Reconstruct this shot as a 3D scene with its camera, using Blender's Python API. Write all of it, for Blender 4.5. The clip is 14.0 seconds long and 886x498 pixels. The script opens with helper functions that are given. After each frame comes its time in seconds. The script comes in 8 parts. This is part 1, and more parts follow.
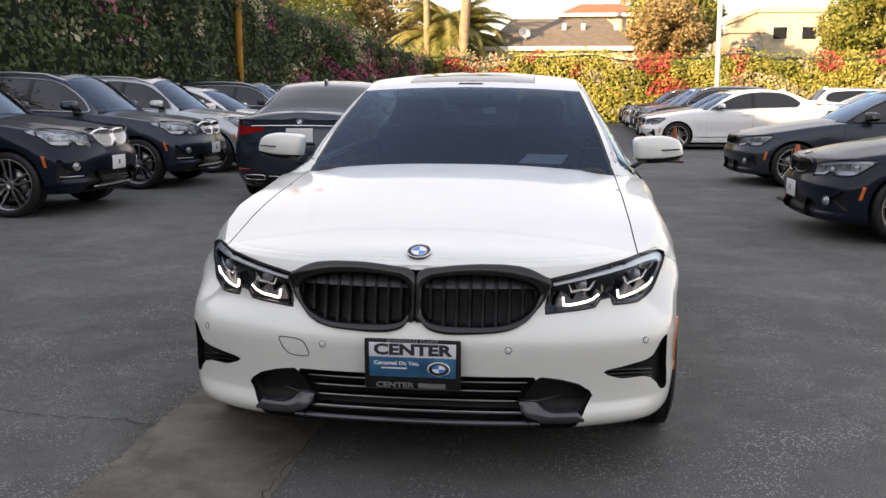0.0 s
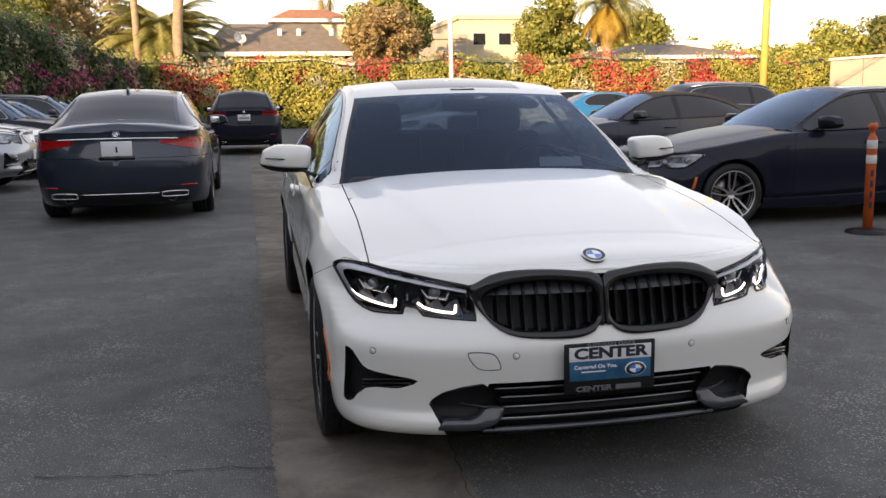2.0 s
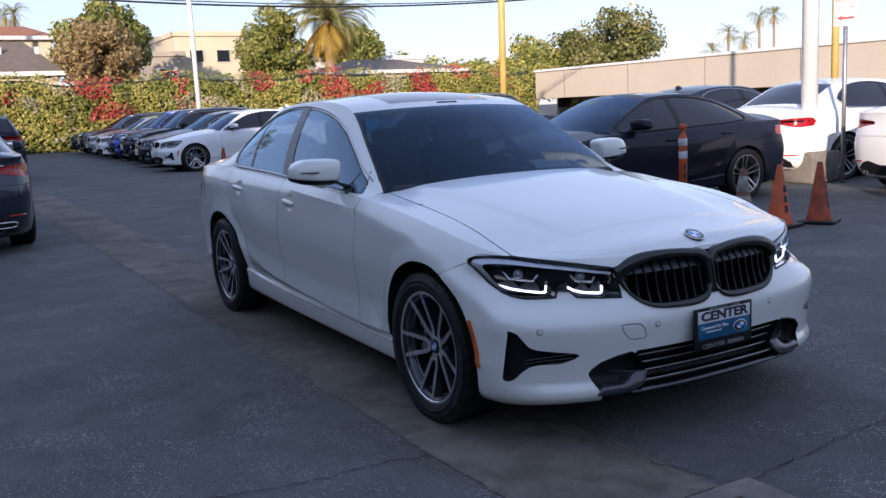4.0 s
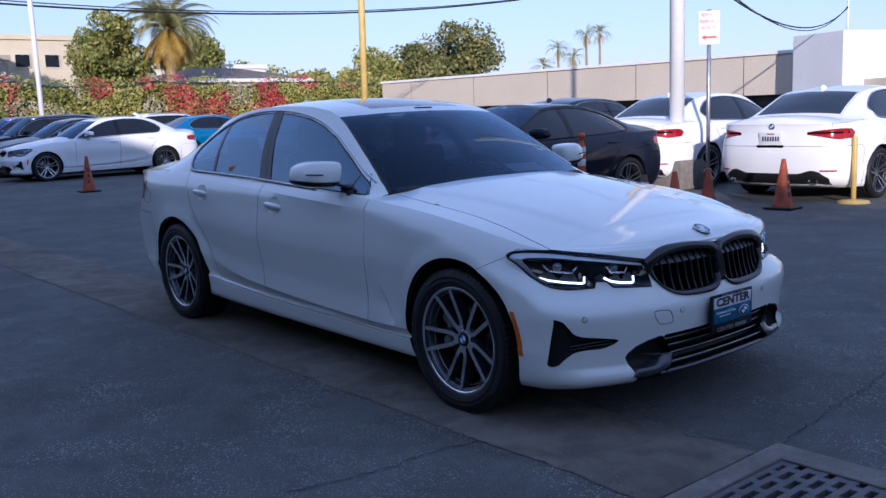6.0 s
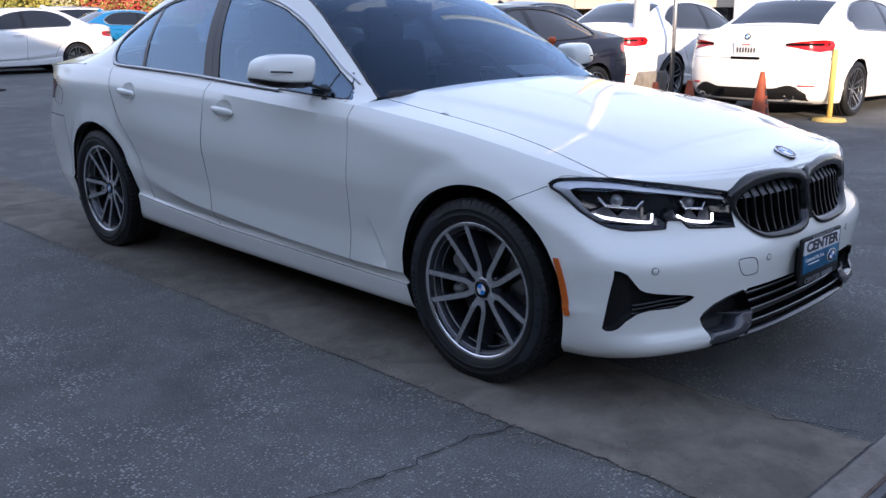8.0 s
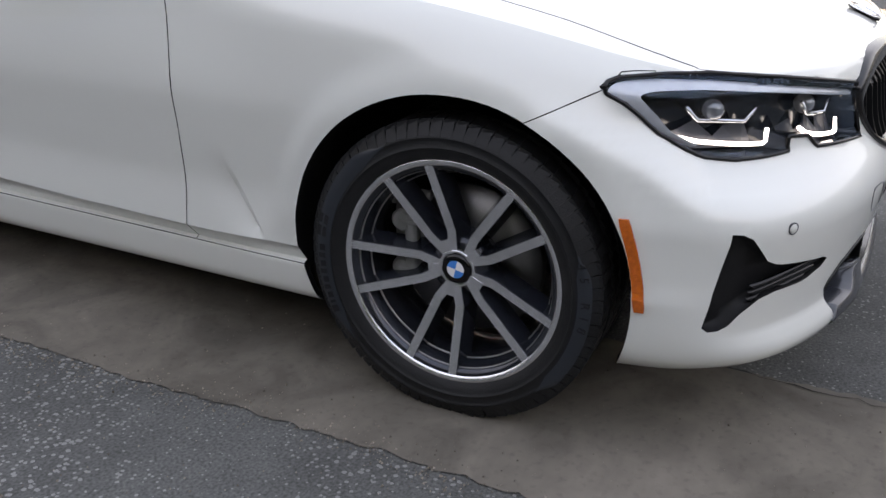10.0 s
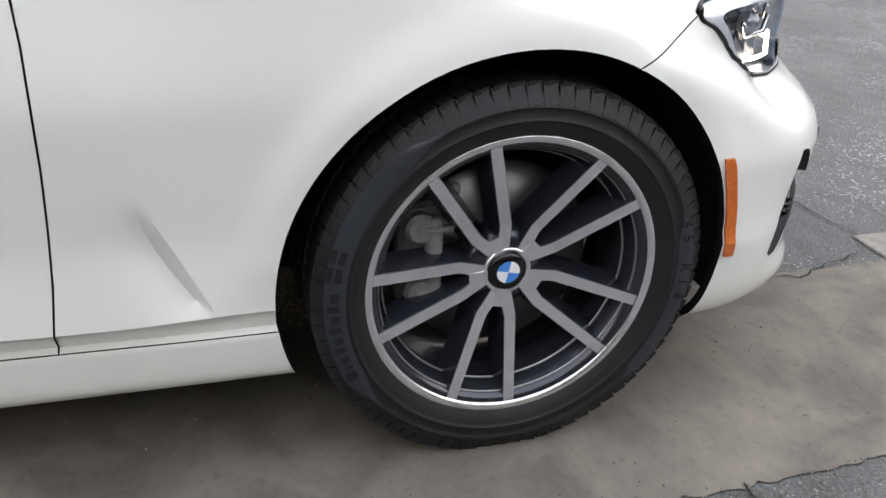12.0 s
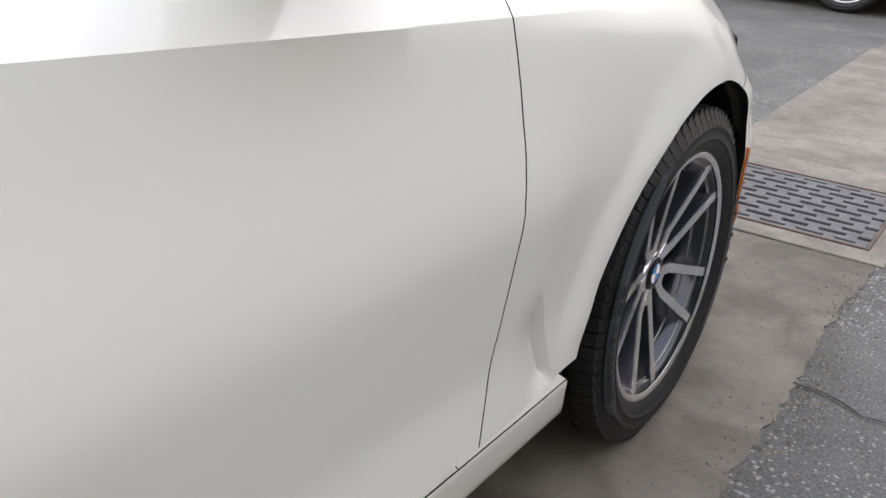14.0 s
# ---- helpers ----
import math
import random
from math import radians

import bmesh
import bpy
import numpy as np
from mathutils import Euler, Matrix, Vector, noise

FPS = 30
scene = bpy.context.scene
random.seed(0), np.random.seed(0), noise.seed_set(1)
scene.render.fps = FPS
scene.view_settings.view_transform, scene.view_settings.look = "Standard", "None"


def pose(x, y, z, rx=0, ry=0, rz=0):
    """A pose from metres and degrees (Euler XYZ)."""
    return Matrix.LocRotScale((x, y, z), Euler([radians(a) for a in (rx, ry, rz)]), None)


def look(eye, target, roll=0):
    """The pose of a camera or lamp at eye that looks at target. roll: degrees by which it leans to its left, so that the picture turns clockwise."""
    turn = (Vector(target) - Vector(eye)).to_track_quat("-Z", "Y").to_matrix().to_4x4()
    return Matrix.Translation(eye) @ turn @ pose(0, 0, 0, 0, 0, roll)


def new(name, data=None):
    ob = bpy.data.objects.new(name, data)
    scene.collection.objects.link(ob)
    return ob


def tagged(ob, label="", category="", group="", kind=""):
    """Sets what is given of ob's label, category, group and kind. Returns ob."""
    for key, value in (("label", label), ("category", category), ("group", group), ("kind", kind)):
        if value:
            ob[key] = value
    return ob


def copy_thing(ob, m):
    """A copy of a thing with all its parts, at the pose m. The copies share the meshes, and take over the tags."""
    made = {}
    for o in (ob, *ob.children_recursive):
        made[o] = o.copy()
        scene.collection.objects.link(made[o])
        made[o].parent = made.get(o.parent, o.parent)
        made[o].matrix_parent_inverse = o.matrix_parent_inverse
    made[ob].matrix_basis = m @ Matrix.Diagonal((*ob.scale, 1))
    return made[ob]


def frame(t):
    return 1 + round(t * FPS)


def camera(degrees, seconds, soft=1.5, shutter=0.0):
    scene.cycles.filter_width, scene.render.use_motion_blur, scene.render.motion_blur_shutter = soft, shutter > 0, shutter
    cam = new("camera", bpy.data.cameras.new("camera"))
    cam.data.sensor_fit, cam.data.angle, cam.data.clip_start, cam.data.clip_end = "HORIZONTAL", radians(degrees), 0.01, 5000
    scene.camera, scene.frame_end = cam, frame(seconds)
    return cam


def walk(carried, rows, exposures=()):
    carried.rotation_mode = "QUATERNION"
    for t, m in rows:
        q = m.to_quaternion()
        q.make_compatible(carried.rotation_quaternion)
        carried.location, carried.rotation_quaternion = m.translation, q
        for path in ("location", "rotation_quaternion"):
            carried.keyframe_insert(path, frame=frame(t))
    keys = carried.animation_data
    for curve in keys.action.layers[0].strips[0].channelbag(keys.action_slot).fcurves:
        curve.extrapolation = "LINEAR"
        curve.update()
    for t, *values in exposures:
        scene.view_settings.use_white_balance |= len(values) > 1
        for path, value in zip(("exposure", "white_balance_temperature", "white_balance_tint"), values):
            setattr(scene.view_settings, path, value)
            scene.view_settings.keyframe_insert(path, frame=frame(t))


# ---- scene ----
cam = camera(51.6, 14.0)
PATH = [
    (0, (0.439, -3.689, 1.298), (0.208, -1.73, 0.97), 0.2),
    (0.5, (0.062, -3.631, 1.285), (-0.05, -1.663, 0.949), -0.1),
    (1, (-0.31, -3.59, 1.286), (-0.282, -1.621, 0.94), -0.4),
    (1.5, (-0.715, -3.608, 1.301), (-0.448, -1.654, 0.966), -0.2),
    (2, (-1.144, -3.584, 1.313), (-0.738, -1.652, 0.992), -0.9),
    (2.5, (-1.587, -3.55, 1.308), (-1.015, -1.659, 1.002), -1.4),
    (3, (-1.981, -3.497, 1.311), (-1.272, -1.651, 1.01), -1.6),
    (3.5, (-2.339, -3.4, 1.318), (-1.506, -1.608, 1.013), -1.8),
    (4, (-2.73, -3.351, 1.341), (-1.746, -1.636, 1.034), -2.6),
    (6.5, (-3.545, -2.861, 1.339), (-2.246, -1.372, 1.029), -1.6),
    (7, (-3.423, -2.666, 1.305), (-2.114, -1.195, 0.955), -1.3),
    (7.5, (-3.271, -2.416, 1.282), (-1.949, -0.973, 0.867), -0.9),
    (8, (-3.138, -2.084, 1.251), (-1.769, -0.711, 0.759), -0.3),
    (8.5, (-2.941, -1.764, 1.191), (-1.536, -0.436, 0.682), -0.5),
    (9, (-2.74, -1.405, 1.154), (-1.26, -0.192, 0.571), -0.1),
    (11.5, (-2.156, 0.188, 1.027), (-0.386, 0.027, 0.109), 2.2),
    (12, (-2.082, 0.511, 1.011), (-0.381, -0.049, 0.12), 2.9),
    (12.5, (-1.971, 0.811, 1.018), (-0.434, -0.092, 0.11), 2.7),
    (13, (-1.72, 1.069, 1.007), (-0.373, -0.098, 0.1), 3.0),
    (13.5, (-1.543, 1.291, 0.987), (-0.381, -0.115, 0.166), 3.1),
    (14, (-1.402, 1.56, 1.027), (-0.399, 0.018, 0.242), 3.8),
]
LOOKS = [(0, 2.42, 8300, 19), (1.5, 2.27, 8300, 20), (3.0, 1.88, 6850, 20), (4.0, 1.57, 5700, 22), (6.5, 1.22, 4900, 24), (7.5, 1.78, 5100, 20), (8.5, 2.42, 7100, 20), (9.2, 2.46, 7500, 20), (11.5, 3.62, 8500, 18), (12.1, 3.62, 8400, 18), (13.0, 3.74, 8400, 18), (14.0, 3.45, 8700, 19)]
walk(cam, [(t, look(e, a, r)) for t, e, a, r in PATH], LOOKS)

# ---- light ----
SUN_DIR = Vector((0.62, 0.78, -0.235)).normalized()
sun = new("sun", bpy.data.lights.new("sun", "SUN"))
sun.data.energy, sun.data.angle, sun.data.color = 2.3, radians(0.6), (1.0, 0.80, 0.55)
sun.matrix_world = Matrix.Translation((-60, -80, 40)) @ SUN_DIR.to_track_quat("-Z", "Y").to_matrix().to_4x4()
world = bpy.data.worlds.new("sky")
scene.world = world
world.use_nodes = True
wt = world.node_tree
sky = wt.nodes.new("ShaderNodeTexSky")
sky.sky_type, sky.sun_disc = "NISHITA", False
sky.sun_elevation, sky.sun_rotation = radians(14), math.atan2(-SUN_DIR.x, -SUN_DIR.y)
sky.air_density, sky.dust_density, sky.ozone_density = 1.2, 0.3, 2.5
# an even pale haze over the clear sky
haze = wt.nodes.new("ShaderNodeMix")
haze.data_type = "RGBA"
haze.inputs["Factor"].default_value = 0.82
# pale towards the horizon, deeper blue overhead
up_ = wt.nodes.new("ShaderNodeTexCoord")
sep_ = wt.nodes.new("ShaderNodeSeparateXYZ")
wt.links.new(up_.outputs["Generated"], sep_.inputs[0])
deep = wt.nodes.new("ShaderNodeValToRGB")
deep.color_ramp.elements[0].position, deep.color_ramp.elements[0].color = 0.0, (1.34, 1.39, 1.54, 1)
deep.color_ramp.elements[1].position, deep.color_ramp.elements[1].color = 0.85, (1.10, 1.34, 1.76, 1)
low_sky = deep.color_ramp.elements.new(0.3)
low_sky.color = (1.52, 1.59, 1.78, 1)
wt.links.new(sep_.outputs[2], deep.inputs[0])
wt.links.new(deep.outputs[0], haze.inputs["B"])
wt.links.new(sky.outputs[0], haze.inputs["A"])
wt.links.new(haze.outputs["Result"], wt.nodes["Background"].inputs[0])
wt.nodes["Background"].inputs[1].default_value = 0.15


# ---- materials ----
def mat(name, col, rough=0.5, metal=0.0, coat=0.0, var=0.0, scale=8.0, bump=0.0, bscale=60.0, spec=0.5, col2=None, fine=0.0, emit=0.0, trans=0.0, detail=4.0, obvar=0.0):
    """A principled material with variation at two scales and fine relief, in object space metres."""
    m = bpy.data.materials.new(name)
    m.use_nodes = True
    nt = m.node_tree
    b = nt.nodes["Principled BSDF"]
    b.inputs["Roughness"].default_value = rough
    b.inputs["Metallic"].default_value = metal
    b.inputs["Coat Weight"].default_value = coat
    b.inputs["Coat Roughness"].default_value = 0.03
    b.inputs["Specular IOR Level"].default_value = spec
    b.inputs["Transmission Weight"].default_value = trans
    c = (*col, 1)
    b.inputs["Base Color"].default_value = c
    if emit:
        b.inputs["Emission Color"].default_value = c
        b.inputs["Emission Strength"].default_value = emit
    if var or bump or fine or obvar:
        tc = nt.nodes.new("ShaderNodeTexCoord")
    if var or fine or obvar:
        n1 = nt.nodes.new("ShaderNodeTexNoise")
        n1.inputs["Scale"].default_value, n1.inputs["Detail"].default_value = scale, detail
        nt.links.new(tc.outputs["Object"], n1.inputs["Vector"])
        ramp = nt.nodes.new("ShaderNodeMapRange")
        ramp.inputs[1].default_value, ramp.inputs[2].default_value = 0.3, 0.7
        nt.links.new(n1.outputs["Fac"], ramp.inputs[0])
        mix = nt.nodes.new("ShaderNodeMix")
        mix.data_type = "RGBA"
        other = col2 if col2 else tuple(max(0.0, v * (1 - var)) for v in col)
        mix.inputs["A"].default_value, mix.inputs["B"].default_value = c, (*other, 1)
        nt.links.new(ramp.outputs[0], mix.inputs["Factor"])
        out = mix.outputs["Result"]
        if fine:
            n2 = nt.nodes.new("ShaderNodeTexNoise")
            n2.inputs["Scale"].default_value, n2.inputs["Detail"].default_value = scale * 22, 3
            nt.links.new(tc.outputs["Object"], n2.inputs["Vector"])
            r2 = nt.nodes.new("ShaderNodeMapRange")
            r2.inputs[1].default_value, r2.inputs[2].default_value = 0.3, 0.7
            r2.inputs[3].default_value, r2.inputs[4].default_value = 1 - fine, 1 + fine
            nt.links.new(n2.outputs["Fac"], r2.inputs[0])
            mul = nt.nodes.new("ShaderNodeVectorMath")
            mul.operation = "SCALE"
            nt.links.new(out, mul.inputs[0])
            nt.links.new(r2.outputs[0], mul.inputs["Scale"])
            out = mul.outputs[0]
        if obvar:
            g = nt.nodes.new("ShaderNodeNewGeometry")
            r3 = nt.nodes.new("ShaderNodeMapRange")
            r3.inputs[3].default_value, r3.inputs[4].default_value = 1 - obvar, 1 + obvar
            nt.links.new(g.outputs["Random Per Island"], r3.inputs[0])
            mul = nt.nodes.new("ShaderNodeVectorMath")
            mul.operation = "SCALE"
            nt.links.new(out, mul.inputs[0])
            nt.links.new(r3.outputs[0], mul.inputs["Scale"])
            out = mul.outputs[0]
        nt.links.new(out, b.inputs["Base Color"])
    if bump:
        n3 = nt.nodes.new("ShaderNodeTexNoise")
        n3.inputs["Scale"].default_value, n3.inputs["Detail"].default_value = bscale, 4
        nt.links.new(tc.outputs["Object"], n3.inputs["Vector"])
        bp = nt.nodes.new("ShaderNodeBump")
        bp.inputs["Strength"].default_value, bp.inputs["Distance"].default_value = bump, 0.01
        nt.links.new(n3.outputs["Fac"], bp.inputs["Height"])
        nt.links.new(bp.outputs[0], b.inputs["Normal"])
    return m


def leaf_mat(name, cols, rough=0.55, trans=0.3):
    """Leaves: the hue wanders from patch to patch and from leaf to leaf, and light comes through."""
    m = bpy.data.materials.new(name)
    m.use_nodes = True
    nt = m.node_tree
    b = nt.nodes["Principled BSDF"]
    b.inputs["Roughness"].default_value = rough
    tc, n1 = nt.nodes.new("ShaderNodeTexCoord"), nt.nodes.new("ShaderNodeTexNoise")
    n1.inputs["Scale"].default_value, n1.inputs["Detail"].default_value = 0.6, 3
    nt.links.new(tc.outputs["Object"], n1.inputs["Vector"])
    g = nt.nodes.new("ShaderNodeNewGeometry")
    add = nt.nodes.new("ShaderNodeMath")
    add.operation = "MULTIPLY_ADD"
    add.inputs[1].default_value, add.inputs[2].default_value = 0.55, -0.27
    nt.links.new(g.outputs["Random Per Island"], add.inputs[0])
    sm = nt.nodes.new("ShaderNodeMath")
    nt.links.new(add.outputs[0], sm.inputs[0])
    nt.links.new(n1.outputs["Fac"], sm.inputs[1])
    ramp = nt.nodes.new("ShaderNodeValToRGB")
    ramp.color_ramp.elements[0].position, ramp.color_ramp.elements[1].position = 0.2, 0.8
    ramp.color_ramp.elements[0].color = (*cols[0], 1)
    ramp.color_ramp.elements[1].color = (*cols[-1], 1)
    for i, c in enumerate(cols[1:-1]):
        e = ramp.color_ramp.elements.new(0.2 + 0.6 * (i + 1) / (len(cols) - 1))
        e.color = (*c, 1)
    nt.links.new(sm.outputs[0], ramp.inputs[0])
    nt.links.new(ramp.outputs[0], b.inputs["Base Color"])
    tr = nt.nodes.new("ShaderNodeBsdfTranslucent")
    nt.links.new(ramp.outputs[0], tr.inputs[0])
    ms = nt.nodes.new("ShaderNodeMixShader")
    ms.inputs[0].default_value = trans
    nt.links.new(b.outputs[0], ms.inputs[1])
    nt.links.new(tr.outputs[0], ms.inputs[2])
    nt.links.new(ms.outputs[0], nt.nodes["Material Output"].inputs[0])
    return m


def paint(name, col, metal=0.0, rough=0.35, coat=1.0):
    return mat(name, col, rough=0.32 if metal else 0.42, metal=metal, coat=coat, var=0.04, scale=1.3, fine=0.03 if metal else 0.0, spec=0.06)


M_WHITE = mat("white_paint", (0.735, 0.742, 0.690), rough=0.32, coat=1.0, var=0.02, scale=1.5)
M_BLACKGLOSS = mat("gloss_black_trim", (0.006, 0.006, 0.0068), rough=0.10, var=0.2, scale=20, spec=0.38)
M_PLASTIC = mat("black_plastic", (0.012, 0.012, 0.0128), rough=0.5, var=0.3, scale=30, bump=0.15, bscale=700, spec=0.28)
M_DARKGREY = mat("dark_grey_plastic", (0.045, 0.049, 0.058), rough=0.30, var=0.2, scale=25, spec=0.35)
# also colours the panel lips, as shade painted into the gaps
M_LINER_GAPSHADE = mat("wheel_arch_liner", (0.010, 0.010, 0.0105), rough=0.95, spec=0.1, var=0.3, scale=12, bump=0.4, bscale=90)
M_RUBBER = mat("tyre_rubber", (0.0135, 0.0137, 0.0145), rough=0.48, spec=0.33, var=0.35, scale=9, fine=0.15, bump=0.2, bscale=300)
M_RUBBERMARK = mat("tyre_smooth_band", (0.022, 0.026, 0.033), rough=0.40, var=0.2, scale=12)
M_MACH = mat("machined_alloy", (0.88, 0.88, 0.90), rough=0.24, metal=0.95, var=0.12, scale=40, bump=0.05, bscale=500)
M_RIM = mat("dark_grey_alloy", (0.034, 0.038, 0.048), rough=0.22, metal=0.55, coat=0.4, spec=0.4, var=0.2, scale=18)
M_DISC = mat("brake_disc_steel", (0.33, 0.32, 0.31), rough=0.38, metal=0.9, var=0.3, scale=14, bump=0.1, bscale=200)
M_CALIPER = mat("cast_grey_metal", (0.26, 0.26, 0.25), rough=0.6, metal=0.3, var=0.35, scale=30, bump=0.3, bscale=150)
M_CHROME = mat("chrome", (0.75, 0.75, 0.76), rough=0.12, metal=1.0, var=0.06, scale=30)
M_SATIN = mat("satin_aluminium", (0.5, 0.5, 0.51), rough=0.3, metal=1.0, var=0.06, scale=30)
M_BRIGHT = mat("bright_satin_trim", (0.66, 0.66, 0.67), rough=0.32, metal=0.55, var=0.05, scale=30)
M_GLASS = bpy.data.materials.new("tinted_glass")
M_GLASS.use_nodes = True
_nt = M_GLASS.node_tree
_nt.nodes.remove(_nt.nodes["Principled BSDF"])
_tr, _gl, _mx, _fr = (_nt.nodes.new("ShaderNodeBsdf" + k) for k in ("Transparent", "Glossy")), None, _nt.nodes.new("ShaderNodeMixShader"), _nt.nodes.new("ShaderNodeLayerWeight")
_tr, _gl = _tr
_tr.inputs[0].default_value = (0.27, 0.32, 0.36, 1)
_gl.inputs[0].default_value = (0.55, 0.74, 1.0, 1)
_gl.inputs["Roughness"].default_value = 0.015
_fr.inputs[0].default_value = 0.5
_pw, _ma = _nt.nodes.new("ShaderNodeMath"), _nt.nodes.new("ShaderNodeMath")
_pw.operation, _ma.operation = "POWER", "MULTIPLY_ADD"
_pw.inputs[1].default_value, _ma.inputs[1].default_value, _ma.inputs[2].default_value = 4.2, 0.80, 0.032
_nt.links.new(_fr.outputs["Facing"], _pw.inputs[0])
_nt.links.new(_pw.outputs[0], _ma.inputs[0])
_nt.links.new(_ma.outputs[0], _mx.inputs[0])
_nt.links.new(_tr.outputs[0], _mx.inputs[1])
_nt.links.new(_gl.outputs[0], _mx.inputs[2])
_nt.links.new(_mx.outputs[0], _nt.nodes["Material Output"].inputs[0])
M_GLASSSIDE = M_GLASS.copy()
M_GLASSSIDE.name = "side_glass"
M_GLASSSIDE.node_tree.nodes["Transparent BSDF"].inputs[0].default_value = (0.34, 0.40, 0.45, 1)
M_GLASSSIDE.node_tree.nodes["Glossy BSDF"].inputs[0].default_value = (0.60, 0.80, 1.0, 1)
M_GLASSSIDE.node_tree.nodes["Math.001"].inputs[2].default_value = 0.20
M_LENS = M_GLASS.copy()
M_LENS.name = "clear_lens"
M_LENS.node_tree.nodes["Transparent BSDF"].inputs[0].default_value = (0.93, 0.94, 0.95, 1)
M_GLASSDARK = mat("dark_privacy_glass", (0.006, 0.007, 0.009), rough=0.03, coat=0.3, var=0.2, scale=2)
M_LED = mat("white_led", (1.0, 1.0, 1.0), emit=1.1)
M_AMBER = mat("amber_reflector", (0.68, 0.135, 0.006), rough=0.25, coat=0.8, var=0.25, scale=120, bump=0.3, bscale=400)
M_RED = mat("red_tail_lens", (0.42, 0.008, 0.010), rough=0.14, coat=0.5, var=0.5, scale=30, spec=0.3)
M_LAMPGREY = mat("pale_lamp_plastic", (0.62, 0.63, 0.65), rough=0.25, metal=0.35, coat=0.5, var=0.15, scale=40)
M_BLUE = mat("enamel_blue", (0.03, 0.22, 0.62), rough=0.25, coat=0.6, var=0.05, scale=50)
M_ENWHITE = mat("enamel_white", (0.8, 0.8, 0.8), rough=0.25, coat=0.6, var=0.05, scale=50)
M_SEAT = mat("black_leather", (0.025, 0.025, 0.027), rough=0.55, var=0.3, scale=20, bump=0.2, bscale=250)
M_DASH = mat("dark_dashboard", (0.018, 0.018, 0.02), rough=0.75, var=0.3, scale=20, bump=0.2, bscale=400)
M_PLATEBLUE = mat("plate_insert_blue", (0.010, 0.055, 0.12), rough=0.5, spec=0.25, var=0.5, scale=9, col2=(0.025, 0.16, 0.28))
M_PLATEWHITE = mat("plate_white", (0.68, 0.69, 0.70), rough=0.5, spec=0.3, var=0.06, scale=20)
M_PRINT = mat("dark_print", (0.02, 0.022, 0.03), rough=0.5, var=0.1, scale=30)


# ---- mesh helpers ----
def link(name, me, material, parent=None, label=""):
    ob = new(name, me)
    if material is not None and not me.materials:
        me.materials.append(material)
    if parent is not None:
        ob.parent = parent
    if label:
        ob["label"] = label
    return ob


def part(name, bm, material, parent, label="", smooth=True):
    """Links a bmesh as one mesh object under a thing or a part."""
    me = bpy.data.meshes.new(name)
    if smooth:
        for fc in bm.faces:
            fc.smooth = True
    bm.to_mesh(me)
    bm.free()
    return link(name, me, material, parent, label)


def pydata(name, verts, faces, material, parent=None, label="", smooth=True):
    me = bpy.data.meshes.new(name)
    me.from_pydata([tuple(map(float, v)) for v in verts], [], [tuple(int(i) for i in fc) for fc in faces])
    if smooth:
        me.polygons.foreach_set("use_smooth", [True] * len(me.polygons))
    me.update()
    return link(name, me, material, parent, label)


def thing(name, at, label, category, group="", rz=0.0, kind=""):
    ob = new(name)
    ob.matrix_world = pose(at[0], at[1], at[2], 0, 0, rz)
    return tagged(ob, label, category, group, kind)


def box_bm(sx, sy, sz, at=(0, 0, 0), bevel=0.0, rot=None, seg=2, bm=None):
    own = bm is None
    b2 = bmesh.new()
    bmesh.ops.create_cube(b2, size=1)
    bmesh.ops.scale(b2, vec=(sx, sy, sz), verts=b2.verts)
    if bevel:
        bmesh.ops.bevel(b2, geom=list(b2.edges), offset=bevel, segments=seg, affect="EDGES", profile=0.5)
    m = Matrix.Translation(at)
    if rot is not None:
        m = m @ rot.to_4x4() if not isinstance(rot, Euler) else m @ rot.to_matrix().to_4x4()
    bmesh.ops.transform(b2, matrix=m, verts=b2.verts)
    if own:
        return b2
    me = bpy.data.meshes.new("tmp")
    b2.to_mesh(me)
    b2.free()
    bm.from_mesh(me)
    bpy.data.meshes.remove(me)
    return bm


def lathe(profile, n=64, axis="x", close=False):
    """Turns a profile of (radius, along) about an axis."""
    verts, faces, k = [], [], len(profile)
    for i in range(n):
        a = 2 * math.pi * i / n
        c, s = math.cos(a), math.sin(a)
        for r, h in profile:
            verts.append((h, r * c, r * s) if axis == "x" else (r * c, r * s, h))
    rows = k if close else k - 1
    for i in range(n):
        for j in range(rows):
            a, b = i * k + j, i * k + (j + 1) % k
            c, d = ((i + 1) % n) * k + (j + 1) % k, ((i + 1) % n) * k + j
            faces.append((a, b, c, d) if axis == "x" else (d, c, b, a))
    return verts, faces


def tube(points, radius, n=8, closed=False, flat=1.0):
    """A round tube along a line of points."""
    P = [Vector(p) for p in points]
    m = len(P)
    verts, faces = [], []
    up = Vector((0, 0, 1))
    for i, p in enumerate(P):
        a = P[(i - 1) % m] if closed or i else p
        b = P[(i + 1) % m] if closed or i < m - 1 else p
        t = (b - a).normalized()
        u = t.cross(up)
        if u.length < 0.05:
            u = t.cross(Vector((0, 1, 0)))
        u.normalize()
        w = u.cross(t)
        r = radius[i] if isinstance(radius, (list, tuple)) else radius
        for k in range(n):
            an = 2 * math.pi * k / n
            verts.append(p + u * (r * math.cos(an)) + w * (r * flat * math.sin(an)))
    for i in range(m if closed else m - 1):
        j = (i + 1) % m
        for k in range(n):
            faces.append((i * n + k, j * n + k, j * n + (k + 1) % n, i * n + (k + 1) % n))
    if not closed:
        faces.append(tuple(range(n)))
        faces.append(tuple((m - 1) * n + k for k in reversed(range(n))))
    return verts, faces


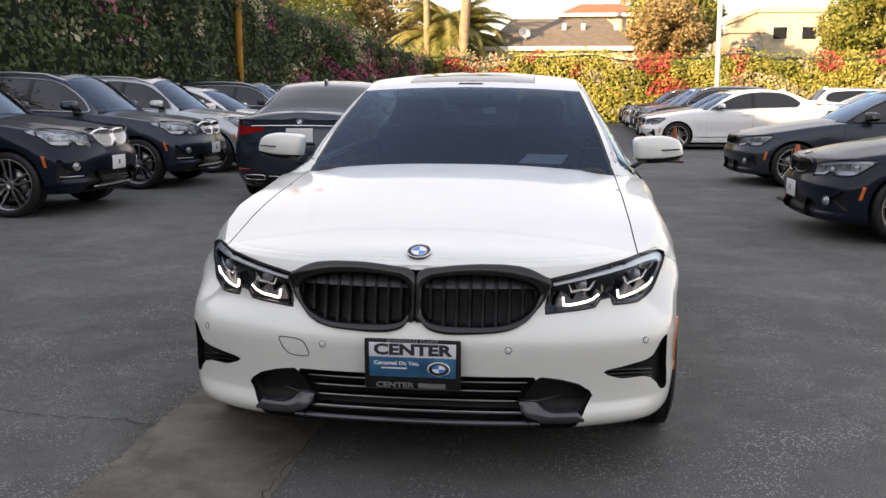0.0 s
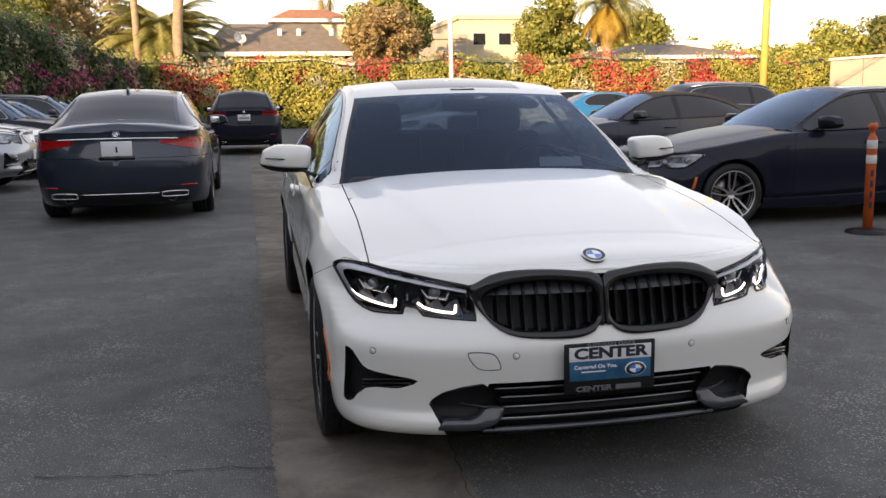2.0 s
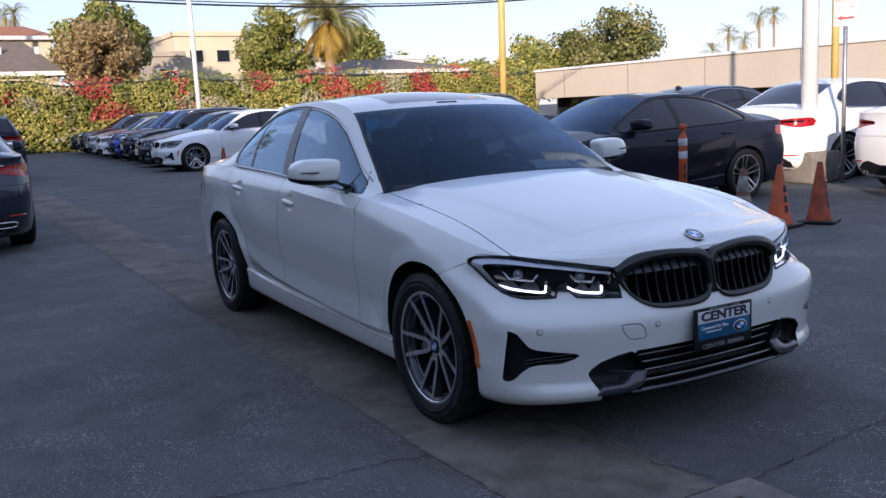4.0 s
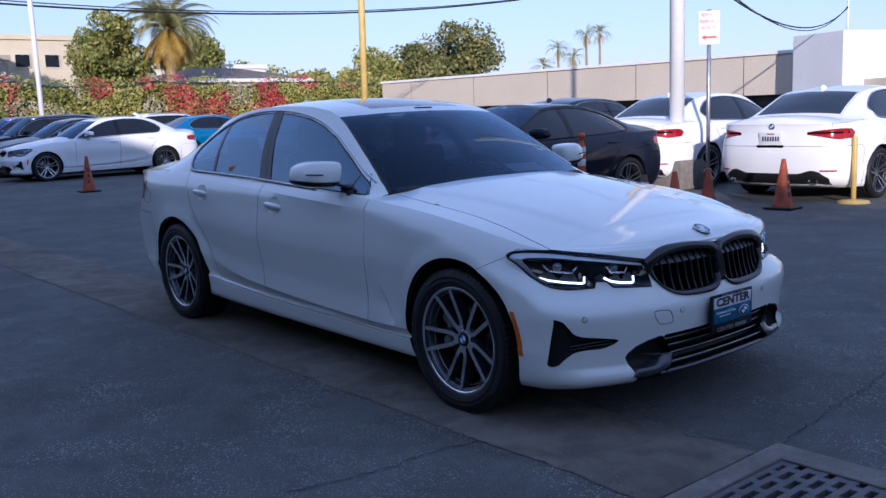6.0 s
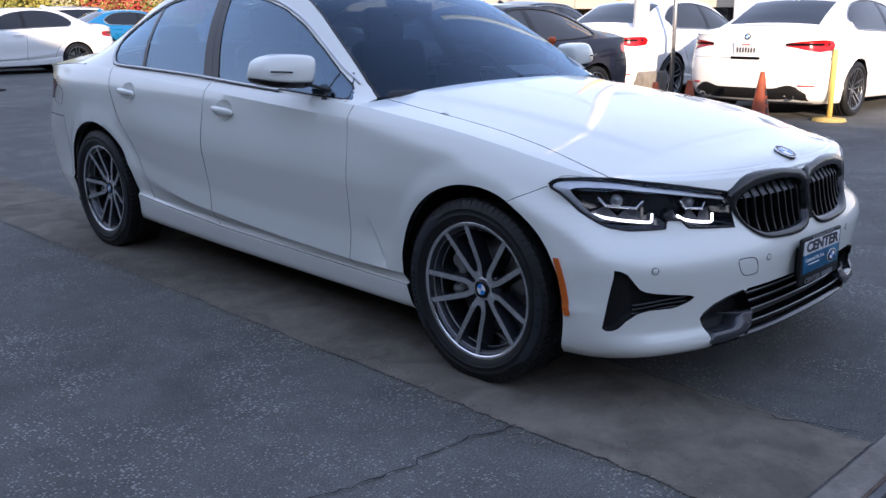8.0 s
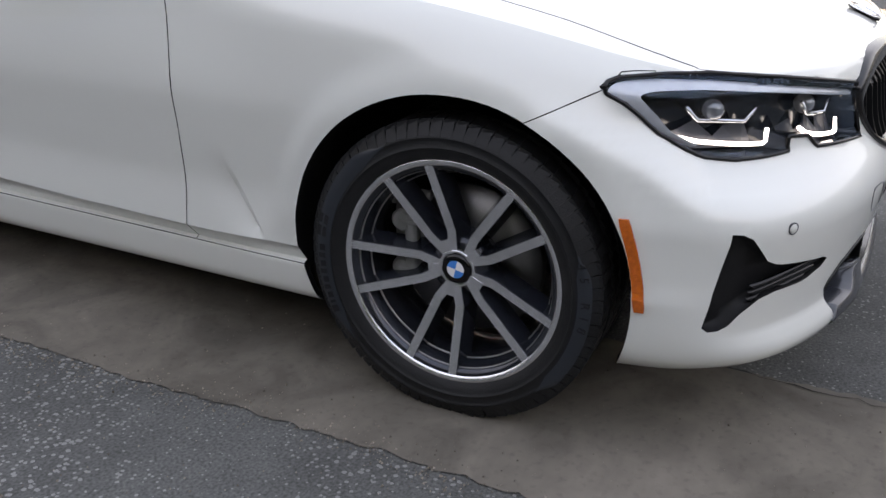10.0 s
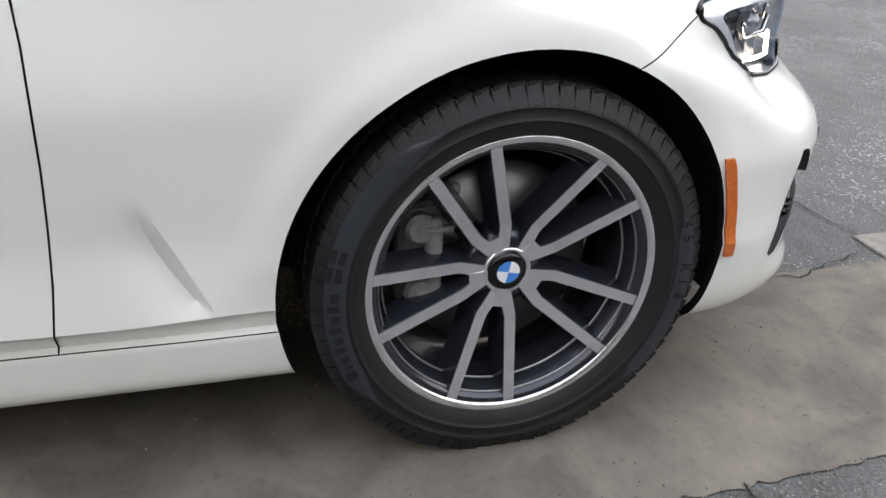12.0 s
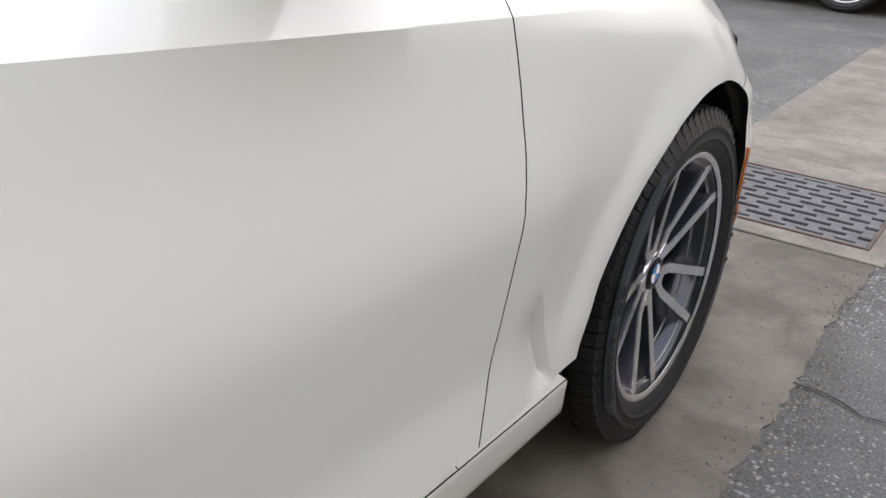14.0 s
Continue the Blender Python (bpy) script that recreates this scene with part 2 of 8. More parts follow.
def prism(poly, depth, to3, bm=None):
    """A slab from a flat outline; to3(u, v, w) places a point, w runs from 0 to depth."""
    n = len(poly)
    verts = [to3(u, v, 0) for u, v in poly] + [to3(u, v, depth) for u, v in poly]
    faces = [tuple(range(n)), tuple(range(2 * n - 1, n - 1, -1))]
    faces += [(i, i + n, (i + 1) % n + n, (i + 1) % n) for i in range(n)]
    return verts, faces


def words(text, size, extrude=0.0008, bold=0.0):
    """A mesh of lettering in the built-in font, centred, in the xy plane."""
    cu = bpy.data.curves.new("lettering", "FONT")
    cu.body, cu.size, cu.extrude, cu.align_x, cu.align_y = text, size, extrude, "CENTER", "CENTER"
    cu.resolution_u, cu.offset = 3, bold
    ob = bpy.data.objects.new("lettering", cu)
    scene.collection.objects.link(ob)
    me = bpy.data.meshes.new_from_object(ob.evaluated_get(bpy.context.evaluated_depsgraph_get()))
    bpy.data.objects.remove(ob)
    return me


def cint(x, xs, ys):
    """Smooth interpolation through knots."""
    x, xs, ys = np.asarray(x, float), np.asarray(xs, float), np.asarray(ys, float)
    h = np.diff(xs)
    d = np.diff(ys) / h
    m = np.zeros_like(ys)
    m[0], m[-1] = d[0], d[-1]
    for i in range(1, len(xs) - 1):
        m[i] = 0.0 if d[i - 1] * d[i] <= 0 else 3 * (h[i - 1] + h[i]) / ((2 * h[i] + h[i - 1]) / d[i - 1] + (h[i] + 2 * h[i - 1]) / d[i])
    xc = np.clip(x, xs[0], xs[-1])
    i = np.clip(np.searchsorted(xs, xc, side="right") - 1, 0, len(h) - 1)
    t = (xc - xs[i]) / h[i]
    return (2 * t**3 - 3 * t**2 + 1) * ys[i] + (t**3 - 2 * t**2 + t) * h[i] * m[i] + (-2 * t**3 + 3 * t**2) * ys[i + 1] + (t**3 - t**2) * h[i] * m[i + 1]


def catmull(knots, n):
    """n points along a smooth line through the knots, with its knot parameter."""
    K = np.asarray(knots, float)
    K = np.vstack([2 * K[0] - K[1], K, 2 * K[-1] - K[-2]])
    u = np.linspace(0, len(K) - 3, n)
    i = np.minimum(u.astype(int), len(K) - 4)
    t = (u - i)[:, None]
    a, b, c, d = K[i], K[i + 1], K[i + 2], K[i + 3]
    return 0.5 * (2 * b + (c - a) * t + (2 * a - 5 * b + 4 * c - d) * t**2 + (3 * b - a - 3 * c + d) * t**3), u


def poly_sd(P, poly):
    """Signed distance of points to an outline, negative inside."""
    P, Q = np.asarray(P, float), np.asarray(poly, float)
    d = np.full(len(P), 1e9)
    inside = np.zeros(len(P), bool)
    for i in range(len(Q)):
        a, b = Q[i], Q[(i + 1) % len(Q)]
        e, w = b - a, P - a
        t = np.clip((w @ e) / max(e @ e, 1e-12), 0, 1)
        d = np.minimum(d, np.linalg.norm(w - t[:, None] * e, axis=1))
        cond = (a[1] > P[:, 1]) != (b[1] > P[:, 1])
        with np.errstate(divide="ignore", invalid="ignore"):
            xi = a[0] + (P[:, 1] - a[1]) * (b[0] - a[0]) / (b[1] - a[1])
        inside ^= cond & (P[:, 0] < xi)
    return np.where(inside, -d, d)


def cut(bm, fn, eps=0.003):
    """Cuts the faces of a mesh along the zero line of fn(points)."""
    bm.verts.index_update()
    bm.verts.ensure_lookup_table()
    V = np.array([v.co[:] for v in bm.verts])
    d = fn(V)
    # points close to the line are drawn onto it, so that no slivers are left
    near = np.nonzero((np.abs(d) < eps) & (d != 0))[0]
    if len(near):
        Q, h = V[near], 1e-4
        G = np.stack([(fn(Q + np.eye(3)[a] * h) - fn(Q - np.eye(3)[a] * h)) / (2 * h) for a in range(3)], 1)
        L2 = (G**2).sum(1)
        ok = (L2 > 0.05) & (L2 < 25)
        Q = Q - np.where(ok, d[near] / np.maximum(L2, 1e-6), 0)[:, None] * G
        Q[np.abs(V[near][:, 0]) < 1e-6, 0] = 0
        for i, q in zip(near, Q):
            bm.verts[i].co = q
        V[near] = Q
    d[np.abs(d) < eps] = 0
    zeros = {bm.verts[i] for i in np.nonzero(d == 0)[0]}
    edges = list(bm.edges)
    I = np.array([(e.verts[0].index, e.verts[1].index) for e in edges])
    hit = np.nonzero(d[I[:, 0]] * d[I[:, 1]] < 0)[0]
    if len(hit):
        a, b = V[I[hit, 0]], V[I[hit, 1]]
        da, db = d[I[hit, 0]], d[I[hit, 1]]
        lo, hi = np.zeros(len(hit)), np.ones(len(hit))
        for _ in range(14):
            mid = (lo + hi) / 2
            dm = fn(a + (b - a) * mid[:, None])
            same = dm * da > 0
            lo, hi = np.where(same, mid, lo), np.where(same, hi, mid)
        for k, t in zip(hit, (lo + hi) / 2):
            _, nv = bmesh.utils.edge_split(edges[k], edges[k].verts[0], float(t))
            zeros.add(nv)
    for fc in {f2 for v in zeros for f2 in v.link_faces}:
        zs = [v for v in fc.verts if v in zeros]
        n = len(fc.verts)
        if len(zs) < 2:
            continue
        ring = list(fc.verts)
        best = None
        for i in range(len(zs)):
            for j in range(i + 1, len(zs)):
                gap = abs(ring.index(zs[i]) - ring.index(zs[j]))
                if 1 < gap < n - 1 and (best is None or (zs[i].co - zs[j].co).length > best[0]):
                    best = ((zs[i].co - zs[j].co).length, zs[i], zs[j])
        if best:
            bmesh.utils.face_split(fc, best[1], best[2])


# ---- ground ----
def gz(y):
    """Height of the lot, which is level."""
    return 0.0


def asphalt():
    m = mat("old_asphalt", (0.117, 0.118, 0.111), rough=0.92, var=0.28, scale=0.5, fine=0.10, bump=0.22, bscale=210, detail=9, spec=0.3)
    nt = m.node_tree
    b = nt.nodes["Principled BSDF"]
    src = b.inputs["Base Color"].links[0].from_socket
    tc = nt.nodes.new("ShaderNodeTexCoord")
    vo = nt.nodes.new("ShaderNodeTexVoronoi")
    vo.inputs["Scale"].default_value = 85
    nt.links.new(tc.outputs["Object"], vo.inputs["Vector"])
    # pale stone chips in the worn surface
    lt = nt.nodes.new("ShaderNodeMath")
    lt.operation = "LESS_THAN"
    sz = nt.nodes.new("ShaderNodeTexNoise")
    sz.inputs["Scale"].default_value, sz.inputs["Detail"].default_value = 2.2, 6
    nt.links.new(tc.outputs["Object"], sz.inputs["Vector"])
    rg = nt.nodes.new("ShaderNodeMapRange")
    rg.inputs[1].default_value, rg.inputs[2].default_value, rg.inputs[3].default_value, rg.inputs[4].default_value = 0.36, 0.66, 0.13, 0.50
    nt.links.new(sz.outputs["Fac"], rg.inputs[0])
    nt.links.new(rg.outputs[0], lt.inputs[1])
    nt.links.new(vo.outputs["Distance"], lt.inputs[0])
    sep = nt.nodes.new("ShaderNodeSeparateColor")
    nt.links.new(vo.outputs["Color"], sep.inputs[0])
    gt = nt.nodes.new("ShaderNodeMath")
    gt.operation = "GREATER_THAN"
    gt.inputs[1].default_value = 0.62
    nt.links.new(sep.outputs[0], gt.inputs[0])
    mu = nt.nodes.new("ShaderNodeMath")
    mu.operation = "MULTIPLY"
    nt.links.new(lt.outputs[0], mu.inputs[0])
    nt.links.new(gt.outputs[0], mu.inputs[1])
    mx = nt.nodes.new("ShaderNodeMix")
    mx.data_type = "RGBA"
    mx.inputs["B"].default_value = (0.225, 0.222, 0.212, 1)
    nt.links.new(mu.outputs[0], mx.inputs["Factor"])
    gr = nt.nodes.new("ShaderNodeTexNoise")
    gr.inputs["Scale"].default_value, gr.inputs["Detail"].default_value = 140, 3
    nt.links.new(tc.outputs["Object"], gr.inputs["Vector"])
    g2 = nt.nodes.new("ShaderNodeMapRange")
    g2.inputs[1].default_value, g2.inputs[2].default_value, g2.inputs[3].default_value, g2.inputs[4].default_value = 0.3, 0.7, 0.6, 1.35
    nt.links.new(gr.outputs["Fac"], g2.inputs[0])
    gm = nt.nodes.new("ShaderNodeVectorMath")
    gm.operation = "SCALE"
    nt.links.new(src, gm.inputs[0])
    nt.links.new(g2.outputs[0], gm.inputs["Scale"])
    nt.links.new(gm.outputs[0], mx.inputs["A"])
    nt.links.new(mx.outputs["Result"], b.inputs["Base Color"])
    return m


M_ASPHALT = asphalt()
M_CONC = mat("stained_concrete", (0.186, 0.165, 0.136), rough=0.92, spec=0.3, var=0.46, scale=1.3, fine=0.05, bump=0.06, bscale=300, detail=12, col2=(0.098, 0.087, 0.070))
M_CONC2 = mat("pale_concrete", (0.235, 0.213, 0.185), rough=0.92, spec=0.3, var=0.42, scale=3, fine=0.12, bump=0.3, bscale=150, detail=8)


def weather(m, scale, lo, hi, dark, spots):
    """Adds cloudy stains and small dark specks to a ground material."""
    nt = m.node_tree
    b = nt.nodes["Principled BSDF"]
    src = b.inputs["Base Color"].links[0].from_socket
    tc = nt.nodes.new("ShaderNodeTexCoord")
    n = nt.nodes.new("ShaderNodeTexNoise")
    n.inputs["Scale"].default_value, n.inputs["Detail"].default_value, n.inputs["Distortion"].default_value = scale, 8, 1.2
    nt.links.new(tc.outputs["Object"], n.inputs["Vector"])
    r = nt.nodes.new("ShaderNodeMapRange")
    r.inputs[1].default_value, r.inputs[2].default_value, r.inputs[3].default_value, r.inputs[4].default_value = lo, hi, dark, 1.12
    nt.links.new(n.outputs["Fac"], r.inputs[0])
    n2 = nt.nodes.new("ShaderNodeTexNoise")
    n2.inputs["Scale"].default_value, n2.inputs["Detail"].default_value = 55, 4
    nt.links.new(tc.outputs["Object"], n2.inputs["Vector"])
    r2 = nt.nodes.new("ShaderNodeMapRange")
    r2.inputs[1].default_value, r2.inputs[2].default_value, r2.inputs[3].default_value, r2.inputs[4].default_value = 0.28, 0.46, spots, 1.0
    nt.links.new(n2.outputs["Fac"], r2.inputs[0])
    mu = nt.nodes.new("ShaderNodeMath")
    mu.operation = "MULTIPLY"
    nt.links.new(r.outputs[0], mu.inputs[0])
    nt.links.new(r2.outputs[0], mu.inputs[1])
    sc = nt.nodes.new("ShaderNodeVectorMath")
    sc.operation = "SCALE"
    nt.links.new(src, sc.inputs[0])
    nt.links.new(mu.outputs[0], sc.inputs["Scale"])
    nt.links.new(sc.outputs[0], b.inputs["Base Color"])


weather(M_CONC, 4.5, 0.37, 0.66, 0.74, 0.84)
weather(M_CONC2, 6.0, 0.36, 0.66, 0.86, 0.86)
weather(M_ASPHALT, 1.7, 0.38, 0.62, 0.9, 0.88)
M_CRACK = mat("crack_dirt", (0.018, 0.017, 0.016), rough=1.0, var=0.3, scale=30)
M_IRON = mat("cast_iron", (0.12, 0.12, 0.125), rough=0.6, metal=0.3, var=0.35, scale=14, fine=0.2, bump=0.4, bscale=200)
M_RUST = mat("rusty_steel", (0.115, 0.082, 0.06), rough=0.85, var=0.5, scale=20, bump=0.4, bscale=150)
# near-black that paints the shade inside the drain and the exhaust tips
M_HOLLOW_SHADE = mat("drain_dark", (0.01, 0.01, 0.01), rough=1.0, var=0.2, scale=9)

ys = [-400, -60, -30, -2.16, -1.22, 2, 20, 40, 60, 100, 400]
xs = [-400, -60, -1.12, -0.33, 60, 400]
gv, gf = [], []
for y in ys:
    for x in xs:
        gv.append((x, y, gz(min(y, 60)) if y > 2 else 0.0))
for j in range(len(ys) - 1):
    for i in range(len(xs) - 1):
        if i == 2 and j in (3,):
            continue
        a = j * len(xs) + i
        gf.append((a, a + 1, a + len(xs) + 1, a + len(xs)))
ground = pydata("ground", gv, gf, M_ASPHALT, smooth=False)
tagged(ground, "worn dark grey asphalt of a parking lot", "ground", kind="structure")

# concrete gutter, in slabs, running to the drain
for i, (y0, y1) in enumerate([(-1.205, 4.4), (4.412, 7.4), (7.412, 11.4), (11.412, 16), (16.012, 22), (22.012, 30)]):
    n = int((y1 - y0) / 0.016)
    v, f2 = [], []
    rnd = random.Random(40 + i)
    for k in range(n + 1):
        y = y0 + (y1 - y0) * k / n
        z = gz(y) + 0.004
        l = -1.105 + 0.020 * noise.noise(Vector((y * 2.1, 3, i))) + 0.010 * noise.noise(Vector((y * 11, 5, i))) + rnd.gauss(0, 0.0035)
        r = -0.45 + 0.02 * noise.noise(Vector((y * 2.3, 8, i))) + 0.014 * noise.noise(Vector((y * 12, 1, i))) + rnd.gauss(0, 0.003)
        v += [(l, y, z), ((l + r) / 2, y, z - 0.001), (r, y, z)]
    for k in range(n):
        a = 3 * k
        f2 += [(a, a + 1, a + 4, a + 3), (a + 1, a + 2, a + 5, a + 4)]
    s = pydata("pavement", v, f2, M_CONC, smooth=False)
    tagged(s, "stained brown concrete gutter slab in the asphalt", "gutter", "gutter slabs", "structure")
for i, (y0, y1) in enumerate([(-5.4, -2.165), (-9, -5.41)]):
    s = pydata("pavement", [(-1.55 - 0.1 * i, y0, 0.004), (-0.30, y0, 0.004), (-0.33, y1, 0.004), (-1.35, y1, 0.004)], [(0, 1, 2, 3)], M_CONC2, smooth=False)
    tagged(s, "patchy pale concrete slab beyond the drain", "gutter", "gutter slabs", "structure")


def crack(name, pts, w, seed):
    """A thin ragged crack line, filled with dirt."""
    rnd = random.Random(seed)
    v, f2 = [], []
    P = []
    for a, b in zip(pts, pts[1:]):
        n = max(2, int(math.dist(a, b) / 0.03))
        for k in range(n):
            t = k / n
            P.append((a[0] + (b[0] - a[0]) * t + rnd.gauss(0, 0.006), a[1] + (b[1] - a[1]) * t + rnd.gauss(0, 0.009)))
    P.append(pts[-1])
    for i, (x, y) in enumerate(P):
        q = P[min(i + 1, len(P) - 1)]
        o = P[max(i - 1, 0)]
        t = Vector((q[0] - o[0], q[1] - o[1], 0)).normalized()
        ww = w * rnd.uniform(0.2, 0.9) * 0.4
        z = gz(y) + 0.006
        v += [(x - t.y * ww, y + t.x * ww, z), (x + t.y * ww, y - t.x * ww, z)]
    f2 = [(2 * i, 2 * i + 1, 2 * i + 3, 2 * i + 2) for i in range(len(P) - 1)]
    ob = pydata(name, v, f2, M_CRACK, smooth=False)
    return tagged(ob, "dark ragged crack in the asphalt", "crack", "cracks in the ground", "structure")


crack("trim", [(-1.95, -0.25), (-1.59, -0.31), (-1.22, -0.32), (-1.10, -0.36)], 0.010, 3)
crack("trim", [(-0.44, -0.30), (-0.46, -0.6), (-0.48, -0.92), (-0.40, -1.16)], 0.008, 4)
crack("trim", [(-0.32, -1.22), (0.0, -1.20), (0.30, -1.16), (0.62, -1.14), (1.5, -1.0)], 0.009, 5)
crack("trim", [(1.16, 0.37), (1.43, 0.32), (1.56, 0.27), (1.77, -0.06), (2.3, -0.4)], 0.007, 6)
crack("trim", [(1.0, -2.0), (1.9, -1.6), (3.2, -1.5)], 0.007, 7)

# drain slab with its grate
drain = thing("storm_drain", (-0.725, -1.66, 0), "cast iron slotted storm drain grate in a pale concrete surround", "drain")
v, f2 = [], []
X0, X1, Y0, Y1 = -0.41, 0.415, -0.5, 0.445
gx0, gx1, gy0, gy1 = -0.335, 0.255, -0.285, 0.335
bm = bmesh.new()
ringv = []
for (ax, ay, bx_, by), z in (((X0, Y0, X1, Y1), -0.19), ((X0, Y0, X1, Y1), 0.005), ((X0 + 0.003, Y0 + 0.003, X1 - 0.003, Y1 - 0.003), 0.008), ((gx0 - 0.003, gy0 - 0.003, gx1 + 0.003, gy1 + 0.003), 0.008), ((gx0, gy0, gx1, gy1), 0.005), ((gx0, gy0, gx1, gy1), -0.19)):
    ringv.append([bm.verts.new((u_, w_, z)) for u_, w_ in ((ax, ay), (bx_, ay), (bx_, by), (ax, by))])
for a, b in zip(ringv, ringv[1:]):
    for q in range(4):
        bm.faces.new((a[q], a[(q + 1) % 4], b[(q + 1) % 4], b[q]))
part("surround", bm, M_CONC2, drain, "pale worn concrete surround", smooth=False)
bm = bmesh.new()
for a in ((gx0 - 0.012, gy0 - 0.012, gx1 + 0.012, gy0), (gx0 - 0.012, gy1, gx1 + 0.012, gy1 + 0.012), (gx0 - 0.012, gy0, gx0, gy1), (gx1, gy0, gx1 + 0.012, gy1)):
    box_bm(a[2] - a[0], a[3] - a[1], 0.02, ((a[0] + a[2]) / 2, (a[1] + a[3]) / 2, 0.003), 0.002, bm=bm)
part("rim", bm, M_RUST, drain, "rusty steel frame", smooth=False)
# pit floor, coloured near-black for the shade below the grate
part("pit", box_bm(0.6, 0.63, 0.1, (-0.04, 0.025, -0.2)), M_HOLLOW_SHADE, drain, smooth=False)
# rows of staggered slots between solid bars
bm = bmesh.new()
rows, gap_n = 11, 5
pitch = (gy1 - gy0) / rows
for r in range(rows + 1):
    y = gy0 + pitch * r
    box_bm(gx1 - gx0, pitch * 0.50, 0.03, ((gx0 + gx1) / 2, min(max(y, gy0 + 0.01), gy1 - 0.01), -0.006), 0.002, bm=bm, seg=1)
for r in range(rows):
    y = gy0 + pitch * (r + 0.5)
    off = 0.0 if r % 2 else 0.5
    for c in range(gap_n + 2):
        x = gx0 + (gx1 - gx0) * (c + off - 0.5) / gap_n
        if gx0 - 0.01 < x < gx1 + 0.01:
            box_bm(0.036, pitch, 0.03, (min(max(x, gx0 + 0.02), gx1 - 0.02), y, -0.0065), 0.002, bm=bm, seg=1)
part("grate", bm, M_IRON, drain, "grey cast iron grate with staggered slots", smooth=False)


# grit and crumbs swept against the gutter's edges
rng_ = np.random.default_rng(77)
gvv, gff = [], []
for i in range(4600):
    y = rng_.uniform(-1.15, 3.2)
    if i % 5 < 3:
        # a drift of dirt along the edge
        x = -1.115 + rng_.normal(0, 0.035) + 0.03 * math.sin(y * 5.1)
        r = 0.0010 + 0.0030 * rng_.uniform(0, 1) ** 3
    elif i % 5 == 3:
        x = rng_.uniform(-1.08, -0.46)
        r = 0.0008 + 0.0024 * rng_.uniform(0, 1) ** 4
    else:
        x = rng_.uniform(-2.1, -1.1)
        r = 0.0015 + 0.0026 * rng_.uniform(0, 1) ** 2
    a = rng_.uniform(0, 6.3)
    b0 = len(gvv)
    gvv += [(x + r * 1.4 * math.cos(a + q), y + r * math.sin(a + q), 0.0035) for q in (0, 1.9, 3.9)] + [(x, y, 0.0045 + r * 0.9)]
    gff += [(b0, b0 + 1, b0 + 3), (b0 + 1, b0 + 2, b0 + 3), (b0 + 2, b0, b0 + 3)]
M_GRIT = mat("grit", (0.22, 0.19, 0.155), rough=0.95, spec=0.2, obvar=0.5)
tagged(pydata("grit", gvv, gff, M_GRIT, smooth=False), "scattered brown grit and crumbs beside the gutter", "grit", kind="stuff")


# ---- planting ----
def leaves(name, centres, normals, size, material, seed, aspect=0.6, parent=None):
    """Many small leaves, each a folded pair of triangles, lying roughly along the given directions."""
    rng = np.random.default_rng(seed)
    n = len(centres)
    N = normals + rng.normal(0, 0.55, (n, 3))
    N /= np.linalg.norm(N, axis=1)[:, None]
    A = np.cross(N, rng.normal(0, 1, (n, 3)))
    A /= np.linalg.norm(A, axis=1)[:, None]
    B = np.cross(N, A)
    sz = size * rng.uniform(0.6, 1.4, n)[:, None]
    P = np.empty((n, 4, 3))
    P[:, 0] = centres - A * sz
    P[:, 1] = centres + B * sz * aspect + N * sz * 0.2
    P[:, 2] = centres + A * sz
    P[:, 3] = centres - B * sz * aspect + N * sz * 0.2
    idx = np.arange(n)[:, None] * 4
    F = np.vstack([idx + np.array([[0, 1, 2]]), idx + np.array([[0, 2, 3]])])
    me = bpy.data.meshes.new(name)
    me.vertices.add(4 * n)
    me.vertices.foreach_set("co", P.reshape(-1))
    me.loops.add(len(F) * 3)
    me.loops.foreach_set("vertex_index", F.reshape(-1).astype(np.int32))
    me.polygons.add(len(F))
    me.polygons.foreach_set("loop_start", np.arange(0, len(F) * 3, 3, dtype=np.int32))
    me.update(calc_edges=True)
    return link(name, me, material, parent)


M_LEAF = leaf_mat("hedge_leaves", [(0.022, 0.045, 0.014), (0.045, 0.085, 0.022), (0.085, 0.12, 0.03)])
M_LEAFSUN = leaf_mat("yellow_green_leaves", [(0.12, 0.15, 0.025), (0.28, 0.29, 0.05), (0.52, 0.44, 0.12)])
M_BLOOM = leaf_mat("crimson_bracts", [(0.34, 0.03, 0.04), (0.52, 0.06, 0.06), (0.58, 0.22, 0.12)])
M_PINK = leaf_mat("magenta_bracts", [(0.25, 0.02, 0.10), (0.42, 0.04, 0.16), (0.5, 0.12, 0.2)])
M_CREAM = leaf_mat("cream_bracts", [(0.28, 0.25, 0.13), (0.45, 0.41, 0.24), (0.55, 0.51, 0.36)])
# core colours paint in the shade behind leaves, the second for sunlit foliage
M_CORE_SHADE = mat("hedge_inside", (0.014, 0.024, 0.009), rough=1.0, var=0.5, scale=3, bump=0.5, bscale=20)
M_CORE_SUNLIT = mat("sunny_hedge_inside", (0.06, 0.065, 0.02), rough=1.0, var=0.5, scale=3, bump=0.5, bscale=20)
M_BARK = mat("bark", (0.17, 0.125, 0.085), rough=0.95, var=0.4, scale=6, bump=0.6, bscale=40)


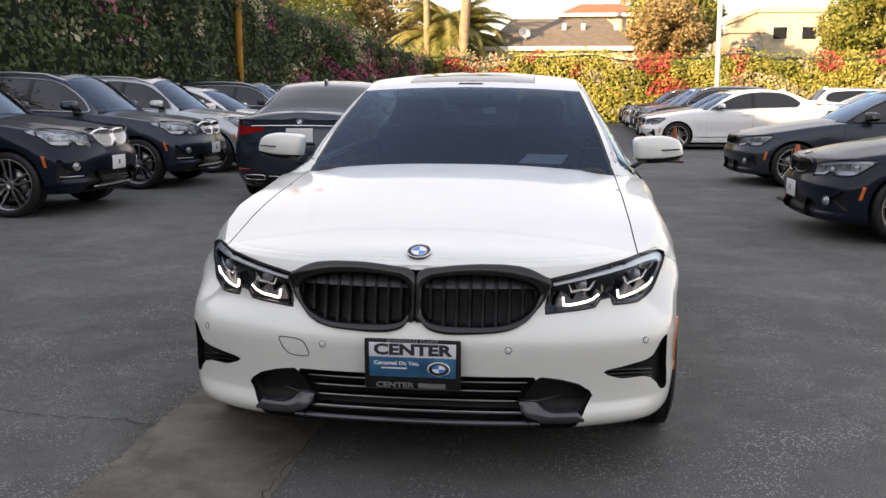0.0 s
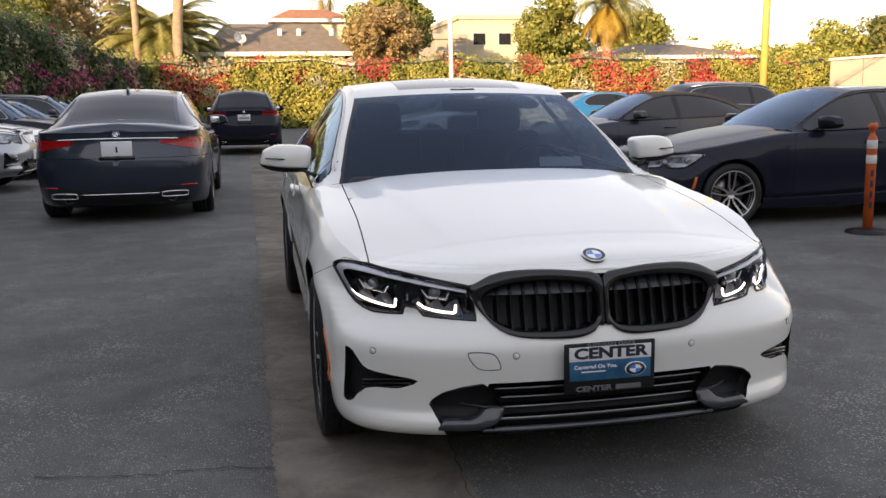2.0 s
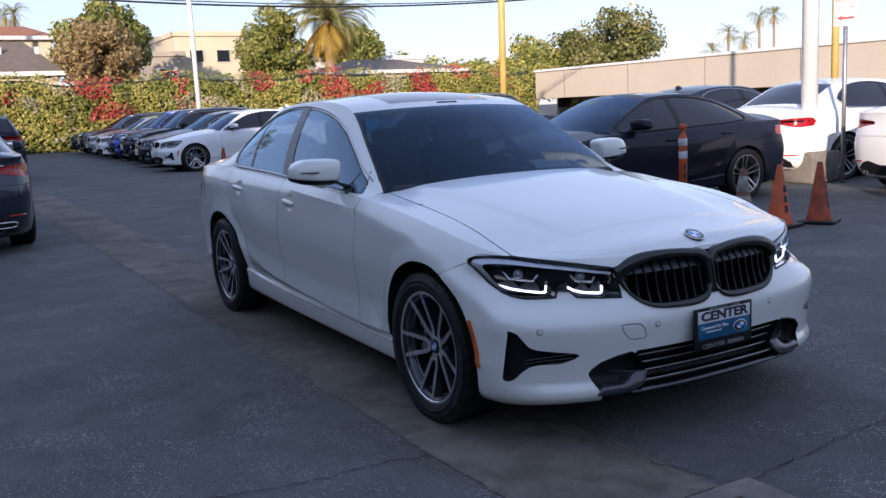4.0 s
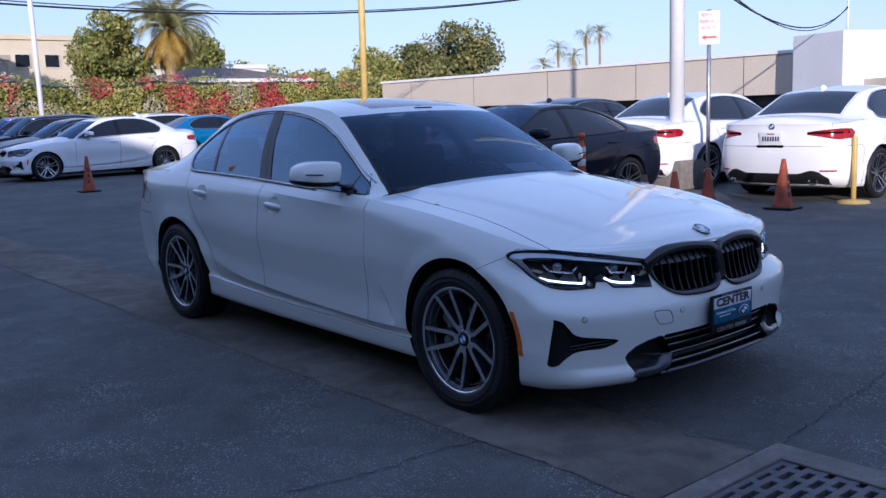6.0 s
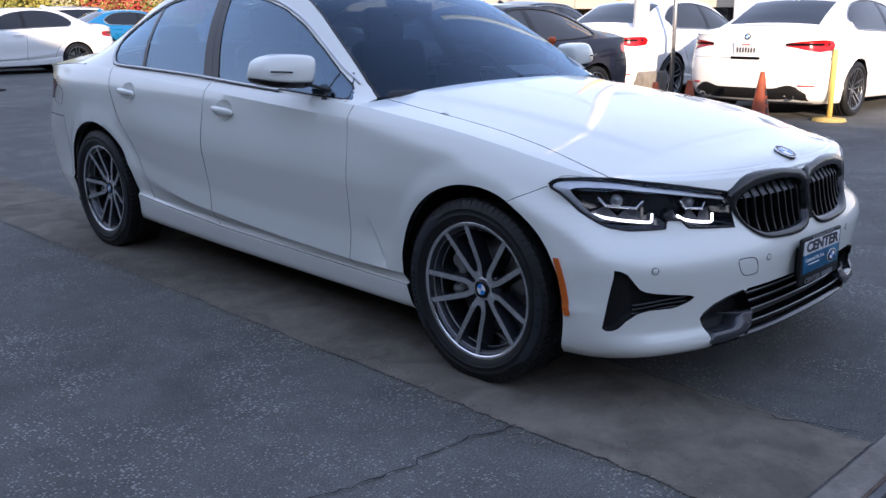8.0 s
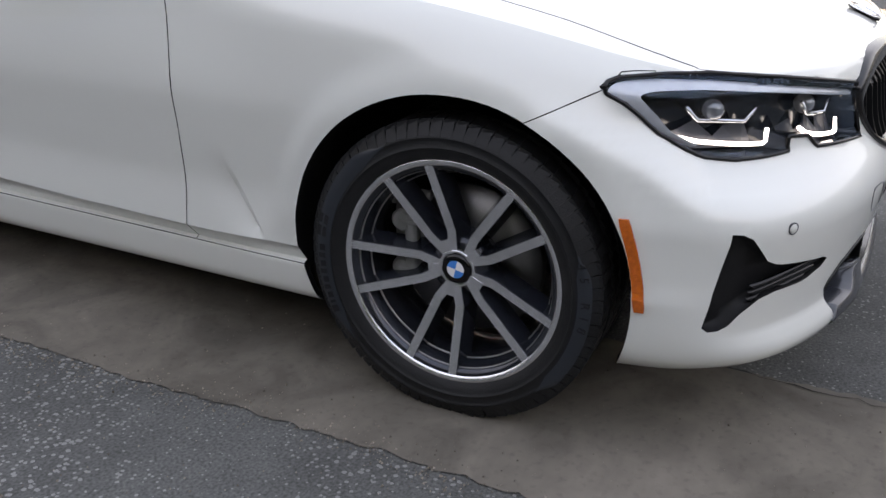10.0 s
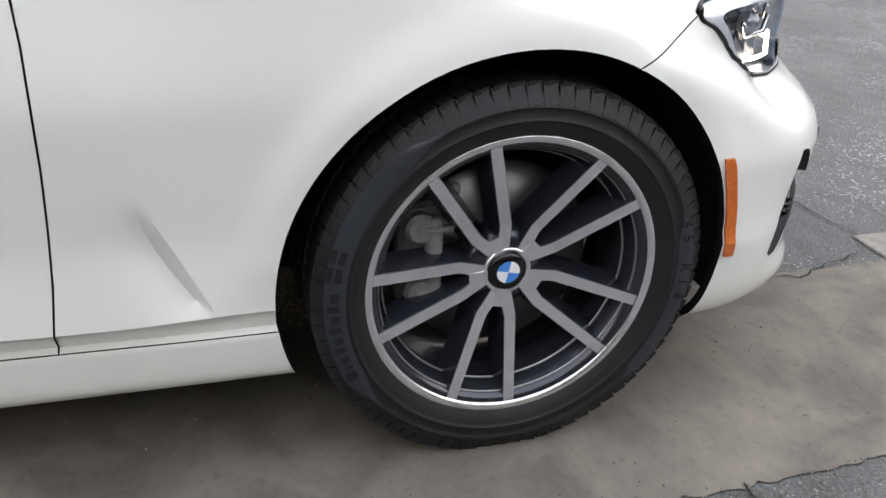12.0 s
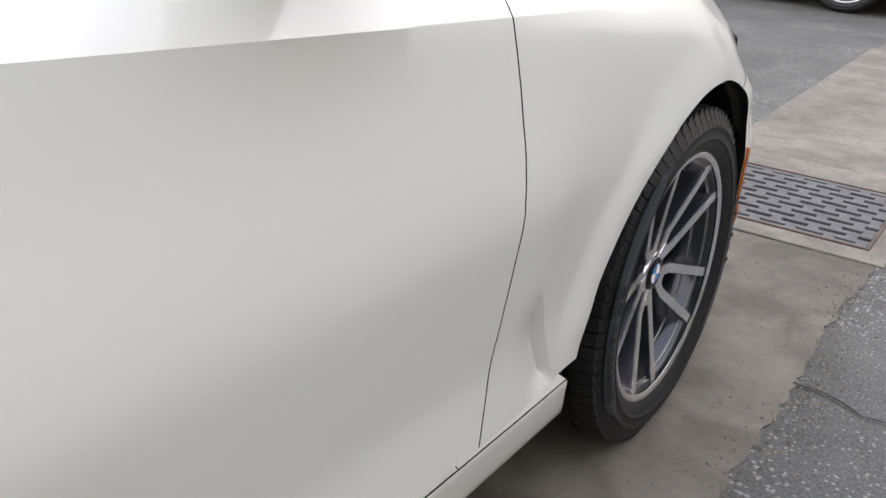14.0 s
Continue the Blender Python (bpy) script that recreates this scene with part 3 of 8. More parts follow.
def hedge(name, a, b, thick, height, label, per, size, mixes, seed, side, core=None):
    """A tall flowering hedge from a to b. height(t): its top. side: which way its face looks."""
    ob = thing(name, (0, 0, 0), label, "hedge")
    rng = np.random.default_rng(seed)
    a, b = np.array(a, float), np.array(b, float)
    L = np.linalg.norm(b - a)
    t = (b - a) / L
    nrm = np.array([t[1], -t[0]]) * side
    ns, nz = int(L / 0.8), 8
    v, f2 = [], []
    for i in range(ns + 1):
        u = i / ns
        h = height(u)
        p = a + t * L * u
        for k in range(nz + 1):
            z = h * k / nz * 0.985
            o = noise.noise(Vector((p[0] * 0.5, p[1] * 0.5, z * 0.7))) * 0.35 - 0.25 - 0.6 * (k == nz)
            q = p + nrm * o
            v.append((q[0], q[1], z + gz(min(q[1], 60)) - 0.05))
        q = p - nrm * thick
        v.append((q[0], q[1], h * 0.97))
        v.append((q[0], q[1], -0.05))
    w = nz + 3
    for i in range(ns):
        for k in range(w - 1):
            c = i * w + k
            f2.append((c, c + 1, c + w + 1, c + w))
    f2.append(tuple(range(w)))
    f2.append(tuple(ns * w + k for k in range(w)))
    pydata("hedge_body", v, f2, core or M_CORE_SHADE, ob)
    n = int(per * L * height(0.5))
    U, Zr = rng.uniform(0, 1, n), rng.uniform(0, 1, n) ** 0.9
    H = np.array([height(u) for u in U])
    base = a[None] + t[None] * (L * U)[:, None]
    Z = Zr * H
    bulge = np.array([noise.noise(Vector((p[0] * 0.5, p[1] * 0.5, z * 0.7))) for p, z in zip(base, Z)]) * 0.35
    fine = np.array([noise.noise(Vector((p[0] * 1.7, p[1] * 1.7, z * 1.7 + 9))) for p, z in zip(base, Z)]) * 0.25
    out = bulge + fine + rng.normal(0, 0.10, n)
    over = Zr > 0.93
    out = np.where(over, rng.uniform(-thick * 0.9, 0.2, n), out)
    pos = np.zeros((n, 3))
    pos[:, :2] = base + nrm[None] * out[:, None]
    pos[:, 2] = np.where(over, H + fine * 1.2 + rng.normal(0, 0.12, n), Z) + np.array([gz(min(q, 60)) for q in base[:, 1]])
    dirs = np.zeros((n, 3))
    dirs[:, :2] = nrm[None]
    dirs[:, 2] = np.where(over, 1.2, 0.35)
    which = np.zeros(n, int)
    for mi, (m, lo, freq, zlo, off, spots) in enumerate(mixes[1:], 1):
        f = np.array([noise.noise(Vector((p[0] * freq + off, p[1] * freq, z * freq * 1.4 + off))) for p, z in zip(base, Z)])
        edge = np.full(n, 0.0 if spots else 1.0)
        for s0, s1 in spots:
            edge = np.maximum(edge, np.clip((base[:, 0] - s0) / 0.9 + 0.5, 0, 1) * np.clip((s1 - base[:, 0]) / 0.9 + 0.5, 0, 1))
        which = np.where((f > lo) & (Zr > zlo) & (rng.uniform(0, 1, n) < (0.75 if spots else 0.55) * edge), mi, which)
    for mi, (m, *_) in enumerate(mixes):
        sel = which == mi
        if sel.any():
            tagged(leaves("foliage" if mi < 1 else "blossom", pos[sel], dirs[sel], size, m, seed + mi, parent=ob), kind="stuff")
    return ob


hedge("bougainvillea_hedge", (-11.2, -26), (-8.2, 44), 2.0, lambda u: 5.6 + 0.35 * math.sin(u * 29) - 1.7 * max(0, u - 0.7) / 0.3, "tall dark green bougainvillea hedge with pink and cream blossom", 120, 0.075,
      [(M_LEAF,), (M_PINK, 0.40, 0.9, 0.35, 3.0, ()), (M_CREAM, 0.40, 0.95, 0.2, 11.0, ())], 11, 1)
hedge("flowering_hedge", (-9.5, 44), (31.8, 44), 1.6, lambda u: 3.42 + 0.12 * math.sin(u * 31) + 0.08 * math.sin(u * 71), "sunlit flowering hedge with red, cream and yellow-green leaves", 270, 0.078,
      [(M_LEAFSUN,), (M_BLOOM, -0.12, 0.6, 0.42, 5.0, ((-5.2, -2), (-1.1, 1.6), (3.8, 7.4), (17.3, 21.3), (22.4, 29.5))), (M_BLOOM, 0.22, 0.8, 0.45, 25.0, ((13, 17), (8.5, 10))), (M_CREAM, 0.10, 0.8, 0.15, 17.0, ((-6, 0), (2, 4.2), (15.5, 17.6), (21, 22.8), (9, 13)))], 12, 1, M_CORE_SUNLIT)
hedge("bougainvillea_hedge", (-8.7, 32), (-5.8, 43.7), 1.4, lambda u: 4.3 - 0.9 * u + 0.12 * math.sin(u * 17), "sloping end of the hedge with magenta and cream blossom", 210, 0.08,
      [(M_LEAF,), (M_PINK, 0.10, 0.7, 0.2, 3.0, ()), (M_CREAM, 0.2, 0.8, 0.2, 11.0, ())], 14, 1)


# ---- unseen buildings added to shut the lot in, for shade and reflections ----
M_STUCCO = mat("beige_stucco", (0.42, 0.37, 0.30), rough=0.9, var=0.2, scale=0.8, fine=0.06, bump=0.3, bscale=90)
M_STUCCO2 = mat("pale_stucco", (0.62, 0.58, 0.52), rough=0.9, var=0.15, scale=0.8, fine=0.05, bump=0.3, bscale=90)
M_STUCCO3 = mat("grey_stucco", (0.50, 0.50, 0.48), rough=0.9, var=0.2, scale=0.8, fine=0.06, bump=0.3, bscale=90)
M_WIN = mat("dark_window", (0.02, 0.025, 0.03), rough=0.08, coat=0.5, var=0.3, scale=1.0)
M_FRAME = mat("window_frame", (0.55, 0.54, 0.5), rough=0.5, var=0.1, scale=4)


def block(name, x0, x1, y0, y1, h, material, label, wins=(), base=0.0):
    """A plain building: walls with thickness of their own, parapet, windows set into the faces."""
    ob = thing(name, ((x0 + x1) / 2, (y0 + y1) / 2, base), label, "building")
    sx_, sy = x1 - x0, y1 - y0
    part("wall", box_bm(sx_, sy, h, (0, 0, h / 2), 0.03), material, ob, smooth=False)
    bm = bmesh.new()
    for a in ((0, sy / 2, sx_ + 0.3, 0.3), (0, -sy / 2, sx_ + 0.3, 0.3), (sx_ / 2, 0, 0.3, sy), (-sx_ / 2, 0, 0.3, sy)):
        box_bm(a[2], a[3], 0.35, (a[0], a[1], h + 0.15), 0.02, bm=bm)
    part("parapet", bm, material, ob, smooth=False)
    for face, a, z, w, hh in wins:
        at, size = {"-y": ((a, -sy / 2, z), (w, 0.12, hh)), "+y": ((a, sy / 2, z), (w, 0.12, hh)), "-x": ((-sx_ / 2, a, z), (0.12, w, hh)), "+x": ((sx_ / 2, a, z), (0.12, w, hh))}[face]
        win = part("window", box_bm(*size, at, 0.005), M_WIN, ob, "dark window pane", smooth=False)
        bm = bmesh.new()
        for s_ in (-1, 1):
            if "y" in face:
                box_bm(0.06, 0.16, hh + 0.12, (at[0] + s_ * (w / 2 + 0.03), at[1], z), 0.005, bm=bm)
                box_bm(w, 0.16, 0.06, (at[0], at[1], z + s_ * (hh / 2 + 0.03)), 0.005, bm=bm)
            else:
                box_bm(0.16, 0.06, hh + 0.12, (at[0], at[1] + s_ * (w / 2 + 0.03), z), 0.005, bm=bm)
                box_bm(0.16, w, 0.06, (at[0], at[1], z + s_ * (hh / 2 + 0.03)), 0.005, bm=bm)
        part("frame", bm, M_FRAME, win, smooth=False)
    return ob


# unseen block, added so that its shadow keeps the sun off the lot
block("apartment_building", -30, -14.2, -48, 14, 8.0, M_STUCCO2, "unseen pale building added beyond the hedge to shade the lot", [("+x", y, z, 1.6, 1.3) for y in range(-27, 28, 6) for z in (2.2, 5.4)])
# unseen wall, added to fill low reflections and throw some light back
block("showroom_building", -11, 75, -34, -19, 5.2, M_STUCCO3, "unseen grey building added across the lot to fill reflections", [("+y", x, 1.7, 3.2, 2.4) for x in range(-40, 41, 5)])


# ---- car bodies ----
SEDAN = dict(
    wb=2.851, fo=0.787, ro=1.06, W=0.9135, R=0.325, dz=0.0,
    zt=[(-0.787, 0.738), (-0.68, 0.745), (-0.45, 0.755), (-0.333, 0.773), (-0.166, 0.814), (0, 0.846), (0.2, 0.873), (0.42, 0.896), (0.66, 0.921), (1.2, 0.942), (1.75, 0.962), (2.4, 0.985), (2.85, 0.998), (3.2, 1.0), (3.5, 0.985), (3.91, 0.965)],
    hood=[(-0.73, 0.738), (-0.69, 0.754), (-0.657, 0.775), (-0.5, 0.806), (-0.3, 0.852), (0, 0.906), (0.3, 0.952), (0.66, 0.99)],
    deck=[(3.2, 1.10), (3.33, 1.068), (3.6, 1.075), (3.9, 1.05)],
    C=[(0.57, 0.99), (0.90, 1.182), (1.235, 1.350), (1.58, 1.424), (1.95, 1.443), (2.3, 1.43), (2.68, 1.375), (2.97, 1.25), (3.2, 1.125), (3.33, 1.06)],
    E=[(0.735, 0.69, 0.938), (0.665, 0.99, 1.14), (0.580, 1.33, 1.330), (0.565, 1.6, 1.388), (0.56, 1.95, 1.403), (0.555, 2.3, 1.392), (0.555, 2.65, 1.340), (0.575, 2.95, 1.22), (0.605, 3.2, 1.10), (0.63, 3.33, 1.03)],
    dlo=[(0.735, 0.935), (0.80, 0.985), (0.90, 1.035), (1.05, 1.118), (1.24, 1.217), (1.41, 1.283), (1.56, 1.321), (1.75, 1.349), (1.95, 1.364), (2.15, 1.363), (2.33, 1.350), (2.48, 1.323), (2.62, 1.272), (2.74, 1.205), (2.815, 1.150), (2.825, 1.11), (2.79, 1.055), (2.745, 1.024), (2.69, 1.012), (2.4, 1.004), (1.95, 0.990), (1.65, 0.976), (1.2, 0.955)],
    bp=(1.735, 1.70), qp=2.72, door_r=[(2.74, 1.0), (2.62, 0.80), (2.47, 0.62), (2.36, 0.45), (2.30, 0.22)],
)


X_SUV = dict(
    wb=2.78, fo=0.80, ro=0.92, W=0.93, R=0.355, dz=0.17,
    zt=[(-0.80, 0.86), (-0.70, 0.872), (-0.45, 0.90), (-0.2, 0.935), (0, 0.965), (0.3, 1.005), (0.62, 1.03), (1.2, 1.045), (1.75, 1.06), (2.4, 1.08), (2.9, 1.10), (3.2, 1.11), (3.5, 1.12), (3.70, 1.12)],
    hood=[(-0.75, 0.86), (-0.70, 0.89), (-0.62, 0.92), (-0.45, 0.96), (-0.2, 1.0), (0.1, 1.035), (0.35, 1.06), (0.66, 1.085)],
    deck=[(3.2, 1.2), (3.33, 1.2), (3.5, 1.18), (3.7, 1.14)],
    C=[(0.50, 1.085), (0.83, 1.34), (1.18, 1.585), (1.45, 1.625), (1.9, 1.65), (2.5, 1.65), (3.18, 1.61), (3.37, 1.45), (3.52, 1.27), (3.60, 1.15)],
    E=[(0.75, 0.62, 1.06), (0.69, 0.88, 1.28), (0.625, 1.16, 1.50), (0.605, 1.45, 1.555), (0.60, 1.9, 1.58), (0.595, 2.5, 1.575), (0.59, 3.12, 1.53), (0.63, 3.32, 1.40), (0.68, 3.47, 1.24), (0.71, 3.55, 1.14)],
    dlo=[(0.69, 1.055), (0.80, 1.19), (0.95, 1.32), (1.12, 1.43), (1.32, 1.50), (1.7, 1.535), (2.2, 1.54), (2.7, 1.525), (3.0, 1.49), (3.16, 1.43), (3.24, 1.32), (3.26, 1.22), (3.15, 1.17), (2.4, 1.115), (1.75, 1.09), (1.2, 1.075)],
    bp=(1.62, 1.58), qp=2.66, door_r=[(2.66, 1.12), (2.56, 0.9), (2.44, 0.72), (2.33, 0.5), (2.27, 0.40)],
)
COUPE = dict(SEDAN)
COUPE.update(
    wb=2.82, fo=0.80, ro=1.02, W=0.925, zt=[(-0.787, 0.738), (-0.68, 0.746), (-0.45, 0.765), (-0.2, 0.803), (0, 0.835), (0.3, 0.883), (0.66, 0.926), (1.2, 0.934), (1.75, 0.945), (2.4, 0.962), (2.85, 0.978), (3.2, 0.982), (3.5, 0.975), (3.91, 0.965)], dlo=[(0.80, 0.945), (0.9, 1.05), (1.1, 1.17), (1.35, 1.275), (1.6, 1.325), (1.9, 1.335), (2.2, 1.315), (2.5, 1.255), (2.75, 1.165), (2.92, 1.06), (2.92, 1.01), (2.4, 0.98), (1.75, 0.963), (1.2, 0.95)],
    C=[(0.60, 0.967), (1.0, 1.175), (1.45, 1.375), (1.66, 1.395), (1.95, 1.40), (2.3, 1.38), (2.68, 1.31), (2.97, 1.19), (3.2, 1.10), (3.33, 1.06)],
    E=[(0.735, 0.72, 0.955), (0.67, 1.05, 1.15), (0.59, 1.42, 1.315), (0.57, 1.62, 1.35), (0.565, 1.95, 1.362), (0.56, 2.3, 1.342), (0.555, 2.65, 1.27), (0.575, 2.95, 1.16), (0.605, 3.2, 1.07), (0.63, 3.33, 1.03)],
)


def soften(a, w):
    """Evens out a row of numbers over w neighbours to each side."""
    if w < 1:
        return a
    k = np.hanning(2 * w + 3)
    b = np.r_[2 * a[0] - a[w + 1:0:-1], a, 2 * a[-1] - a[-2:-w - 3:-1]]
    return np.convolve(b, k / k.sum(), "same")[w + 1:-w - 1]


class Shape:
    """Half of a car body, as functions of place: a wall round the plan, closed by bonnet, boot and greenhouse."""

    def __init__(s, p, step=0.02):
        s.p, k, e = p, p["W"] / 0.9135, p["wb"] + p["ro"]
        W, fo, wb = p["W"], p["fo"], p["wb"]
        plan = [(0, -fo), (0.16, -fo + 0.003), (0.31, -fo + 0.013), (0.45, -fo + 0.034), (0.58, -fo + 0.068), (0.70, -fo + 0.118), (0.80, -fo + 0.185), (0.868, -fo + 0.28), (0.900, -fo + 0.40)]
        plan = [(x * k, y) for x, y in plan] + [(W - 0.004, -0.12), (W, 0.06), (W - 0.004, 0.5), (W - 0.006, 1.1), (W - 0.006, 1.9), (W - 0.002, wb - 0.35), (W, wb), (W - 0.008, wb + 0.35)]
        plan += [(W - 0.04, e - 0.38), (W - 0.11, e - 0.2), (W - 0.25, e - 0.09), (W - 0.5, e - 0.03), (0.2, e - 0.005), (0, e)]
        dense, _ = catmull(plan, 3000)
        L = np.r_[0, np.cumsum(np.linalg.norm(np.diff(dense, axis=0), axis=1))]
        n = int(L[-1] / step) + 1
        at = np.linspace(0, L[-1], n)
        s.px, s.py = np.interp(at, L, dense[:, 0]), np.interp(at, L, dense[:, 1])
        s.px[0] = s.px[-1] = 0
        tx, ty = np.gradient(s.px), np.gradient(s.py)
        ln = np.hypot(tx, ty)
        s.nx, s.ny = ty / ln, -tx / ln
        s.nx[0] = s.nx[-1] = 0
        yz = np.array(p["zt"])
        s.zt = soften(cint(s.py, yz[:, 0], yz[:, 1]), int(0.09 / step))
        d = p["dz"]
        lo = [0.178, 0.188, 0.20, 0.215, 0.235, 0.255, 0.272, 0.281, 0.286, 0.290, 0.299, 0.308, 0.317, 0.326, 0.337, 0.35]
        lo = lo + list(np.arange(0.35 + step, 0.65, step))
        zs = np.array(lo) + d * (0.4 + 0.6 * (np.array(lo) - 0.178) / 0.47)
        low = np.repeat(zs[:, None], n, 1)
        if not d:
            # on the flank the rows follow the sill's line and the edge above it
            a, b = s.sill(s.py)
            warp = np.where(low < 0.286, 0.1 + (low - 0.1) * (a - 0.1) / 0.186, np.where(low < 0.326, a + (low - 0.286) * (b - a) / 0.04, b + (low - 0.326) * (0.80 - b) / 0.474))
            low = np.where((s.py > 0.1) & (s.py < wb - 0.1) & (s.px > 0.5), warp, low)
        top = low[-1]
        m = max(5, int(0.26 / step))
        f = np.linspace(0, 1, m + 1)[1:]
        # a shoulder crease that climbs from the front wheel to the window line
        s.zc = np.minimum(0.872 + d * 0.72 + 0.050 * (s.py - 0.69), s.zt - 0.014)
        m1, m2 = max(3, m // 2), max(4, m // 2)
        up = [top + (s.zc - top) * t for t in np.linspace(0, 1, m1 + 1)[1:]]
        up += [s.zc + 0.003] + [s.zc + 0.003 + (s.zt - s.zc - 0.003) * t for t in np.linspace(0, 1, m2 + 1)[1:]]
        s.Z = np.vstack([low, np.array(up)])
        s.inset()

    def inset(s):
        p, Z, d = s.p, s.Z, s.p["dz"]
        y = np.repeat(s.py[None], len(Z), 0)
        zz = Z - d * 0.75
        # a hollow above the sill whose upper edge sweeps up towards the rear wheel
        lo_, up_ = s.sill(y)
        behind = y > p["wb"] - 0.1
        lo_, up_ = np.where(behind, 0.286, lo_), np.where(behind, 0.326, up_)
        zs_ = np.where(zz < lo_, 0.1 + (zz - 0.1) * (0.186 / (lo_ - 0.1)), 0.286 + (zz - lo_) * (0.04 / (up_ - lo_)))
        zs_ = np.where(zz >= up_, 0.326 + (zz - up_) * (0.474 / (0.80 - up_)), zs_)
        zs_ = np.where(zz >= 0.80, zz, zs_)
        F = cint(zz, [0.1, 0.178, 0.19, 0.205, 0.225, 0.24, 0.285, 0.35, 0.475, 0.49, 0.505, 0.58, 0.65, 0.70, 0.735, 0.8], [0.14, 0.085, 0.052, 0.024, 0.008, 0.006, 0.024, 0.018, 0.001, 0.0, 0.004, 0.028, 0.042, 0.053, 0.070, 0.12])
        F2 = cint(zz, [0.1, 0.178, 0.19, 0.205, 0.23, 0.28, 0.35, 0.475, 0.49, 0.505, 0.58, 0.65, 0.70, 0.735, 0.8], [0.14, 0.075, 0.05, 0.032, 0.018, 0.010, 0.007, 0.001, 0.0, 0.004, 0.028, 0.042, 0.053, 0.070, 0.12])
        back = np.clip((y + p["fo"] - 0.14) / 0.16, 0, 1)
        F = F * (1 - back) + F2 * back
        S = cint(zs_, [0.1, 0.178, 0.326, 0.37, 0.43, 0.50, 0.58, 0.65, 0.70, 0.76, 0.82, 0.878, 0.92, 0.96, 1.05], [0.12, 0.058, 0.015, 0.016, 0.017, 0.010, 0.001, -0.006, -0.006, -0.001, 0.005, 0.008, 0.022, 0.046, 0.10])
        S = np.where(zs_ < 0.326, np.interp(zs_, [0.1, 0.178, 0.19, 0.205, 0.25, 0.281, 0.286, 0.290, 0.326], [0.12, 0.058, 0.044, 0.038, 0.031, 0.027, 0.028, 0.043, 0.015]), S)
        B = cint(zz, [0.1, 0.178, 0.21, 0.3, 0.45, 0.6, 0.75, 0.85, 0.95, 1.0, 1.05], [0.3, 0.22, 0.13, 0.05, 0.01, 0.0, 0.02, 0.045, 0.05, 0.03, 0.045])
        sm = lambda a, b, v: np.clip((v - a) / (b - a), 0, 1) ** 2 * (3 - 2 * np.clip((v - a) / (b - a), 0, 1))
        wf = 1 - sm(-p["fo"] + 0.15, -0.15, y)
        wb_ = sm(p["wb"] + 0.35, p["wb"] + p["ro"] - 0.15, y)
        near = sm(0.24, 0.32, y) * (1 - sm(p["wb"] - 0.32, p["wb"] - 0.24, y))
        smooth_low = cint(zz, [0.1, 0.178, 0.205, 0.286, 0.36, 0.5], [0.10, 0.05, 0.03, 0.012, 0.002, 0.0])
        S = np.where(zz < 0.36, S * near + smooth_low * (1 - near), S)
        # the doors swell out past the arches
        swell = sm(0.40, 0.62, y) * (1 - sm(1.9, 2.5, y))
        S = S - swell * np.interp(zs_, [0.286, 0.326, 0.65, 0.70, 0.76, 0.82, 0.86], [0, 0.013, 0.015, 0.012, 0.008, 0.004, 0])
        flank = sm(0.15, 0.6, y) * (1 - sm(p["wb"] - 0.2, p["wb"] + 0.2, y))
        S = S + flank * np.clip(Z - s.zc[None], 0, 1) * 0.42
        over = np.clip((Z - (s.zt[None] - 0.10)) / 0.10, 0, 1)
        fend = (1 - sm(0.3, 0.8, y)) + sm(p["wb"] - 0.2, p["wb"] + 0.4, y)
        S = S * (1 - 0.6 * fend * sm(0.66, 0.76, zz)) + fend * (0.055 * over**2)
        a = np.hypot(y, Z - p["R"]) - p["R"]
        b = np.hypot(y - p["wb"], Z - p["R"]) - p["R"]
        S = S - 0.014 * (1 - sm(0.075, 0.125, np.minimum(a, b))) * sm(0.30, 0.42, zz)
        # the lamps and the fender over them stand back from the bumper's upper edge
        back = np.interp(y + p["fo"] - 0.787, [-0.787, -0.774, -0.753, -0.719, -0.669, -0.602, -0.507, -0.387, -0.29, -0.17, 0.0], [0, 0.012, 0.028, 0.038, 0.060, 0.075, 0.085, 0.072, 0.048, 0.018, 0])
        ledge = np.interp(y + p["fo"] - 0.787, [-0.60, -0.507, -0.45, -0.387, -0.30, -0.24], [0.600, 0.604, 0.628, 0.66, 0.70, 0.725])
        back = back * sm(0, 1, (zz - ledge + 0.080) / 0.085) * (1 - 0.35 * sm(0.62, 0.74, zz))
        ins = F * wf + S * (1 - wf) * (1 - wb_) + B * wb_ + back * p.get("taper", 1.0)
        s.X = s.px[None] - s.nx[None] * ins
        s.Y = s.py[None] - s.ny[None] * ins
        s.X[:, 0] = s.X[:, -1] = 0

    def sill(s, y):
        """Heights of the sill's top line and of the flank's lower edge along the car."""
        lo = np.interp(y, [0.5, 1.05, 1.42, 1.7, 1.86, 2.1, 2.31, 2.5], [0.268, 0.276, 0.282, 0.289, 0.298, 0.311, 0.324, 0.342])
        up = np.interp(y, [0.5, 0.7, 0.88, 1.06, 1.25, 1.45, 1.65, 1.89, 2.13, 2.28, 2.4, 2.5], [0.314, 0.317, 0.322, 0.327, 0.336, 0.346, 0.359, 0.375, 0.407, 0.437, 0.470, 0.50])
        return lo, up

    def front_y(s, x, z):
        """How far forward the nose stands at |x|, z."""
        if not hasattr(s, "tab"):
            half = int(np.argmax(s.px > s.p["W"] * 0.992))
            s.tz, s.tx = np.linspace(0.18, 0.98, 161), np.linspace(0, s.p["W"], 181)
            s.tab = []
            for zz in s.tz:
                j = np.array([np.interp(zz, s.Z[:, i], s.Y[:, i]) for i in range(half)])
                xs = np.array([np.interp(zz, s.Z[:, i], s.X[:, i]) for i in range(half)])
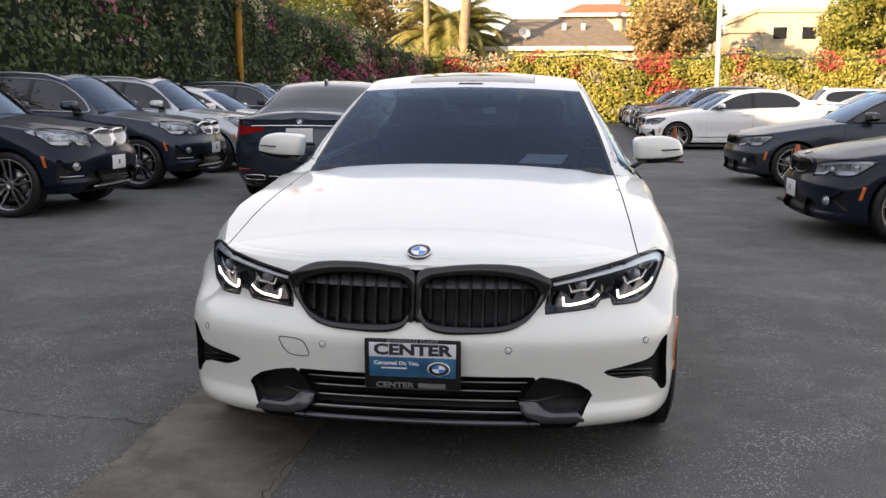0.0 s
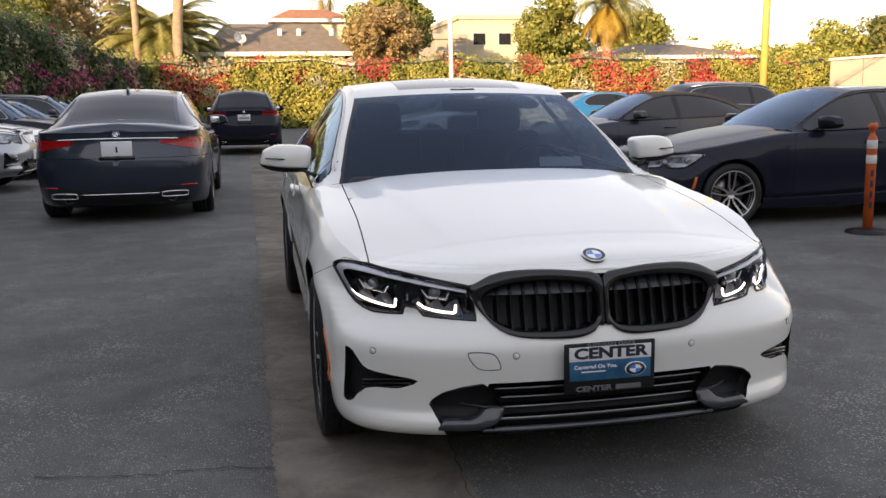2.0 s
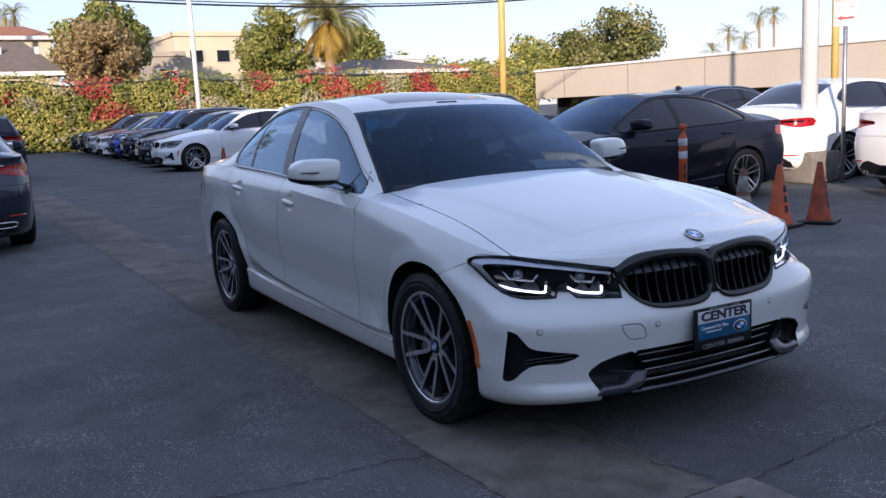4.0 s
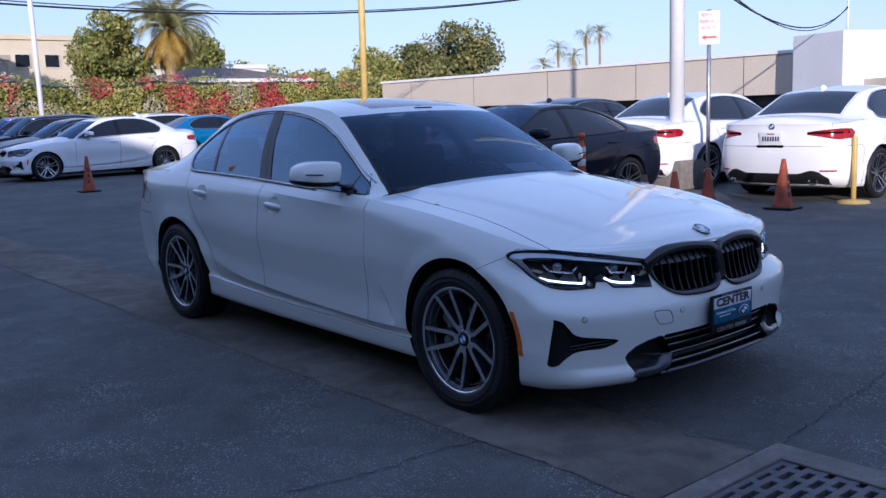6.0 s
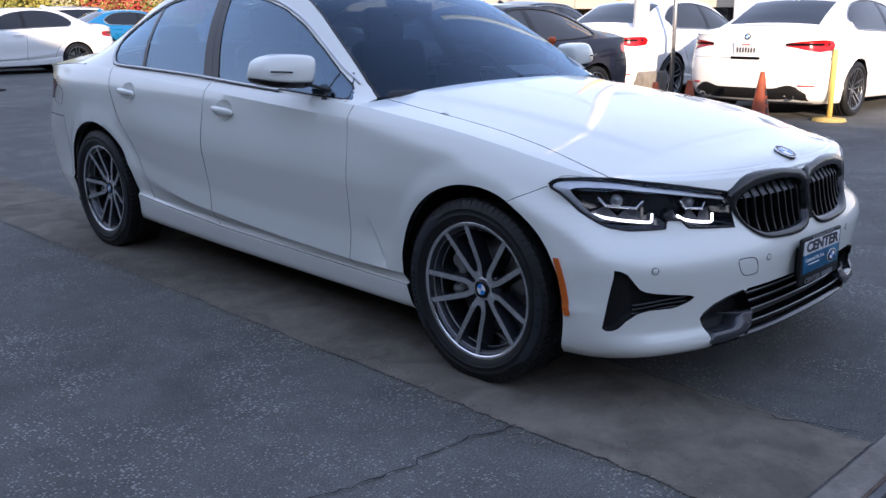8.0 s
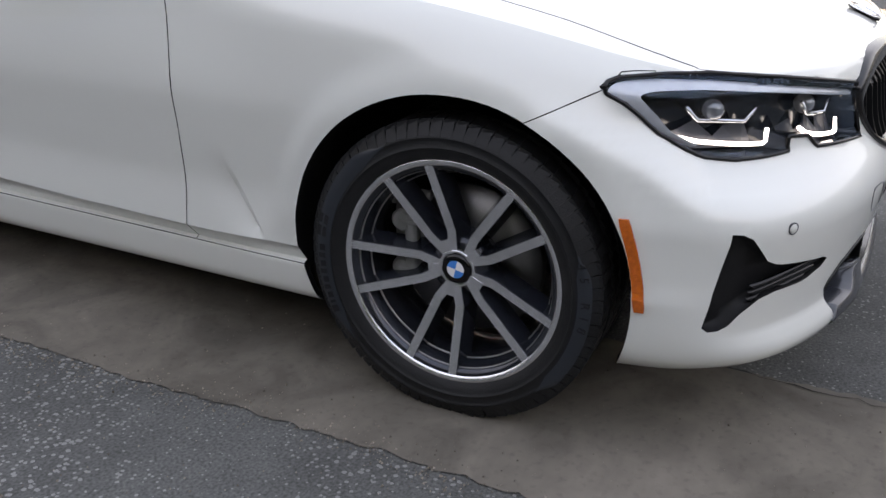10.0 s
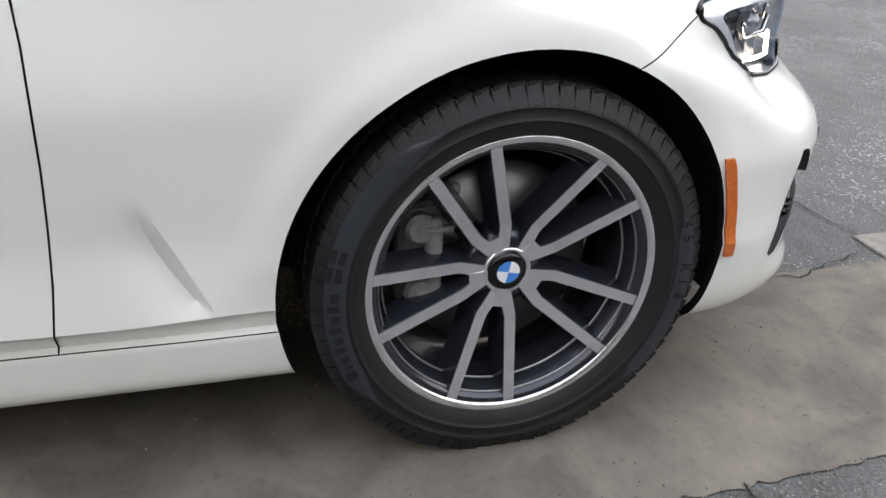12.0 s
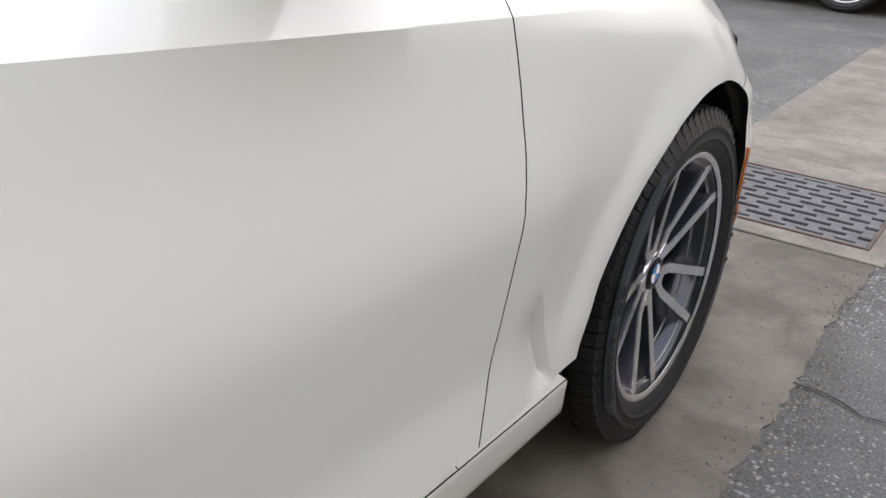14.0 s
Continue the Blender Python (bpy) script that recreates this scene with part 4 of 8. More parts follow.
                s.tab.append(np.interp(s.tx, np.maximum.accumulate(xs), j))
            s.tab = np.array(s.tab)
        r = min(max((z - 0.18) / 0.005, 0), 159.999)
        i, t = int(r), r - int(r)
        return float(np.interp(abs(x), s.tx, s.tab[i] * (1 - t) + s.tab[i + 1] * t))

    def rear_y(s, x, z):
        half = len(s.px) - int(np.argmax(s.px[::-1] > s.p["W"] * 0.97))
        j = np.array([np.interp(z, s.Z[:, i], s.Y[:, i]) for i in range(half, len(s.px))])
        xs = np.array([np.interp(z, s.Z[:, i], s.X[:, i]) for i in range(half, len(s.px))])
        o = np.argsort(xs)
        return float(np.interp(abs(x), xs[o], j[o]))

    def side_x(s, y, z):
        """Half width at y, z on the flank."""
        i0, i1 = int(np.argmax(s.py > -0.5)), int(np.argmax(s.py > s.p["wb"] + 0.5))
        xs = np.array([np.interp(z, s.Z[:, i], s.X[:, i]) for i in range(i0, i1)])
        return float(np.interp(y, s.py[i0:i1], xs))

    def glass_x(s, y, z):
        """Half width of the greenhouse flank at y, z."""
        D, E = s.Q[:, 0], s.Q[:, -1]
        q = np.clip((z - D[:, 2]) / np.maximum(E[:, 2] - D[:, 2], 1e-4), 0, 1)
        yi = D[:, 1] + (E[:, 1] - D[:, 1]) * q
        xi = D[:, 0] + (E[:, 0] - D[:, 0]) * q + 0.028 * np.sin(np.pi * q) * np.clip((E[:, 2] - D[:, 2]) / 0.4, 0, 1)
        return float(np.interp(y, np.maximum.accumulate(yi), xi))

    def mesh(s, step):
        p = s.p
        bm = bmesh.new()
        zone = bm.faces.layers.int.new("zone")
        aux = bm.faces.layers.int.new("aux")

        def grid(P, z, ax=None, flip=False):
            r, c = P.shape[:2]
            vs = [[bm.verts.new(P[i, j]) for j in range(c)] for i in range(r)]
            for i in range(r - 1):
                for j in range(c - 1):
                    q = [vs[i][j], vs[i][j + 1], vs[i + 1][j + 1], vs[i + 1][j]]
                    pts = [v.co for v in q]
                    ok = []
                    for v in q:
                        if all((v.co - w.co).length > 1e-5 for w in ok):
                            ok.append(v)
                    if len(ok) < 3:
                        continue
                    if flip:
                        ok.reverse()
                    fc = bm.faces.new(ok)
                    fc[zone] = z
                    fc[aux] = 0 if ax is None else int(ax(i, j))

        grid(np.dstack([s.X, s.Y, s.Z]), 0)
        T = np.stack([s.X[-1], s.Y[-1], s.Z[-1]], 1)
        ms = max(10, int(0.75 / step))
        sv = np.linspace(0, 1, ms)
        # bonnet
        k = int(np.argmax(T[:, 1] > p["E"][0][1] - 0.03)) + 1
        hz = np.array(p["hood"])
        rows = []
        crown = soften(np.maximum(T[:k, 2], cint(T[:k, 1], hz[:, 0], hz[:, 1])), int(0.12 / step))
        for i in range(k):
            x0, y0, z0 = T[i]
            ramp = np.clip(y0 / 0.66, 0, 1) ** 2
            zc = max(z0, float(crown[i]))
            x = x0 * (1 - sv)
            z = z0 + (zc - z0) * (1 - (1 - sv) ** 2.3)
            # two soft folds that run down the bonnet to the grille
            fold = 0.40 + 0.16 * np.clip((y0 + 0.6) / 1.2, 0, 1)
            ease = lambda q: np.clip(q, 0, 1) ** 2 * (3 - 2 * np.clip(q, 0, 1))
            z = z - 0.006 * ease((x - fold) / 0.07) * ease((T[i, 0] - x) / 0.16) * ease((y0 + 0.6) / 0.4)
            rows.append(np.stack([x, y0 - 0.11 * ramp * (1 - (1 - sv) ** 2), z], 1))
        grid(np.array(rows), 1, flip=True)
        # boot
        k2 = int(np.argmax(T[:, 1] > p["E"][8][1] - 0.1))
        dz_ = np.array(p["deck"])
        rows = []
        for i in range(k2, len(T)):
            x0, y0, z0 = T[i]
            zc = float(cint(y0, dz_[:, 0], dz_[:, 1]))
            zc = z0 + (zc - z0) * np.clip(x0 / 0.4, 0, 1)
            rows.append(np.stack([x0 * (1 - sv), np.full(ms, y0), z0 + (zc - z0) * (1 - (1 - sv) ** 2.3)], 1))
        grid(np.array(rows), 2, flip=True)
        # greenhouse
        n = int(3.2 / step)
        C, u = catmull(p["C"], n)
        E, _ = catmull(p["E"], n)
        tv = np.r_[0, 0.02, 0.07, np.linspace(0.11, 1, max(8, int(0.5 / step)))]
        P = np.zeros((n, len(tv), 3))
        w = 1 - (1 - tv) ** 2
        P[:, :, 0] = E[:, :1] * (1 - tv)
        P[:, :, 1] = E[:, 1:2] + (C[:, :1] - E[:, 1:2]) * w
        P[:, :, 2] = E[:, 2:3] + (C[:, 1:2] - E[:, 2:3]) * w

        def kind(i, j):
            uu, t = (u[i] + u[i + 1]) / 2, (tv[j] + tv[j + 1]) / 2
            if t > 0.02 and uu < 1.97:
                return 1
            if t < 0.02 and uu < 2.0:
                return 4
            if t > 0.07 and 6.05 < uu < 8.3:
                return 2
            if t > 0.42 and 2.25 < uu < 4.2 and not p.get("soft"):
                return 3
            return 0

        grid(P, 3, kind, flip=True)
        qv = np.linspace(0, 1, max(8, int(0.44 / step)))
        D = np.zeros((n, 3))
        D[:, 1] = np.interp(u, [0, 1, 2, 3, 4, 5, 6, 7, 8, 9], [p["E"][0][1] - 0.03, *[e[1] for e in p["E"][1:]]])
        D[:, 0] = np.interp(D[:, 1], T[:, 1][T[:, 0] > 0.5], T[:, 0][T[:, 0] > 0.5]) - 0.008
        D[:, 2] = np.interp(D[:, 1], T[:, 1][T[:, 0] > 0.5], T[:, 2][T[:, 0] > 0.5]) - 0.003
        Q = D[:, None] + (E - D)[:, None] * qv[None, :, None]
        Q[:, :, 0] += 0.028 * np.sin(np.pi * qv)[None] * np.clip((E[:, 2] - D[:, 2]) / 0.4, 0, 1)[:, None]
        s.Q, s.u = Q, u
        grid(Q, 4, flip=True)
        bmesh.ops.remove_doubles(bm, verts=bm.verts, dist=2e-5)
        return bm


HL = [(0.43, 0.588), (0.594, 0.601), (0.613, 0.625), (0.652, 0.629), (0.658, 0.602), (0.746, 0.597), (0.775, 0.603), (0.80, 0.621), (0.82, 0.647), (0.842, 0.691), (0.857, 0.720), (0.858, 0.735), (0.835, 0.747), (0.79, 0.753), (0.751, 0.754), (0.666, 0.741), (0.594, 0.728), (0.518, 0.714), (0.445, 0.700)]
KID = [(-0.1, 0.727), (0.0, 0.727), (0.05, 0.734), (0.12, 0.741), (0.20, 0.745), (0.29, 0.744), (0.36, 0.736), (0.415, 0.713), (0.446, 0.688), (0.432, 0.645), (0.402, 0.603), (0.36, 0.565), (0.30, 0.541), (0.20, 0.531), (0.10, 0.530), (0.045, 0.544), (0.025, 0.563), (-0.1, 0.563)]
# the air curtain's outline wraps round the corner: x + y, z
CURT = [(0.312, 0.485), (0.330, 0.41), (0.345, 0.34), (0.355, 0.297), (0.345, 0.290), (0.317, 0.290), (0.284, 0.301), (0.254, 0.325), (0.200, 0.352), (0.147, 0.360), (0.033, 0.361), (-0.062, 0.384), (-0.059, 0.395), (0.146, 0.416), (0.197, 0.425), (0.224, 0.448), (0.267, 0.485), (0.292, 0.489)]
FOG = [(0.590, 0.308), (0.580, 0.326), (0.545, 0.351), (0.487, 0.369), (0.411, 0.381), (0.349, 0.295), (0.375, 0.248), (0.40, 0.19), (0.53, 0.186)]
LOW = [(-0.1, 0.382), (0.411, 0.381), (0.349, 0.295), (0.375, 0.248), (0.40, 0.19), (-0.1, 0.188)]
ZF = [(0, 0.727), (0.05, 0.734), (0.12, 0.741), (0.20, 0.745), (0.29, 0.744), (0.36, 0.736), (0.415, 0.713), (0.440, 0.6995), (0.445, 0.700), (0.518, 0.714), (0.594, 0.728), (0.666, 0.741), (0.751, 0.754), (0.79, 0.755), (0.885, 0.757), (1.0, 0.765)]
TAIL = [(0.42, 0.845), (0.58, 0.822), (0.74, 0.785), (0.80, 0.778), (0.862, 0.795), (0.868, 0.897), (0.80, 0.908), (0.60, 0.890), (0.43, 0.868)]


def lift(poly, d, k=1.0):
    return [(x * k, z + d * (0.4 + 0.6 * (z - 0.178) / 0.47)) for x, z in poly]


def make_panel(name, sets, V, Nrm, material, parent, gap=0.0023, lip=0.016, label="", mirror=False, both=False, push=None, crisp=0):
    """One body panel from chosen faces: drawn back from its neighbours, with a turned-in lip, coloured dark for the
    gap's shade. push: recessed by that vector.
    """
    used, verts, faces = {}, [], []
    for fc in sets:
        row = []
        for i in fc:
            if i not in used:
                used[i] = len(verts)
                verts.append(V[i].copy())
            row.append(used[i])
        faces.append(row)
    if not faces:
        return None
    keys = list(used)
    P = np.array(verts)
    N = Nrm[keys]
    count = {}
    for fi, fc in enumerate(faces):
        for a, b in zip(fc, fc[1:] + fc[:1]):
            count.setdefault((min(a, b), max(a, b)), []).append((a, b, fi))
    border = [(v[0][0], v[0][1], v[0][2]) for v in count.values() if len(v) == 1]
    border = [(a, b, fi) for a, b, fi in border if not (both and P[a, 0] < 1e-4 and P[b, 0] < 1e-4)]
    if gap and border:
        mv = np.zeros_like(P)
        for a, b, fi in border:
            e = P[b] - P[a]
            c = P[faces[fi]].mean(0) - (P[a] + P[b]) / 2
            c = c - e * (c @ e) / max(e @ e, 1e-12)
            ln = np.linalg.norm(c)
            if ln > 1e-9:
                mv[a] += c / ln
                mv[b] += c / ln
        ln = np.linalg.norm(mv, axis=1)
        on = ln > 1e-6
        mv[on] *= (gap / ln[on])[:, None]
        if both:
            mv[np.abs(P[:, 0]) < 1e-4, 0] = 0
        P = P + mv
    out_v, out_f = [p for p in P], [list(fc) for fc in faces]
    if push is not None:
        base = len(out_v)
        out_v = [p + np.array(push) for p in P] + [p for p in P]
        for a, b, _ in border:
            out_f.append([a, b, b + base, a + base][::-1])
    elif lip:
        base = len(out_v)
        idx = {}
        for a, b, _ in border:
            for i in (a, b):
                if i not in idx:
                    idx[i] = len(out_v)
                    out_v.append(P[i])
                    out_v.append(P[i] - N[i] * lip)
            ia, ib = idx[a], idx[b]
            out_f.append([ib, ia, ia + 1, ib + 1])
    A = np.array(out_v)
    res = []
    todo = [False, True] if mirror and not both else [False]
    for m in todo:
        B = A.copy()
        F2 = out_f
        if m:
            B[:, 0] *= -1
            F2 = [fc[::-1] for fc in out_f]
        if both:
            n = len(B)
            C2 = B.copy()
            C2[:, 0] *= -1
            B = np.vstack([B, C2])
            F2 = F2 + [[i + n for i in fc[::-1]] for fc in out_f]
        ob = pydata(name, B, F2, material, parent, label)
        if crisp:
            ob.data.set_sharp_from_angle(angle=radians(crisp))
        # the lip faces are coloured near-black to paint in the gap's shade
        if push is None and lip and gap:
            ob.data.materials.append(M_LINER_GAPSHADE)
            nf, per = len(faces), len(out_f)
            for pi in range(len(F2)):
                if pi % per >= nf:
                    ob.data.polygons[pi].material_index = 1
        if both:
            b2 = bmesh.new()
            b2.from_mesh(ob.data)
            seam = [v for v in b2.verts if abs(v.co.x) < 1e-4]
            bmesh.ops.remove_doubles(b2, verts=seam, dist=1e-4)
            b2.to_mesh(ob.data)
            b2.free()
        res.append(ob)
    return res


def build_body(car, p, pm, step, hero=False, glass=None, tail=True, chrome=False):
    """All the panels of one car. pm: its paint."""
    sh = Shape(p, step)
    bm = sh.mesh(step)
    d, k = p["dz"], p["W"] / 0.9135
    fo, wb, R, e = p["fo"], p["wb"], p["R"], p["wb"] + p["ro"]
    hl, kid, fog, low, tl = (lift(q, d, k) for q in (HL, KID, FOG, LOW, TAIL))
    cur = lift(CURT, d)
    zf = lift(ZF, d, k)
    if not hero:
        kid = lift([(x * 0.86 if x > 0 else x, 0.652 + (z - 0.62) * 0.72) for x, z in KID], d, k)
    arch = R + (0.050 if hero else 0.034)
    glass = glass or M_GLASS
    fr = lambda poly, lim=-0.2: (lambda V: np.maximum(poly_sd(V[:, [0, 2]], poly), V[:, 1] - lim))
    cr = lambda poly: (lambda V: np.maximum(poly_sd(np.stack([V[:, 0] / k + V[:, 1] + fo - 0.787, V[:, 2]], 1), poly), V[:, 1] + 0.42))
    bk = lambda poly: (lambda V: np.maximum(poly_sd(V[:, [0, 2]], poly), wb + 0.35 - V[:, 1]))
    sd = lambda poly: (lambda V: np.where(V[:, 0] > 0.45, poly_sd(V[:, [1, 2]], poly), 1.0))
    f_line = lambda V: np.where(V[:, 1] < -0.12, np.interp(V[:, 0], [q[0] for q in zf], [q[1] for q in zf]) - V[:, 2], 1.0)
    bx = [(-fo, 0.75), (-0.45, 0.750), (-0.3, 0.745), (0, 0.738), (0.3, 0.736), (0.6, 0.732), (0.8, 0.716)]
    b_line = lambda V: np.where((V[:, 1] < 0.9) & (V[:, 2] > 0.66 + d * 0.7), V[:, 0] - k * np.interp(V[:, 1], [q[0] for q in bx], [q[1] for q in bx]), 1.0)
    arch_f = lambda V: np.where(V[:, 0] > 0.5, np.hypot(V[:, 1], V[:, 2] - R) - arch, 1.0)
    arch_r = lambda V: np.where(V[:, 0] > 0.5, np.hypot(V[:, 1] - wb, V[:, 2] - R) - arch, 1.0)
    zr = 0.22 + d * 0.55
    rock = lambda V: np.where((V[:, 1] > 0.1) & (V[:, 1] < wb - 0.1), V[:, 2] - (sh.sill(V[:, 1])[0] + d * 0.55), 1.0)
    seam = [(-0.305, 0.757 + d), (-0.288, 0.73 + d), (-0.155, 0.665 + d * 0.9), (-0.155, 0.05), (-3, 0.05), (-3, 0.757 + d)]
    seam_f = lambda V: poly_sd(V[:, [1, 2]], seam)
    zb = 1.1 + d
    df = [(0.684, zr), (0.681, 0.31 + d * 0.6), (0.672, 0.39 + d * 0.6), (0.666, 0.48 + d * 0.7), (0.662, 0.56 + d * 0.75), (0.661, 0.64 + d * 0.85), (0.662, 0.72 + d), (0.668, 0.80 + d), (0.680, 0.88 + d), (0.690, zb), (p["bp"][0], zb), (p["bp"][0], 0.76 + d), (p["bp"][0] - 0.02, 0.5 + d * 0.7), (p["bp"][0] - 0.035, zr)]
    dr = [(p["bp"][0] - 0.035, zr), (p["bp"][0] - 0.02, 0.5 + d * 0.7), (p["bp"][0], 0.76 + d), (p["bp"][0], zb), (p["door_r"][0][0] + 0.05, zb), *p["door_r"]]
    seam_r = lambda V: np.where(V[:, 1] > wb + 0.2, np.maximum(wb + 0.42 - V[:, 1], V[:, 2] - (0.70 + d * 0.7)), 1.0)
    cuts = [arch_f, arch_r, rock, fr(hl), fr(kid), cr(cur), fr(fog), fr(low), f_line, b_line, seam_f, sd(df), sd(dr), seam_r, bk(tl), sd(p["dlo"])]
    for c in cuts:
        cut(bm, c)
    if hero:
        # the sharp crease behind the front wheel, and the hollow that rises to it
        lin = lambda V: 0.552 - 0.090 * np.clip((0.51 - V[:, 2]) / 0.19, 0, 1)
        wide = lambda V: 0.010 + 0.014 * np.sin(np.pi * np.clip((0.515 - V[:, 2]) / 0.205, 0, 1))
        box = lambda V: (V[:, 2] < 0.52) & (V[:, 2] > 0.30) & (V[:, 1] > 0.42) & (V[:, 1] < 0.665) & (V[:, 0] > 0.7)
        for q in (0.0, 0.35, 0.7, 1.0):
            cut(bm, lambda V: V[:, 1] - lin(V) - q * wide(V), 0.0004)
        bm.verts.index_update()
        V = np.array([v.co[:] for v in bm.verts])
        sv = V[:, 1] - lin(V)
        w = wide(V)
        prof = np.where(sv < w, np.clip(sv / w, 0, 1), np.clip(1 - (sv - w) / 0.085, 0, 1) ** 1.5)
        amt = 0.0135 * prof * np.clip((0.51 - V[:, 2]) / 0.09, 0, 1) * np.clip((V[:, 2] - 0.318) / 0.02, 0, 1) * box(V)
        # rounded bowls behind the door handles
        for yh, zh in ((1.555, 0.845), (2.47, 0.880)):
            rad = lambda V: np.where(V[:, 0] > 0.7, np.hypot((V[:, 1] - yh) / 0.075, (V[:, 2] - zh) / 0.048), 9.0)
            for q in (1.0, 0.88, 0.7, 0.45):
                cut(bm, lambda V: rad(V) - q, 0.0004)
        bm.verts.index_update()
        W2 = np.array([v.co[:] for v in bm.verts])
        amt = np.r_[amt, np.zeros(len(W2) - len(amt))]
        for yh, zh in ((1.555, 0.845), (2.47, 0.880)):
            r = np.where(W2[:, 0] > 0.7, np.hypot((W2[:, 1] - yh) / 0.075, (W2[:, 2] - zh) / 0.048), 9.0)
            amt = amt + 0.020 * np.clip((1 - r) / 0.55, 0, 1) ** 0.7 * (r < 1)
        for v, a in zip(bm.verts, amt):
            v.co.x -= float(a)
    bm.normal_update()
    bm.verts.index_update()
    V = np.array([v.co[:] for v in bm.verts])
    Nrm = np.array([v.normal[:] for v in bm.verts])
    lz, la = bm.faces.layers.int["zone"], bm.faces.layers.int["aux"]
    FC = [[v.index for v in fc.verts] for fc in bm.faces]
    cen = np.array([fc.calc_center_median()[:] for fc in bm.faces])
    zone = np.array([fc[lz] for fc in bm.faces])
    aux = np.array([fc[la] for fc in bm.faces])
    bm.free()
    ins = lambda fn: fn(cen) < 0
    ring = zone == 0
    lab = np.full(len(FC), "quarter", dtype=object)
    lab[ring & (cen[:, 1] < 0.75)] = "fender"
    lab[(zone == 1)] = "fender"
    lab[(zone == 2)] = "boot_lid"
    lab[ring & (cen[:, 1] > e - 0.4) & (cen[:, 0] < 0.72 * k) & (cen[:, 2] > 0.70 + d * 0.7)] = "boot_lid"
    lab[ring & ins(seam_r)] = "rear_bumper"
    lab[ring & ins(sd(df))] = "front_door"
    lab[ring & ins(sd(dr))] = "rear_door"
    lab[ring & ins(rock)] = "rocker"
    lab[ring & ins(seam_f)] = "front_bumper"
    above = (f_line(cen) < 0) | ((zone == 1) & (cen[:, 1] >= -0.12))
    lab[((zone == 1) | ring) & above & (b_line(cen) < 0)] = "bonnet"
    lab[((zone == 1) | ring) & above & (b_line(cen) >= 0) & (cen[:, 1] < 0.3)] = "fender"
    lab[ring & ins(fr(hl))] = "headlight"
    lab[ring & ins(fr(kid))] = "grille"
    lab[ring & ins(cr(cur))] = "side_intake"
    lab[ring & ins(fr(fog))] = "corner_intake"
    lab[ring & ins(fr(low))] = "lower_intake"
    lab[ring & ins(bk(tl))] = "tail_light"
    lab[(zone == 1) & ins(fr(kid))] = "grille"
    lab[(zone == 1) & ins(fr(hl))] = "headlight"
    lab[zone == 3] = "roof"
    lab[(zone == 3) & (aux == 1)] = "windscreen"
    lab[(zone == 3) & (aux == 2)] = "rear_window"
    lab[(zone == 3) & (aux == 3)] = "sunroof"
    lab[(zone == 3) & (aux == 4)] = "windscreen_edge"
    lab[zone == 4] = "side_frame"
    lab[(zone == 4) & ins(sd(p["dlo"]))] = "side_window"
    lab[ring & (ins(arch_f) | ins(arch_r))] = ""
    pick = lambda n: [FC[i] for i in np.nonzero(lab == n)[0]]
    mk = lambda n, m, **kw: make_panel(n, pick(n), V, Nrm, m, car, **kw)
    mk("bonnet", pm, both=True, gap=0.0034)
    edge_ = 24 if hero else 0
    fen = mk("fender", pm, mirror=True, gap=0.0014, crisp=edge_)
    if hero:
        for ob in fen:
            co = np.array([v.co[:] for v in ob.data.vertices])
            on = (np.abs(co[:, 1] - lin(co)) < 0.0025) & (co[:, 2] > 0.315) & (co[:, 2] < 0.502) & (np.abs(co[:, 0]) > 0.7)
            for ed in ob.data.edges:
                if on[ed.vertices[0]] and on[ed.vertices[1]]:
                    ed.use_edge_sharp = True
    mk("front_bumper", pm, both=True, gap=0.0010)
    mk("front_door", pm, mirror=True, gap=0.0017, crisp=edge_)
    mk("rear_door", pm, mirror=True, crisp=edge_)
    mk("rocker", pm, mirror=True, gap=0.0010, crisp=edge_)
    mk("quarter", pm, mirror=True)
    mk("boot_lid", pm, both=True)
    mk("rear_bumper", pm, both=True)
    mk("roof", M_SOFT if p.get("soft") else pm, both=True, lip=0.01, gap=0)
    mk("side_frame", M_SOFT if p.get("soft") else (M_WHITE if hero else pm), mirror=True, gap=0, lip=0.008)
    gl = dict(gap=0.0, lip=0.004)
    mk("windscreen", glass, both=True, **gl)
    mk("windscreen_edge", M_BLACKGLOSS, mirror=True, gap=0, lip=0.004, label="black windscreen edge trim")
    mk("rear_window", M_GLASSDARK if not hero else glass, both=True, **gl)
    mk("sunroof", M_GLASSDARK, both=True, gap=0.003, lip=0.004)
    mk("side_window", M_GLASSSIDE if hero else M_GLASSDARK, mirror=True, **gl)
    make_panel("headlight_housing", pick("headlight"), V, Nrm, M_BLACKGLOSS if hero else M_LAMP, car, mirror=True, gap=0.003, push=(0, 0.075, 0), label="black headlight housing")
    mk("headlight", M_LENS, mirror=True, gap=0.0025, lip=0.012, label="clear headlight lens")
    mk("tail_light", M_RED, mirror=True, gap=0.002, lip=0.02, label="red tail light lens")
    mk("grille", M_PLASTIC, both=True, gap=0, push=(0, 0.055, 0), label="dark grille recess")
    mk("side_intake", M_PLASTIC, mirror=True, gap=0, push=(-0.014, 0.026, 0), label="black air curtain intake")
    mk("corner_intake", M_PLASTIC, mirror=True, gap=0, push=(0, 0.05, 0), label="black corner intake")
    mk("lower_intake", M_PLASTIC, both=True, gap=0, push=(0, 0.06, 0), label="black lower air intake")
